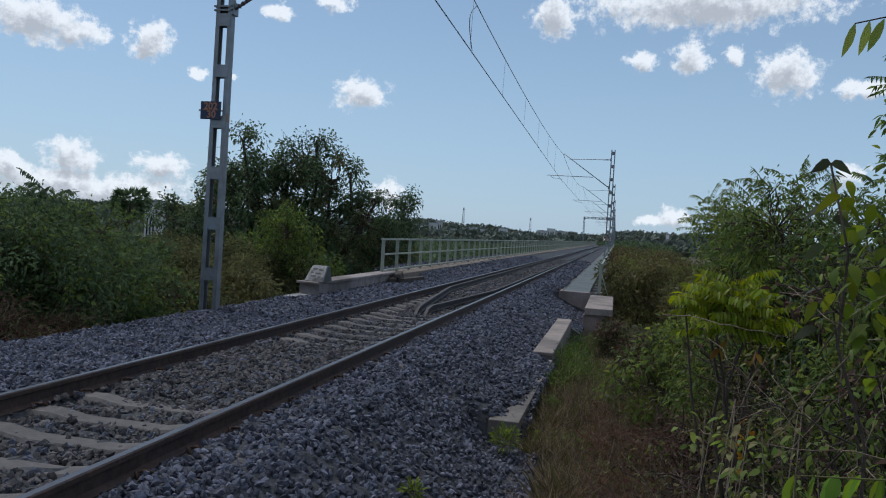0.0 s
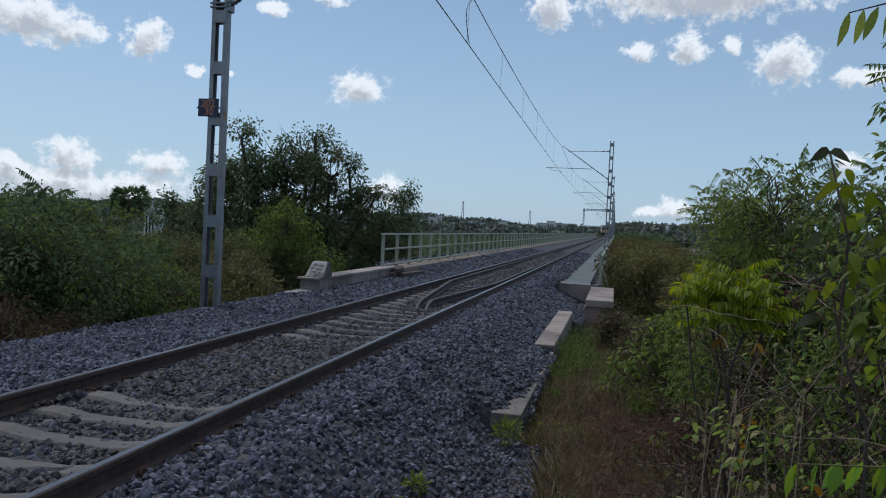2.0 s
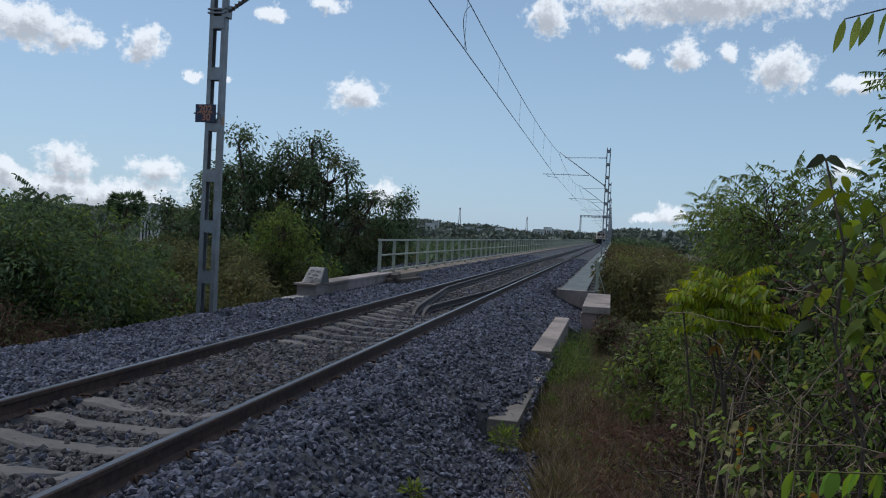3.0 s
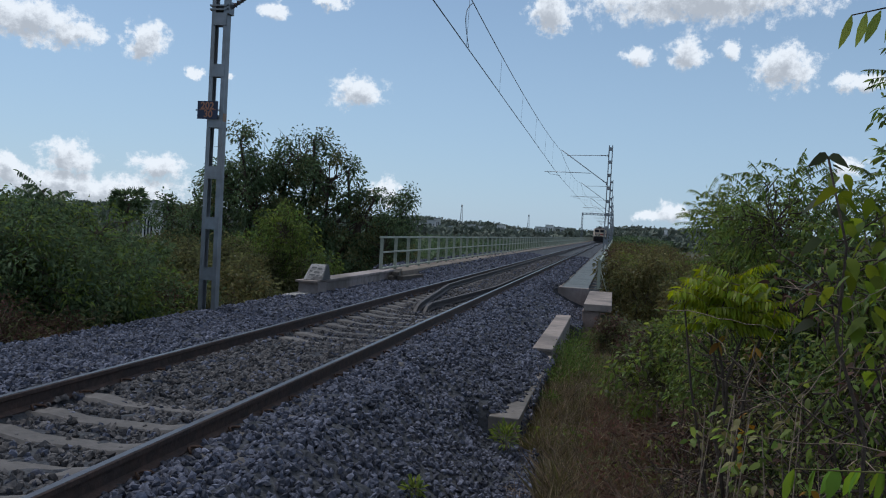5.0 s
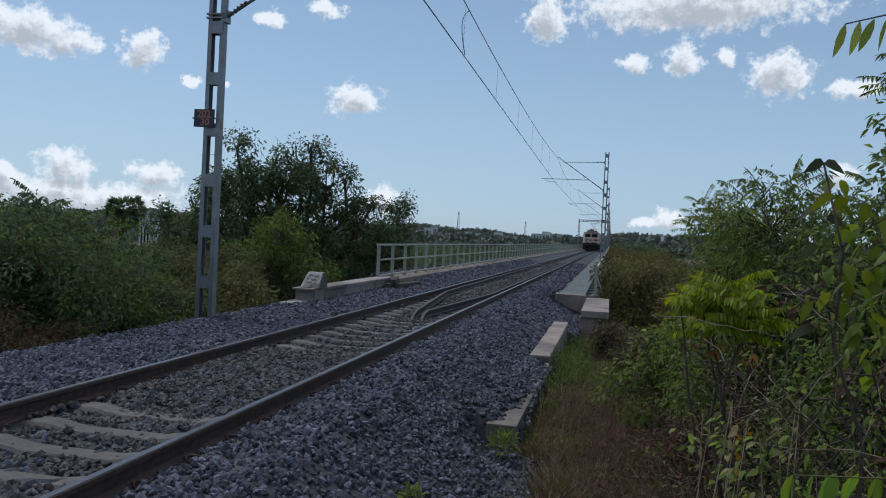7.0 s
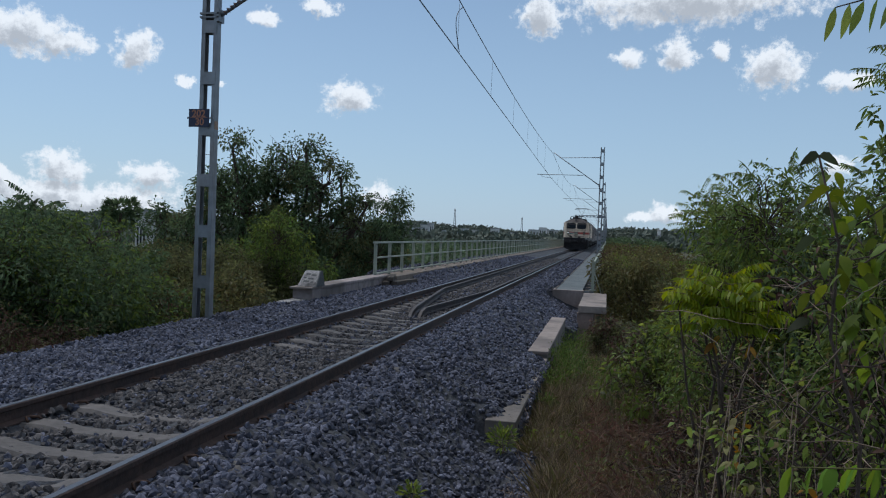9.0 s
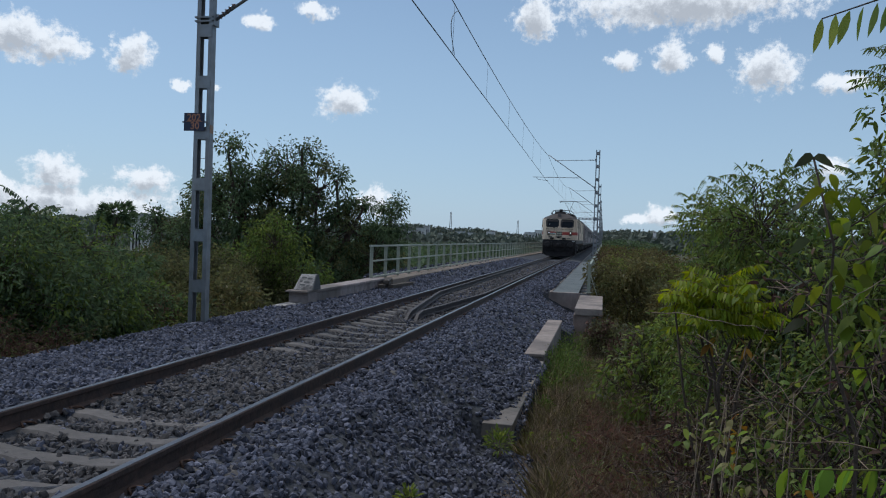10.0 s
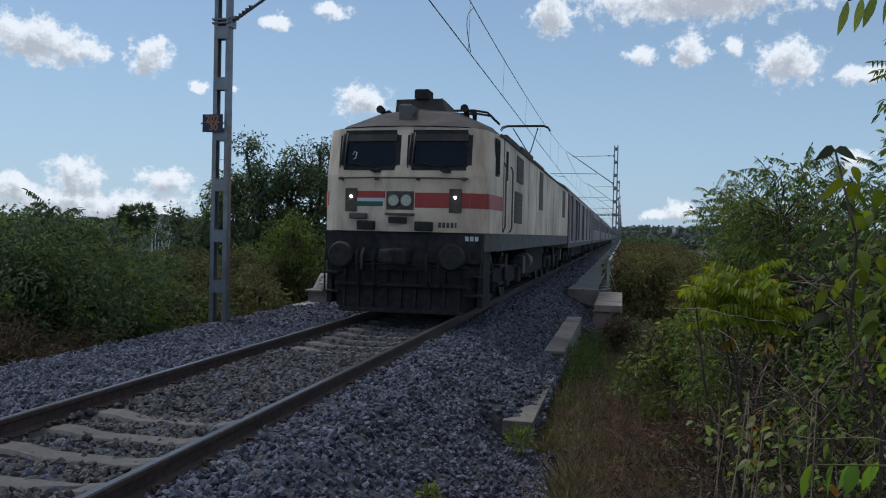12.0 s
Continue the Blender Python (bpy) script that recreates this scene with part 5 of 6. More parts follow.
def ray_at(az, el, dist):
    """A place by its bearing and height in degrees and its distance from the eye."""
    a, e = radians(az - 0.52), radians(el - 0.22)
    return np.array([EYE[0] + dist * math.sin(a) * math.cos(e), EYE[1] + dist * math.cos(a) * math.cos(e), EYE[2] + dist * math.sin(e)])


def bare_top(t):
    """Thin leafless twigs standing out of the crown."""
    segs = []
    for x, z in ((-0.6, 10.4), (0.3, 10.8), (-2.2, 10.4), (1.4, 10.2), (-3.4, 8.4)):
        for k in range(9):
            q = np.array([x, 0, z - 0.6])
            segs += bent(q, q + np.array([rng.normal() * 0.7, rng.normal() * 0.5, rng.uniform(0.7, 1.6)]), 0.02, 0.006, 4, 0.3)
    tagged(part("dead_wood", tubes_mesh("dead_wood", segs, 4), M_BARK, t), kind="stuff")


# the big tree behind the parapet
plant("tree", "large dark green spreading tree beyond the bridge end", "tree", (-10.7, 34.35, -6.1),
      [(-4.9, 0, 6.6, 1.2, 1.4, 1.6), (-1.9, -0.8, 8.6, 2.0, 2.0, 1.7), (-3.6, 0, 7.0, 1.8, 1.8, 1.7), (0.2, 0.3, 10.3, 1.5, 1.6, 1.3), (1.7, 0, 9.4, 1.5, 1.6, 1.4), (3.1, 0.5, 7.8, 1.6, 1.8, 1.6), (4.3, 0.3, 6.4, 1.3, 1.4, 1.8), (0.5, 0, 7.6, 2.6, 2.2, 1.8), (1.0, 0, 5.2, 3.6, 2.4, 2.0), (-2.6, 0, 5.0, 2.6, 2.2, 1.8), (-1.9, -1.6, 10.9, 0.9, 0.9, 0.7), (-3.2, 0, 8.4, 1.1, 1.2, 0.9), (-0.7, 0.3, 8.9, 1.2, 1.2, 1.0), (2.6, 0, 9.9, 0.7, 0.7, 0.5), (3.9, 0, 8.7, 0.7, 0.7, 0.5), (-4.2, 0, 9.2, 0.7, 0.7, 0.6), (0.9, 0, 11.3, 0.7, 0.7, 0.5), (-6.2, 0, 7.3, 1.1, 1.2, 1.1), (-5.8, 0, 5.4, 1.5, 1.4, 1.5), (2.9, 0, 4.3, 2.2, 1.8, 1.8), (-4.4, 0, 3.8, 2.2, 1.8, 1.6), (-1.4, -0.8, 9.7, 1.2, 1.2, 0.9), (-2.9, -0.4, 9.2, 1.1, 1.1, 1.0), (-0.4, 0, 9.8, 1.0, 1.0, 0.9)],
      640, 84, 0.165, 0.5, 0.44, M_LEAF_DARK, 0.28, extra=bare_top, accent=M_LEAF_SCRUB, accent_share=0.2)
plant("tree", "slim dark tree with loose foliage at the crown's edge", "tree", (-6.35, 37.4, -6.1), [(0, 0, 8.0, 0.8, 0.9, 1.2), (-0.4, 0, 7.2, 1.2, 1.2, 1.2), (0.1, 0, 9.0, 0.5, 0.5, 0.5), (-0.2, 0, 5.4, 1.6, 1.4, 1.8)], 120, 60, 0.155, 0.45, 0.42, M_LEAF_DARK, 0.12)
# lighter bush before it
plant("bush", "lighter green leafy bush beside the parapet wall", "bush", (-6.95, 24.7, -4.27), [(0, 0, 4.2, 1.5, 1.3, 1.7), (-1.0, 0.4, 3.4, 1.4, 1.3, 1.5), (0.9, 0, 3.3, 1.3, 1.2, 1.6), (0.3, -0.5, 5.3, 0.9, 0.9, 0.9), (0.1, 0, 6.0, 0.5, 0.5, 0.5), (-1.9, 0, 4.3, 0.8, 0.8, 0.8), (1.7, 0, 3.6, 0.7, 0.7, 1.0)], 300, 46, 0.12, 0.42, 0.30, M_LEAF_BUSH, 0.09, accent=M_LEAF_MID, accent_share=0.2)
plant("bush", "leafy green bush below the mast", "bush", (-8.9, 22.4, -4.06), [(0, 0, 2.8, 1.6, 1.4, 1.7), (-1.4, 0, 2.6, 1.6, 1.4, 1.6)], 220, 40, 0.14, 0.45, 0.42, M_LEAF_DARK, 0.09)


def left_scrub():
    # bearing, distance and height of the top in degrees over the eye
    spots = [(-39.8, 15, 0.8), (-38, 17, 1.5), (-41, 18, 1.9), (-36.2, 16, -0.6), (-35, 20, -0.6), (-37.6, 22, 1.4), (-33.3, 18, -1.6), (-31.8, 22, -1.0), (-29.5, 19.5, -1.8), (-34, 26, -0.6), (-28.6, 24, -0.4), (-31, 30, -0.8), (-36, 30, 0.0), (-39.3, 28, 1.6), (-41.5, 14, 0.6), (-38.4, 15, -1.6), (-35.5, 15.5, -3.2), (-33, 16.5, -3.4), (-30.5, 17.5, -3.2), (-27.8, 19.5, -2.6), (-42.5, 15, 1.5), (-26, 22.5, -1.7), (-23.8, 26, -1.2), (-37, 42, 0.2), (-33, 46, -0.4), (-29.8, 42, 0.2), (-40.5, 24, 1.9)]
    for i, (az, dist, el) in enumerate(spots):
        x, y, top = ray_at(az, el - 0.75, dist)
        zg = float(ground_z(np.array(x), np.array(y)))
        h = top - zg
        r = 1.2 + 0.22 * math.sin(i * 2.3)
        near = math.hypot(x - 3.7, y) < 17
        plant("bush", "dense dark green thorny bush on the embankment slope", "bush", (x, y, zg),
              [(0, 0, h - 0.75, r, r, 0.75), (0.7 * math.cos(i), 0.7 * math.sin(i), h * 0.6, r * 1.1, r * 1.1, h * 0.3), (-0.6 * math.cos(i), -0.6 * math.sin(i), h * 0.35, r * 1.1, r * 1.1, h * 0.3), (0.9 * math.sin(i * 2), 0.5, h - 0.6, r * 0.7, r * 0.7, 0.6)],
              230, 46, 0.092 if near else 0.125, 0.40, 0.27, M_LEAF_DARK if az < -32.5 else M_LEAF_SCRUB, 0.05, "embankment bushes", accent=(M_LEAF_BUSH, M_LEAF_BUSH, M_LEAF_SCRUB, M_LEAF_OLIVE)[i % 2 + 2 * (az > -33)], accent_share=0.3, sides=4, twig_count=26)
    # dead reddish brush low on the slope
    for i, (az, dist, h) in enumerate(((-40.5, 12.6, 1.1), (-38.6, 13.0, 1.0), (-36.9, 13.2, 0.9), (-41.8, 12.4, 1.2), (-30.2, 16.2, 1.0), (-28.6, 17.4, 1.0))):
        x, y, _ = ray_at(az, 0, dist)
        zg = float(ground_z(np.array(x), np.array(y)))
        plant("bush", "withered reddish-brown brush low on the embankment slope", "bush", (x, y, zg), [(0, 0, h * 0.6, 0.7, 0.7, h * 0.4), (0.4, 0.3, h * 0.4, 0.7, 0.7, h * 0.35)],
              60, 30, 0.07, 0.3, 0.24, M_THATCH, 0.02, "withered brush", M_TWIG, accent=M_LEAF_SCRUB, sides=4)


left_scrub()
# feathery sapling over the scrub
sap = thing("sapling", (-6.6, 12.8, -2.4), "feathery green sapling rising above the scrub", "sapling")
part("stem", tubes_mesh("stem", bent((0, 0, 0), (0.1, 0, 4.2), 0.04, 0.015, 6, 0.06), 6), M_BARK, sap)
fronds(sap, "crown", [((0.1, 0, 3.5 + 0.7 * rng.random()), (math.cos(a), math.sin(a), 0.8 + 0.7 * rng.random()), 0.7, 11, 0.14, 0.3) for a in np.arange(0, 6.3, 0.42)], M_LEAF_DARK)


def palm(x, y, z, h, r):
    t = thing("palm_tree", (x, y, z), "dark round-headed palmyra palm rising above the scrub", "palm")
    part("trunk", tubes_mesh("trunk", bent((0, 0, 0), (0.2, 0, h), 0.25, 0.2, 5, 0.03), 8), M_BARK, t)
    c = np.array([0.2, 0, h])
    P, D, Ls = [], [], []
    for i in range(64):
        d = unit(rng.normal(size=3) + np.array([0, 0, 0.1]))
        hub = c + d * r * (0.35 + 0.3 * rng.random()) * np.array([1.15, 1.15, 0.9])
        for k in range(16):
            P.append(hub)
            D.append(d + rng.normal(size=3) * 0.42)
            Ls.append(r * (0.38 + 0.12 * rng.random()))
    Ls = np.array(Ls)
    part("crown", leaves_mesh("crown", np.array(P), np.array(D), Ls, Ls * 0.14, 0.12), M_LEAF_DARK, t)


palm(-35.2, 58.2, -6, 8.2, 1.8)


def right_bushes():
    # tree-tops beside the bridge and scrub behind the wall
    spots = [(4.9, 30, 1.7, 1.3), (5.6, 36, 2.2, 1.6), (4.9, 44, 2.0, 1.5), (6.6, 48, 2.6, 2.0), (5.2, 56, 2.3, 1.6), (7.5, 62, 2.9, 2.4), (5.4, 70, 2.6, 1.8), (8.5, 80, 3.3, 3.0), (5.8, 90, 3.0, 2.0), (9, 105, 3.6, 3.4), (6, 118, 3.3, 2.2), (12, 60, 3.4, 3.2), (16, 85, 4.2, 4.2), (11, 40, 2.7, 2.4), (9, 30, 2.2, 2.0), (6.4, 24.5, 1.2, 1.2), (7.8, 27, 1.6, 1.5)]
    for i, (x, y, h, r) in enumerate(spots):
        x = x - 0.009 * y
        zg = float(ground_z(np.array(x), np.array(y)))
        top = max(1.0, 0.9 - zg + 0.2 * math.sin(i * 3.1)) if y > 28 else 0.35 - zg + 0.25 * math.sin(i * 2.1)
        plant("bush", "olive-green scrub bush growing beside the bridge walkway", "bush", (x, y, zg),
              [(0, 0, top - r * 0.45, r, r * 1.3, r * 0.45), (0.3 * r, -0.4 * r, top * 0.5, r * 1.1, r * 1.2, top * 0.4)],
              170, 34, 0.11 + y * 0.0012, 0.45, 0.28 + 0.05 * r, M_LEAF_OLIVE, 0.05, "bridgeside scrub", accent=(M_LEAF_SCRUB, M_LEAF_MID, M_THATCH)[i % 3], accent_share=0.3, sides=4, twig_count=26)


right_bushes()


def right_thicket():
    """Trees and shrubs close to the camera, set by bearing."""
    def shrub(az, dist, z_top, r, mat_, leaf, size, clumps, leaves, label, name="shrub", trunk=0.03, lob=None, twig=None, stems=2):
        p = ray_at(az, 0, dist)
        zg = float(ground_z(np.array(p[0]), np.array(p[1])))
        h = z_top - zg
        lob = lob or [(0, 0, h - r * 0.8, r * 0.8, r * 0.8, r * 0.8), (0.3 * r, 0.2 * r, h * 0.62, r, r, h * 0.28), (-0.3 * r, 0, h * 0.4, r, r, h * 0.3)]
        def feathered(t):
            """Pinnate sprays standing out of the crown."""
            rows = []
            for _ in range(int(46 * r / 0.7)):
                d = unit(rng.normal(size=3) + np.array([0, 0, 0.9]))
                q = np.array([0.15 * r, 0.1 * r, h - r * 0.9]) + d * np.array([r * 0.95, r * 0.95, r * 0.95])
                rows.append((q, (d[0] + rng.normal() * 0.5, d[1] + rng.normal() * 0.5, 0.35 + 0.5 * rng.random()), 0.22 + 0.1 * rng.random(), 9, 0.056, 0.26))
            fronds(t, "sprays", rows, mat_)
        return plant(name, label, "shrub" if name == "shrub" else "tree", (p[0], p[1], zg), lob, clumps, leaves, leaf, size, 0.16, mat_, trunk if dist > 6 else trunk * 0.45, "thicket", twig or M_BARK, 0.3, True, feathered if name == "small_tree" else None, stems, True, accent=M_LEAF_MID if name == "small_tree" else (M_THATCH, M_LEAF_SCRUB)[int(az * 10) % 2], accent_share=0.3, sides=5, twig_count=90)

    shrub(7.8, 10.5, 2.2, 0.48, M_LEAF_MID, 0.070, 0.27, 300, 26, "feathery dark green young tree behind the thicket", "small_tree")
    shrub(9.2, 9.5, 2.05, 0.55, M_LEAF_BUSH, 0.068, 0.27, 300, 26, "feathery green young tree in the thicket", "small_tree")
    shrub(10.9, 8.2, 2.2, 0.6, M_LEAF_BUSH, 0.062, 0.28, 330, 26, "feathery dark young tree against the sky", "small_tree")
    shrub(13.0, 8.8, 2.1, 0.7, M_LEAF_BUSH, 0.070, 0.30, 300, 26, "dark leafy young tree in the thicket", "small_tree")
    shrub(19.6, 7.0, 2.4, 0.5, M_LEAF_BUSH, 0.066, 0.38, 340, 24, "leafy green young tree at the thicket's edge", "small_tree")
    shrub(17.0, 6.4, 1.85, 0.5, M_LEAF_BUSH, 0.060, 0.36, 300, 24, "leafy green young tree behind the broad-leaved shrub", "small_tree")
    shrub(15.0, 7.6, 1.75, 0.5, M_LEAF_DARK, 0.060, 0.30, 240, 24, "dark green young tree deep in the thicket", "small_tree")
    shrub(21.6, 6.0, 2.9, 0.55, M_LEAF_BUSH, 0.060, 0.38, 320, 22, "leafy green young tree at the thicket's edge", "small_tree")
    shrub(15.2, 4.4, 1.68, 0.42, M_LEAF_MID, 0.048, 0.42, 80, 12, "broad-leaved green shrub with dark upper leaves")
    shrub(9.0, 6.6, 0.95, 0.6, M_LEAF_OLIVE, 0.040, 0.42, 80, 12, "low olive shrub of small leaves")
    shrub(5.5, 11.5, 0.55, 0.8, M_LEAF_MID, 0.09, 0.4, 150, 22, "low green shrub behind the dry grass")
    shrub(12.0, 5.6, 0.95, 0.6, M_LEAF_OLIVE, 0.040, 0.42, 75, 12, "low olive-green shrub of small leaves")
    shrub(3.0, 17.5, -0.3, 0.7, M_LEAF_SCRUB, 0.09, 0.4, 150, 22, "low green shrub beside the concrete pillar")
    shrub(0.6, 21.2, -0.50, 0.5, M_LEAF_SCRUB, 0.08, 0.4, 110, 22, "dark green shrub leaning over the pillar's coping")
    shrub(5.0, 13.5, -0.2, 0.8, M_LEAF_SCRUB, 0.08, 0.4, 130, 22, "dull olive shrub behind the dry grass")
    shrub(6.4, 7.6, 0.15, 0.45, M_THATCH, 0.05, 0.3, 90, 16, "withered reddish shrub in the thicket")
    shrub(8.8, 5.4, -0.05, 0.4, M_LEAF_SCRUB, 0.045, 0.4, 80, 16, "dull green shrub under the young sapling")
    shrub(11.5, 4.9, 0.1, 0.45, M_LEAF_SCRUB, 0.042, 0.4, 80, 14, "dull green low shrub among dead twigs")
    shrub(14.5, 4.6, 0.3, 0.5, M_LEAF_MID, 0.045, 0.42, 80, 14, "green low shrub among dead twigs")
    shrub(7.4, 8.5, -0.15, 0.5, M_LEAF_MID, 0.07, 0.45, 90, 20, "small bright green shrub in dry grass")
    shrub(16.5, 4.2, 0.75, 0.5, M_LEAF_OLIVE, 0.036, 0.42, 50, 8, "ragged olive shrub in the thicket")
    shrub(19.4, 4.0, 1.2, 0.5, M_LEAF_MID, 0.042, 0.42, 60, 8, "leafy green shrub in the thicket")


right_thicket()


def young_sapling():
    """The bright young growth with pinnate leaves in the middle of the thicket."""
    p = ray_at(8.2, -3.6, 4.6)
    t = thing("young_sapling", (p[0] + 0.1, p[1] + 0.1, -1.1), "bright yellow-green young sapling with drooping pinnate leaves", "sapling")
    o = p - np.array([p[0] + 0.1, p[1] + 0.1, -1.1])
    for k in range(5):
        segs = bent(o * np.array([0.3, 0.3, 0.5]) * (k > 0), o + np.array([0.11 * (k - 2), 0.1 * math.sin(k * 2), 0.05 * k % 0.12]), 0.012, 0.005, 5, 0.12)
        part("stem", tube([tuple(s[0]) for s in segs] + [tuple(segs[-1][1])], 0.012, 6, None, 0.005), M_BARK, t)
    rows = []
    for i in range(64):
        c = o + sphere_points(1)[0] * np.array([0.15, 0.2, 0.16]) + np.array([0.03, 0, -0.02])
        a = rng.choice([0.0, math.pi]) + rng.normal() * 0.6
        rows.append((c, (math.cos(a), math.sin(a), rng.uniform(0.15, 0.9)), 0.19 + 0.06 * rng.random(), 10, 0.062, 0.27))
    fronds(t, "crown", rows, M_LEAF_YOUNG)
    rows = [(o + np.array([rng.uniform(-0.05, 0.35), rng.uniform(-0.2, 0.2), rng.uniform(-0.22, -0.08)]), (rng.normal(), rng.normal(), -0.2), 0.10, 2, 0.07, 0.45) for i in range(2)]
    fronds(t, "withered_leaves", rows, M_LEAF_SEAR, "withered orange leaves")


young_sapling()


def near_sprays():
    """Leafy sprays close to the camera, at the edge of the thicket."""
    # hanging spray from an overhead branch
    p = ray_at(17.4, 14.5, 2.7)
    global SPRAY
    t = SPRAY = thing("branch", tuple(p), "thin overhanging branch with drooping pointed green leaves", "branch")
    part("twig", tubes_mesh("twig", bent((0.9, 0.35, 0.42), (-0.14, 0, 0.0), 0.006, 0.002, 5, 0.05), 5), M_BARK, t)
    P = np.array([(-0.14 + 0.042 * i, 0.015 * i, 0.012 * i) for i in range(12)])
    D = np.array([(-0.25 + 0.1 * math.sin(i * 2.4), 0.1, -1.0) for i in range(12)])
    part("leaves", leaves_mesh("leaves", P, D, np.full(12, 0.10), np.full(12, 0.028), 0.0, True), M_LEAF_MID, t)
    # low frond in front
    p = ray_at(17.1, -14.5, 2.3)
    t = thing("frond", (p[0], p[1], -1.2), "low green frond with paired hanging leaflets", "frond")
    o = p - np.array([p[0], p[1], -1.2])
    part("stem", tubes_mesh("stem", bent((0.3, 0.1, 0), o + np.array([0.22, 0.05, -0.03]), 0.008, 0.004, 4, 0.1), 5), M_TWIG, t)
    tip = o + np.array([-0.16, 0, 0.03])
    part("stalk", tube([tuple(o + np.array([0.5, 0.05, -0.02])), tuple(o + np.array([0.2, 0.02, 0.05])), tuple(tip)], 0.004, 5, None, 0.002), M_LEAF_OLIVE, t)
    P = np.array([tip + np.array([0.052 * i, 0.006 * i, 0.02 * math.sin(i * 0.3)]) for i in range(13) for s in (0, 1)])
    D = np.array([(-0.30 + 0.1 * math.sin(i * 1.7 + s), -0.25 + 0.6 * s, -1.0) for i in range(13) for s in (0, 1)])
    part("leaves", leaves_mesh("leaves", P, D, 0.075 + 0.02 * rng.random(26), np.full(26, 0.034), 0.0, True), M_LEAF_FROND, t)
    # dark curled broad leaves on a shoot against the sky
    p = ray_at(13.85, 6.1, 3.2)
    t = thing("shoot", (p[0], p[1], -1.2), "upright shoot with dark curled broad leaves", "shoot")
    o = p - np.array([p[0], p[1], -1.2])
    pts = [tuple(s[0]) for s in bent((0.45, 0, 0), o, 0.011, 0.004, 9, 0.09)] + [tuple(o)]
    part("stem", tube(pts, 0.012, 7, None, 0.004), M_BARK, t)
    P = o + np.array([(0, 0, 0), (0, 0, 0), (0.02, 0, -0.03), (0, 0, -0.16), (0.02, 0, -0.2), (0, 0, -0.3), (0.04, 0, -0.34), (0.0, 0, -0.45), (0.02, 0, -0.5), (0, 0.02, -0.6)])
    D = np.array([(-1, -0.3, 0.1), (1, -0.3, 0.05), (0.3, -0.5, 0.1), (-1, 0.2, -0.1), (1, 0.2, 0.3), (-1, -0.3, -0.1), (1, -0.2, 0.1), (-0.9, 0.3, -0.2), (1, 0.4, 0), (-1, 0, 0)])
    ln = np.array([0.075, 0.07, 0.06, 0.08, 0.07, 0.08, 0.08, 0.08, 0.075, 0.08])
    part("leaves", leaves_mesh("leaves", P, D, ln, ln * 0.6, 0.6, True, 2.5), M_LEAF_DUSK, t)
    for k, (z0, dx, dz) in enumerate(((-0.75, 0.42, 0.12), (-0.55, -0.3, 0.25), (-1.0, -0.5, 0.2), (-0.32, 0.2, 0.2), (-1.25, 0.4, 0.1))):
        q = np.array([0.45 * -z0 / o[2], 0, o[2] + z0])
        run = bent(q, q + np.array([dx, -0.1, dz]), 0.007, 0.003, 5, 0.12)
        part("side_twig", tube([tuple(s[0]) for s in run] + [tuple(q + np.array([dx, -0.1, dz]))], 0.004, 5, None, 0.002), M_BARK, t)


    # broad pale leaves beside it
    p = ray_at(17.4, 0, 3.1)
    t = thing("broadleaf_shrub", (p[0], p[1], -1.2), "tall shrub with broad soft yellow-green leaves", "shrub")
    P, D = [], []
    for k in range(10):
        q = np.array([rng.uniform(-0.10, 0.45), rng.uniform(-0.1, 0.3), 2.58 + 0.047 * k])
        run = bent((0.05 * k - 0.1, 0, 0), q, 0.010, 0.003, 7, 0.1)
        if k % 3 == 0:
            part("stem", tube([tuple(s[0]) for s in run] + [tuple(q)], 0.007, 6, None, 0.003), M_BARK, t)
        for s in range(12):
            c = q * np.array([1, 1, 0]) + np.array([0, 0, q[2] - 0.034 * s])
            P.append(c + rng.normal(size=3) * 0.05)
            D.append((math.cos(s * 2.4 + k), math.sin(s * 2.4 + k), rng.uniform(-1.3, -0.2)))
    ln = 0.048 + 0.04 * rng.random(len(P))
    part("leaves", leaves_mesh("leaves", np.array(P), np.array(D), ln, ln * 0.66, 0.55, True), M_LEAF_BROAD, t)
    # low broad leaves among the dead twigs
    for i in range(16):
        p = ray_at(rng.uniform(5.5, 15), rng.uniform(-17, -9), rng.uniform(3.4, 4.6))
        w = thing("seedling", (p[0], p[1], -1.15), "small seedling with a few dull green leaves among dead twigs", "seedling", "thicket seedlings")
        hgt = p[2] + 1.15
        part("stem", tubes_mesh("stem", bent((0, 0, 0), (0.03, 0, hgt), 0.004, 0.002, 3, 0.1), 4), M_TWIG, w)
        n = 9
        at = np.stack([rng.normal(size=n) * 0.03, rng.normal(size=n) * 0.03, hgt - rng.random(n) * 0.25], 1)
        ln = 0.028 + 0.026 * rng.random(n)
        part("leaves", leaves_mesh("leaves", at, np.stack([rng.normal(size=n), rng.normal(size=n), -0.3 * np.ones(n)], 1), ln, ln * 0.6, 0.4, True), (M_LEAF_OLIVE, M_LEAF_MID, M_LEAF_SEAR)[(i % 7 == 6) * 2 or i % 2], w)


near_sprays()


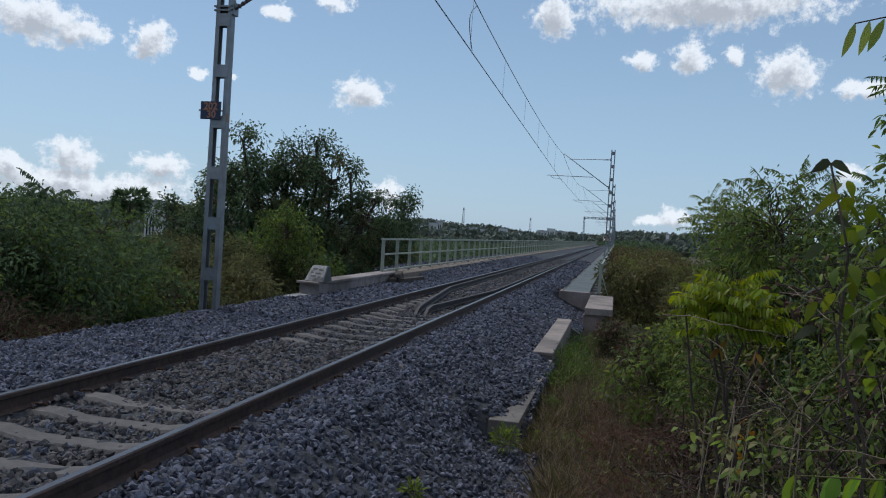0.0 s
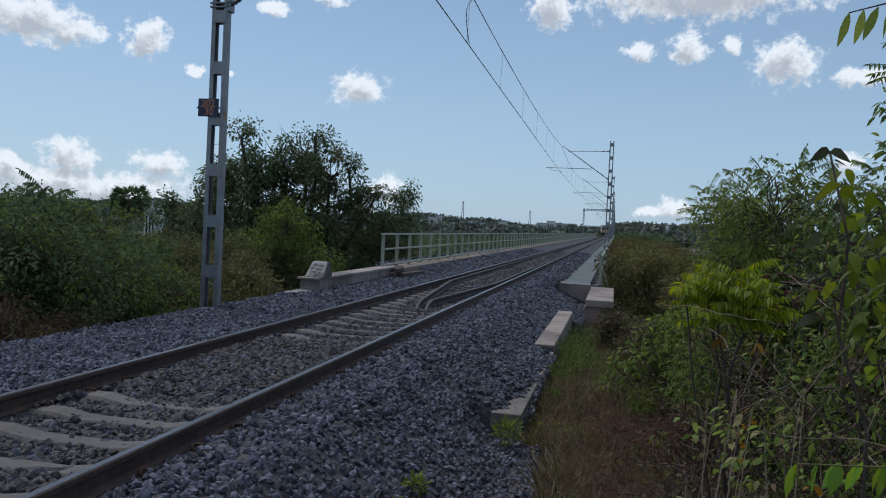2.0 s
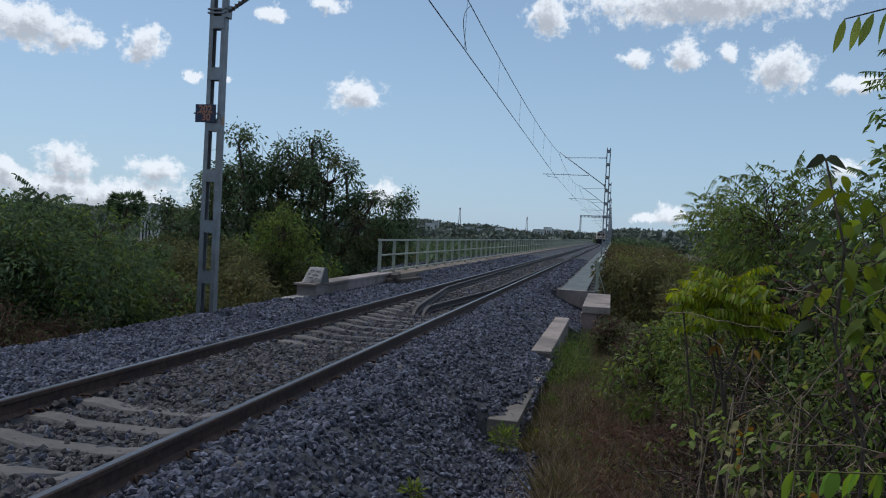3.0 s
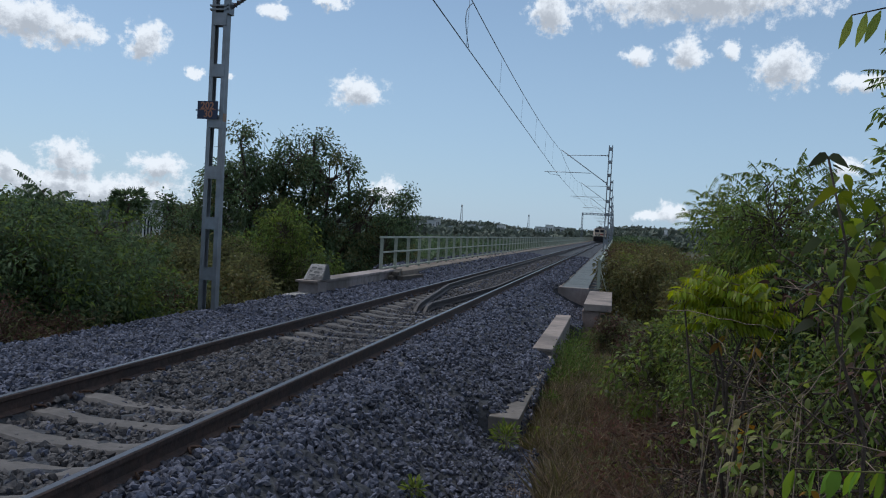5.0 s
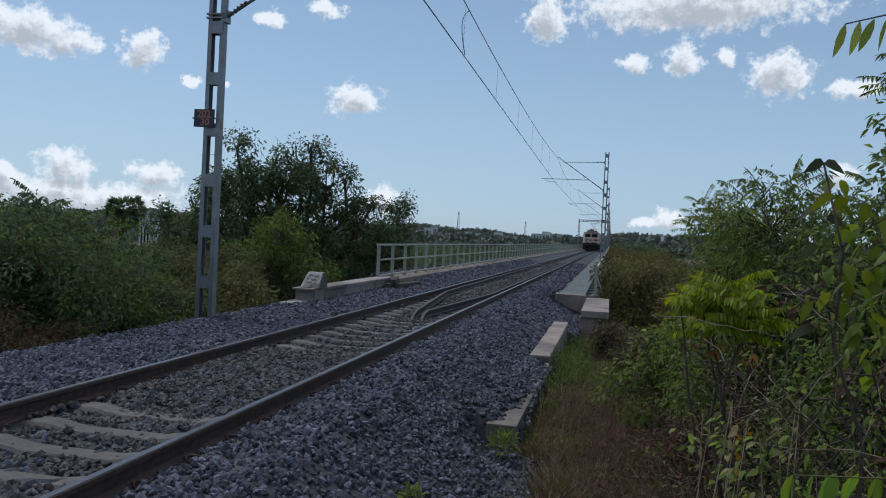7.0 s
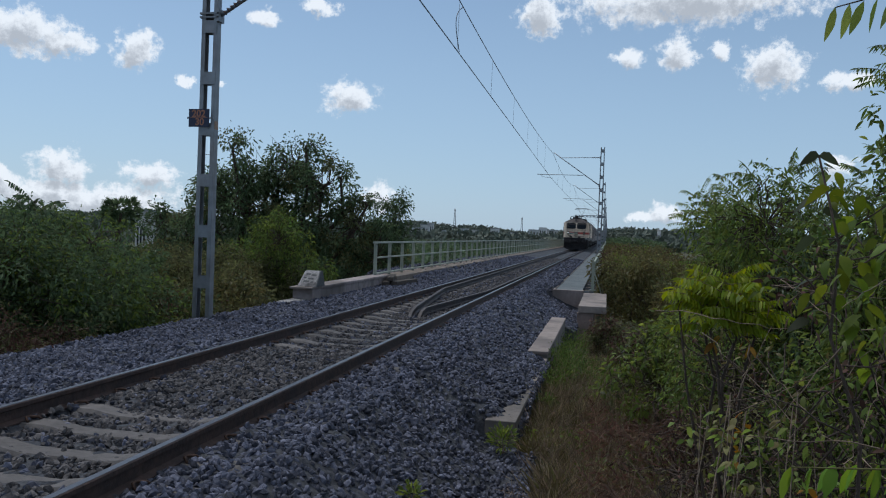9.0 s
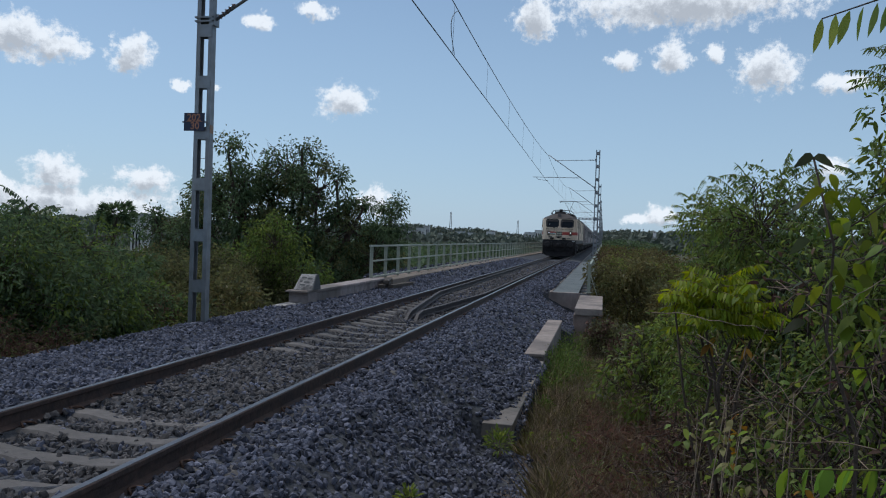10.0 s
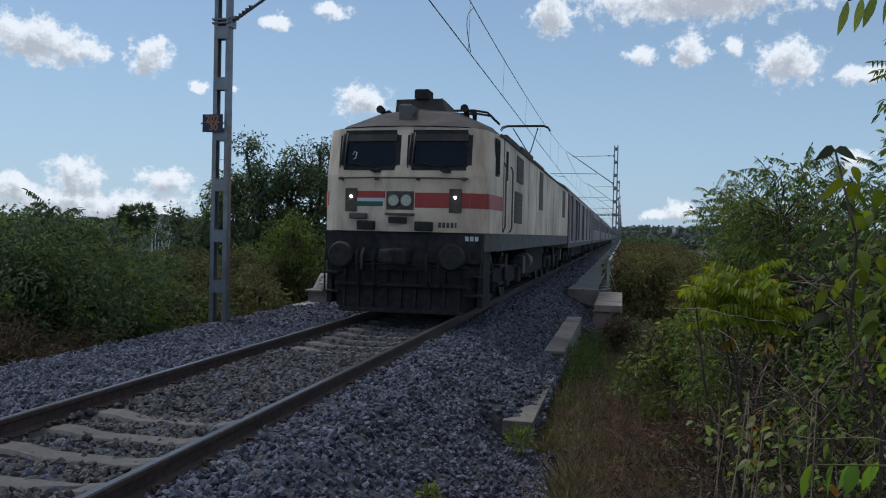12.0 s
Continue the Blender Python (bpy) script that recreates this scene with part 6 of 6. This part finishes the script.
def build_grass():
    """Dry and green blades over the verge, and tangled dead twigs: uncountable."""
    def blades(name, label, x0, x1, y0, y1, n, h, mat_, keep):
        x, y = rng.uniform(x0, x1, n), rng.uniform(y0, y1, n)
        ok = keep(x, y)
        x, y = x[ok], y[ok]
        at = np.stack([x, y, ground_z(x, y) - 0.02], 1)
        k = len(x)
        along = np.stack([rng.normal(size=k) * 0.5, rng.normal(size=k) * 0.5, np.ones(k)], 1)
        ln = h * (0.4 + 0.9 * rng.random(k)) * (0.75 + 0.4 * lumps(x, y, 1.7))
        ob = part(name, leaves_mesh(name, at, along, ln, 0.007 + 0.007 * rng.random(k), 0.12), mat_)
        tagged(ob, label, "grass", kind="stuff")

    def verge(x, y):
        return (x > bed_right(y) + 0.02 + 0.05 * (y > 8.9) * (y < 14.2) + 0.40 * (y >= 14.2) * (y < 25) + 0.10 * (y < 8.9)) & ~((x > 3.05) & (x < 3.95) & (y > 22) & (y < 28))
    blades("dry_grass", "tangled dry brown grass beside the ballast", 2.4, 6.5, 4.5, 24, 52000, 0.46, M_DRY, lambda x, y: verge(x, y) & (lumps(x, y, 2.0) + 0.5 * lumps(y, x, 4.1) < 0.6))
    blades("grass", "green grass among the dry stalks", 2.4, 6.5, 5, 24, 84000, 0.44, M_GRASS, lambda x, y: verge(x, y) & (lumps(x, y, 2.0) + 0.8 * lumps(y, x, 6.3) > -0.35))
    blades("grass", "tall green grass against the low wall", 2.82, 3.6, 13.6, 18.0, 3200, 0.68, M_GRASS, verge)
    blades("grass", "green undergrowth on the embankment slope", -12, -4.4, 5, 26, 22000, 0.5, M_GRASS, lambda x, y: x < -4.4)
    # low broad-leaved weeds in patches
    n = 26000
    x, y = rng.uniform(2.9, 8, n), rng.uniform(6, 24, n)
    ok = verge(x, y) & (lumps(x + 3, y, 2.3) > 0.28)
    x, y = x[ok], y[ok]
    k = len(x)
    at = np.stack([x, y, ground_z(x, y) + 0.05 + 0.32 * rng.random(k) * (0.5 + lumps(x + 3, y, 2.3))], 1)
    ob = part("low_weeds", leaves_mesh("low_weeds", at, rng.normal(size=(k, 3)) + np.array([0, -0.3, 0.1]), 0.035 + 0.035 * rng.random(k), 0.022, 0.3, True), M_LEAF_MID)
    tagged(ob, "low green weeds spreading among the dry grass", "weeds", kind="stuff")
    # red-brown dead stalks and litter under the thicket
    n = 16000
    x, y = rng.uniform(3.6, 6.6, n), rng.uniform(3.6, 12, n)
    ok = verge(x, y) & (lumps(x + 5, y, 2.7) > -0.35)
    x, y = x[ok], y[ok]
    k = len(x)
    at = np.stack([x, y, ground_z(x, y) + 0.35 * rng.random(k)], 1)
    ob = part("dead_litter", leaves_mesh("dead_litter", at, rng.normal(size=(k, 3)) + np.array([0, 0, 0.5]), 0.10 + 0.16 * rng.random(k), 0.008, 0.2), M_LITTER)
    tagged(ob, "red-brown dead stalks littered under the thicket", "litter", kind="stuff")
    # tall thin seed stalks
    n = 900
    x, y = rng.uniform(2.9, 6, n), rng.uniform(6, 20, n)
    ok = verge(x, y)
    segs = []
    for a, b in zip(x[ok], y[ok]):
        g = np.array([a, b, float(ground_z(np.array(a), np.array(b)))])
        segs += bent(g, g + np.array([rng.normal() * 0.15, rng.normal() * 0.15, rng.uniform(0.4, 0.9)]), 0.0022, 0.0012, 3, 0.15)
    ob = part("seed_stalks", tubes_mesh("seed_stalks", segs, 3), M_DRY)
    tagged(ob, "tall thin pale seed stalks in the grass", "grass", kind="stuff")
    # dead twigs
    segs = []
    for i in range(2000):
        az, d = rng.uniform(5, 19.5), rng.uniform(3.0, 7.5)
        p = ray_at(az, 0, d)
        p[2] = -1.15
        q = p + np.array([rng.uniform(-1.1, 1.1), rng.normal() * 0.4, rng.uniform(0.2, 1.15)])
        segs += bent(p, q, 0.0020 + 0.002 * rng.random(), 0.001, 4, 0.22)
    for i in range(14):
        az, d = rng.uniform(6, 19), rng.uniform(3.0, 5.5)
        p = ray_at(az, rng.uniform(-14, -2), d)
        q = p + np.array([rng.uniform(-0.5, 0.7), rng.normal() * 0.3, rng.normal() * 0.25])
        segs += bent(p, q, 0.0026, 0.001, 6, 0.16)
    for i in range(1800):
        a, b = rng.uniform(2.95, 5.6), rng.uniform(6.5, 15)
        g = np.array([a, b, float(ground_z(np.array(a), np.array(b))) + rng.uniform(0.0, 0.25)])
        segs += bent(g, g + np.array([rng.uniform(-0.35, 0.35), rng.uniform(-0.3, 0.3), rng.uniform(-0.02, 0.4)]), 0.0026, 0.001, 4, 0.25)
    # long pale fallen branches leaning through the thicket
    for a0, e0, a1, e1, d in ((7.1, -5.9, 14.2, -12.0, 3.6), (11.9, -2.0, 15.6, -4.6, 3.3), (19.0, -0.9, 15.6, -3.6, 3.2), (4.0, -4.6, 12.5, -5.2, 3.7), (9.0, -11.5, 15.0, -7.4, 3.5), (12.0, -13.5, 17.5, -6.0, 3.4), (10.6, -7.2, 16.4, -13.0, 3.6), (18.6, -3.4, 17.0, -11.5, 3.2)):
        segs += bent(ray_at(a0, e0, d), ray_at(a1, e1, d - 0.25), 0.0021, 0.0010, 9, 0.12)
    blades("dry_grass", "short dry grass on the earthen verge", 3.3, 7.0, -3.0, 4.5, 9000, 0.22, M_DRY, lambda x, y: lumps(x, y, 2.0) < 0.45)
    ob = part("dead_twigs", tubes_mesh("dead_twigs", segs, 4), M_TWIG)
    tagged(ob, "tangle of dry pale twigs through the thicket", "twigs", kind="stuff")


build_grass()


def weeds():
    for x, y, r in ((2.72, 8.75, 0.16), (2.33, 6.1, 0.09), (2.7, 5.9, 0.07), (2.32, 5.6, 0.06), (2.75, 13.6, 0.24), (2.62, 13.2, 0.16), (3.0, 12.6, 0.22), (3.05, 13.9, 0.3), (3.15, 15.2, 0.3), (3.0, 11.4, 0.16), (3.2, 16.8, 0.28), (3.45, 14.6, 0.3), (2.98, 14.5, 0.40), (3.02, 15.5, 0.42), (3.0, 16.4, 0.42), (3.04, 17.5, 0.44), (3.0, 18.6, 0.44), (3.05, 19.8, 0.46)):
        z = float(bed_z(np.array(x), np.array(y))) if x < 2.6 else float(ground_z(np.array(x), np.array(y))) + (0.15 if y < 9 else 0.1)
        t = thing("weed", (x, y, z), "leafy green weed beside the low concrete wall" if y > 11 else "small bright green weed growing out of the ballast", "weed", "weeds in the ballast")
        n = int(220 * r / 0.16)
        at = sphere_points(n) * np.array([r, r, r * 0.9]) + np.array([0, 0, r * 0.9])
        part("leaves", leaves_mesh("leaves", at, at + np.array([0, 0, -0.05]), 0.05 + 0.03 * rng.random(n), 0.022, 0.3, True), M_LEAF_BUSH if y > 11 else M_LEAF_MID, t)
        tagged(part("stem", tubes_mesh("stem", [((0, 0, -0.05), a * 0.9, 0.004, 0.002) for a in at[:12]], 4), M_TWIG, t), kind="stuff")


weeds()


# ---- distance ----
def far_things():
    # belts of far trees on the rises
    n = 5200
    az = rng.uniform(-48, 26, n)
    d = rng.uniform(280, 1500, n)
    a = np.radians(az)
    x, y = EYE[0] + d * np.sin(a), d * np.cos(a)
    ok = ~((np.abs(x) < 12) & (y < 700))
    x, y, d = x[ok], y[ok], d[ok]
    z = ground_z(x, y)
    k = len(x)
    h = rng.uniform(3.5, 8.0, k) * np.where(d < 400, 0.62, 1.0)
    m_ = 30
    c = np.repeat(np.stack([x, y, z + h * 0.55], 1), m_, 0) + sphere_points(k * m_, 0.5) * np.repeat(np.stack([h * 0.62, h * 0.62, h * 0.5], 1), m_, 0)
    ln = np.repeat(h * 0.56, m_)
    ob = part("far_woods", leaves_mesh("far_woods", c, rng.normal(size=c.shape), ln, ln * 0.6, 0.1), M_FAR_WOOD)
    tagged(ob, "far green woods across the valley, paled in colour to imitate haze", "woods", kind="stuff")

    # dark scrub on the valley floor beyond the railing
    n = 1500
    y = rng.uniform(42, 300, n)
    x = -6.5 - rng.random(n) ** 1.4 * (20 + 0.35 * y)
    h = rng.uniform(2.6, 5.0, n) + np.where(x > -12, -0.4, 0.4)
    c = np.repeat(np.stack([x, y, ground_z(x, y) + h * 0.55], 1), 60, 0) + sphere_points(n * 60, 0.4) * np.repeat(np.stack([h * 0.55, h * 0.55, h * 0.5], 1), 60, 0)
    ob = part("valley_scrub", leaves_mesh("valley_scrub", c, rng.normal(size=c.shape), 0.75, 0.4, 0.1), M_LEAF_DARK)
    tagged(ob, "dark green scrub filling the valley beside the bridge", "scrub", kind="stuff")

    def house(az, dist, w, dp, h, z_add=0.0):
        p = ray_at(az, 0, dist)
        zg = float(ground_z(np.array(p[0]), np.array(p[1]))) + z_add
        t = thing("house", (p[0], p[1], zg), "small pale distant house with a flat roof", "house", "far houses")
        part("wall", box(-w / 2, w / 2, -dp / 2, dp / 2, 0, h), M_HOUSE, t)
        part("roof", box(-w / 2 - 0.3, w / 2 + 0.3, -dp / 2 - 0.3, dp / 2 + 0.3, h, h + 0.4), M_COACHROOF, t)
        for i in range(3):
            part("window", box(-w / 2 + w * (0.18 + 0.28 * i), -w / 2 + w * (0.18 + 0.28 * i) + w * 0.12, -dp / 2 - 0.05, -dp / 2 + 0.05, h * 0.35, h * 0.7), M_DARKGLASS, t)
    house(-31.5, 150, 2.2, 3, 9.2)
    for az, dist, w, h in ((-13.0, 620, 9, 8), (-12.4, 660, 7, 10), (-11.3, 700, 11, 6), (-9.6, 740, 8, 8), (-8.8, 720, 6, 7), (-10.4, 640, 7, 5), (-4.6, 900, 12, 9), (-4.0, 930, 9, 11), (-3.3, 960, 12, 8), (-6.2, 820, 8, 6), (-12.0, 780, 6, 11), (-7.4, 860, 9, 8), (-35.5, 500, 8, 5)):
        house(az, dist, w, w * 0.7, h, 2.0)

    def tower(az, dist, h):
        p = ray_at(az, 0, dist)
        zg = float(ground_z(np.array(p[0]), np.array(p[1])))
        t = thing("lattice_tower", (p[0], p[1], zg), "thin distant lattice tower on the skyline", "tower", "far towers")
        for sx, sy in ((-1, -1), (1, -1), (1, 1), (-1, 1)):
            part("leg", tube([(sx * 1.6, sy * 1.6, 0), (sx * 0.4, sy * 0.4, h)], 0.22, 4), M_GALV, t)
        for i in range(8):
            kk = (i + 0.5) / 8
            w = 1.6 - 1.2 * kk
            part("brace", box(-w, w, -w, w, h * kk - 0.15, h * kk + 0.15), M_GALV, t)
        part("aerial", box(-0.8, 0.8, -0.8, 0.8, h - 3, h - 1), M_HOUSE, t)
    tower(-10.3, 900, 30)
    tower(-5.5, 1000, 26)
    tower(4.0, 420, 10)
    # wooded knoll beyond the scrub
    n = 420
    x, y = rng.normal(11.2, 9, n), rng.normal(330, 18, n)
    top = 2.2 * np.exp(-((x - 11.2) / 13) ** 2)
    c = np.repeat(np.stack([x, y, np.zeros(n)], 1), 70, 0)
    c = c + sphere_points(len(c), 0.3) * np.array([3.0, 3.0, 1.6])
    c[:, 2] += np.repeat(top, 70) * rng.uniform(0.1, 1.0, len(c)) - 1.4
    ob = part("wooded_knoll", leaves_mesh("wooded_knoll", c, rng.normal(size=c.shape), 1.0, 0.6, 0.1), M_LEAF_DARK)
    tagged(ob, "dark wooded knoll beyond the bridge scrub", "woods", kind="stuff")


far_things()


# ---- ballast stones, piece by piece ----
def stone_shapes(k):
    """Blunt many-faced lumps: a jittered icosahedron, flattened a little."""
    g = (1 + 5 ** 0.5) / 2
    base = unit(np.array([(-1, g, 0), (1, g, 0), (-1, -g, 0), (1, -g, 0), (0, -1, g), (0, 1, g), (0, -1, -g), (0, 1, -g), (g, 0, -1), (g, 0, 1), (-g, 0, -1), (-g, 0, 1)], float))
    faces = np.array([(0, 11, 5), (0, 5, 1), (0, 1, 7), (0, 7, 10), (0, 10, 11), (1, 5, 9), (5, 11, 4), (11, 10, 2), (10, 7, 6), (7, 1, 8), (3, 9, 4), (3, 4, 2), (3, 2, 6), (3, 6, 8), (3, 8, 9), (4, 9, 5), (2, 4, 11), (6, 2, 10), (8, 6, 7), (9, 8, 1)])
    out = []
    for _ in range(k):
        v = base * (1.45 + rng.uniform(-0.3, 0.3, (12, 1)))
        for _cut in range(6):
            d = unit(rng.normal(size=3))
            over = np.maximum(0, v @ d - rng.uniform(0.62, 0.9))
            v = v - over[:, None] * d
        out.append(v * np.array([1.2, rng.uniform(0.75, 1.0), rng.uniform(0.6, 0.9)]))
    return out, faces


def build_stones():
    shapes, faces = stone_shapes(24)
    sh = np.array(shapes)

    def field(y0, y1, dens, s0, s1):
        n = int((y1 - y0) * 8 * dens)
        x, y = rng.uniform(-4.75, 3.25, n), rng.uniform(y0, y1, n)
        ok = (x < bed_right(y) + 0.03) & (np.abs(np.abs(x) - RAIL_X) > 0.085)
        # sleepers stay mostly clear of stones between the rails
        ph = np.abs((y + 11.84 + 0.3025) % 0.605 - 0.3025)
        covered = (y > 6.3) & (y < 10.6) | (y > 15.2)
        ok &= ~((np.abs(x) < 0.72) & (ph < 0.12) & ~covered & (rng.random(n) < 0.93))
        ok &= ~((np.abs(x) > 0.72) & (np.abs(x) < 1.0) & (ph < 0.06) & (rng.random(n) < 0.5))
        x, y = x[ok], y[ok]
        return x, y, rng.uniform(s0, s1, len(x))
    zones = [field(-3, 3.4, 130, 0.022, 0.038), field(3.4, 9, 480, 0.017, 0.033), field(9, 16, 300, 0.019, 0.036), field(16, 32, 115, 0.026, 0.045), field(32, 62, 26, 0.04, 0.065)]
    x, y, s = (np.concatenate(c) for c in zip(*zones))
    z = bed_z(x, y) + s * rng.uniform(-0.15, 0.55, len(x))
    n = len(x)
    q = unit(rng.normal(size=(n, 4)))
    a, b, c, d = q.T
    R = np.stack([1 - 2 * (c * c + d * d), 2 * (b * c - a * d), 2 * (b * d + a * c), 2 * (b * c + a * d), 1 - 2 * (b * b + d * d), 2 * (c * d - a * b), 2 * (b * d - a * c), 2 * (c * d + a * b), 1 - 2 * (b * b + c * c)], 1).reshape(-1, 3, 3)
    V = np.einsum("nij,nkj->nki", R, sh[rng.integers(0, len(sh), n)]) * s[:, None, None] + np.stack([x, y, z], 1)[:, None]
    single = np.zeros(n, bool)
    pick = np.flatnonzero((x > 1.2) & (x < 3.0) & (y > 4.6) & (y < 6.4))[:280]
    single[pick] = True
    between = (np.abs(x) < 0.78) & (rng.random(n) < 0.85)
    for sel, material in ((~single & ~between, M_STONE), (~single & between, M_STONE_DUSTY)):
        F = (np.arange(int(sel.sum()))[:, None, None] * 12 + faces[None]).reshape(-1, 3)
        tagged(part("stones", mesh_np("stones", V[sel].reshape(-1, 3), F), material, BALLAST), kind="stuff")
    ms = [mesh_np("stone", v, faces) for v in shapes[:8]]
    for k, i in enumerate(pick):
        ob = part("stone", ms[k % 8], M_STONE_PIECE, BALLAST)
        ob.location, ob.scale = (x[i], y[i], z[i]), (s[i],) * 3
        ob.rotation_euler = tuple(rng.uniform(0, 6, 3))


build_stones()
motions()
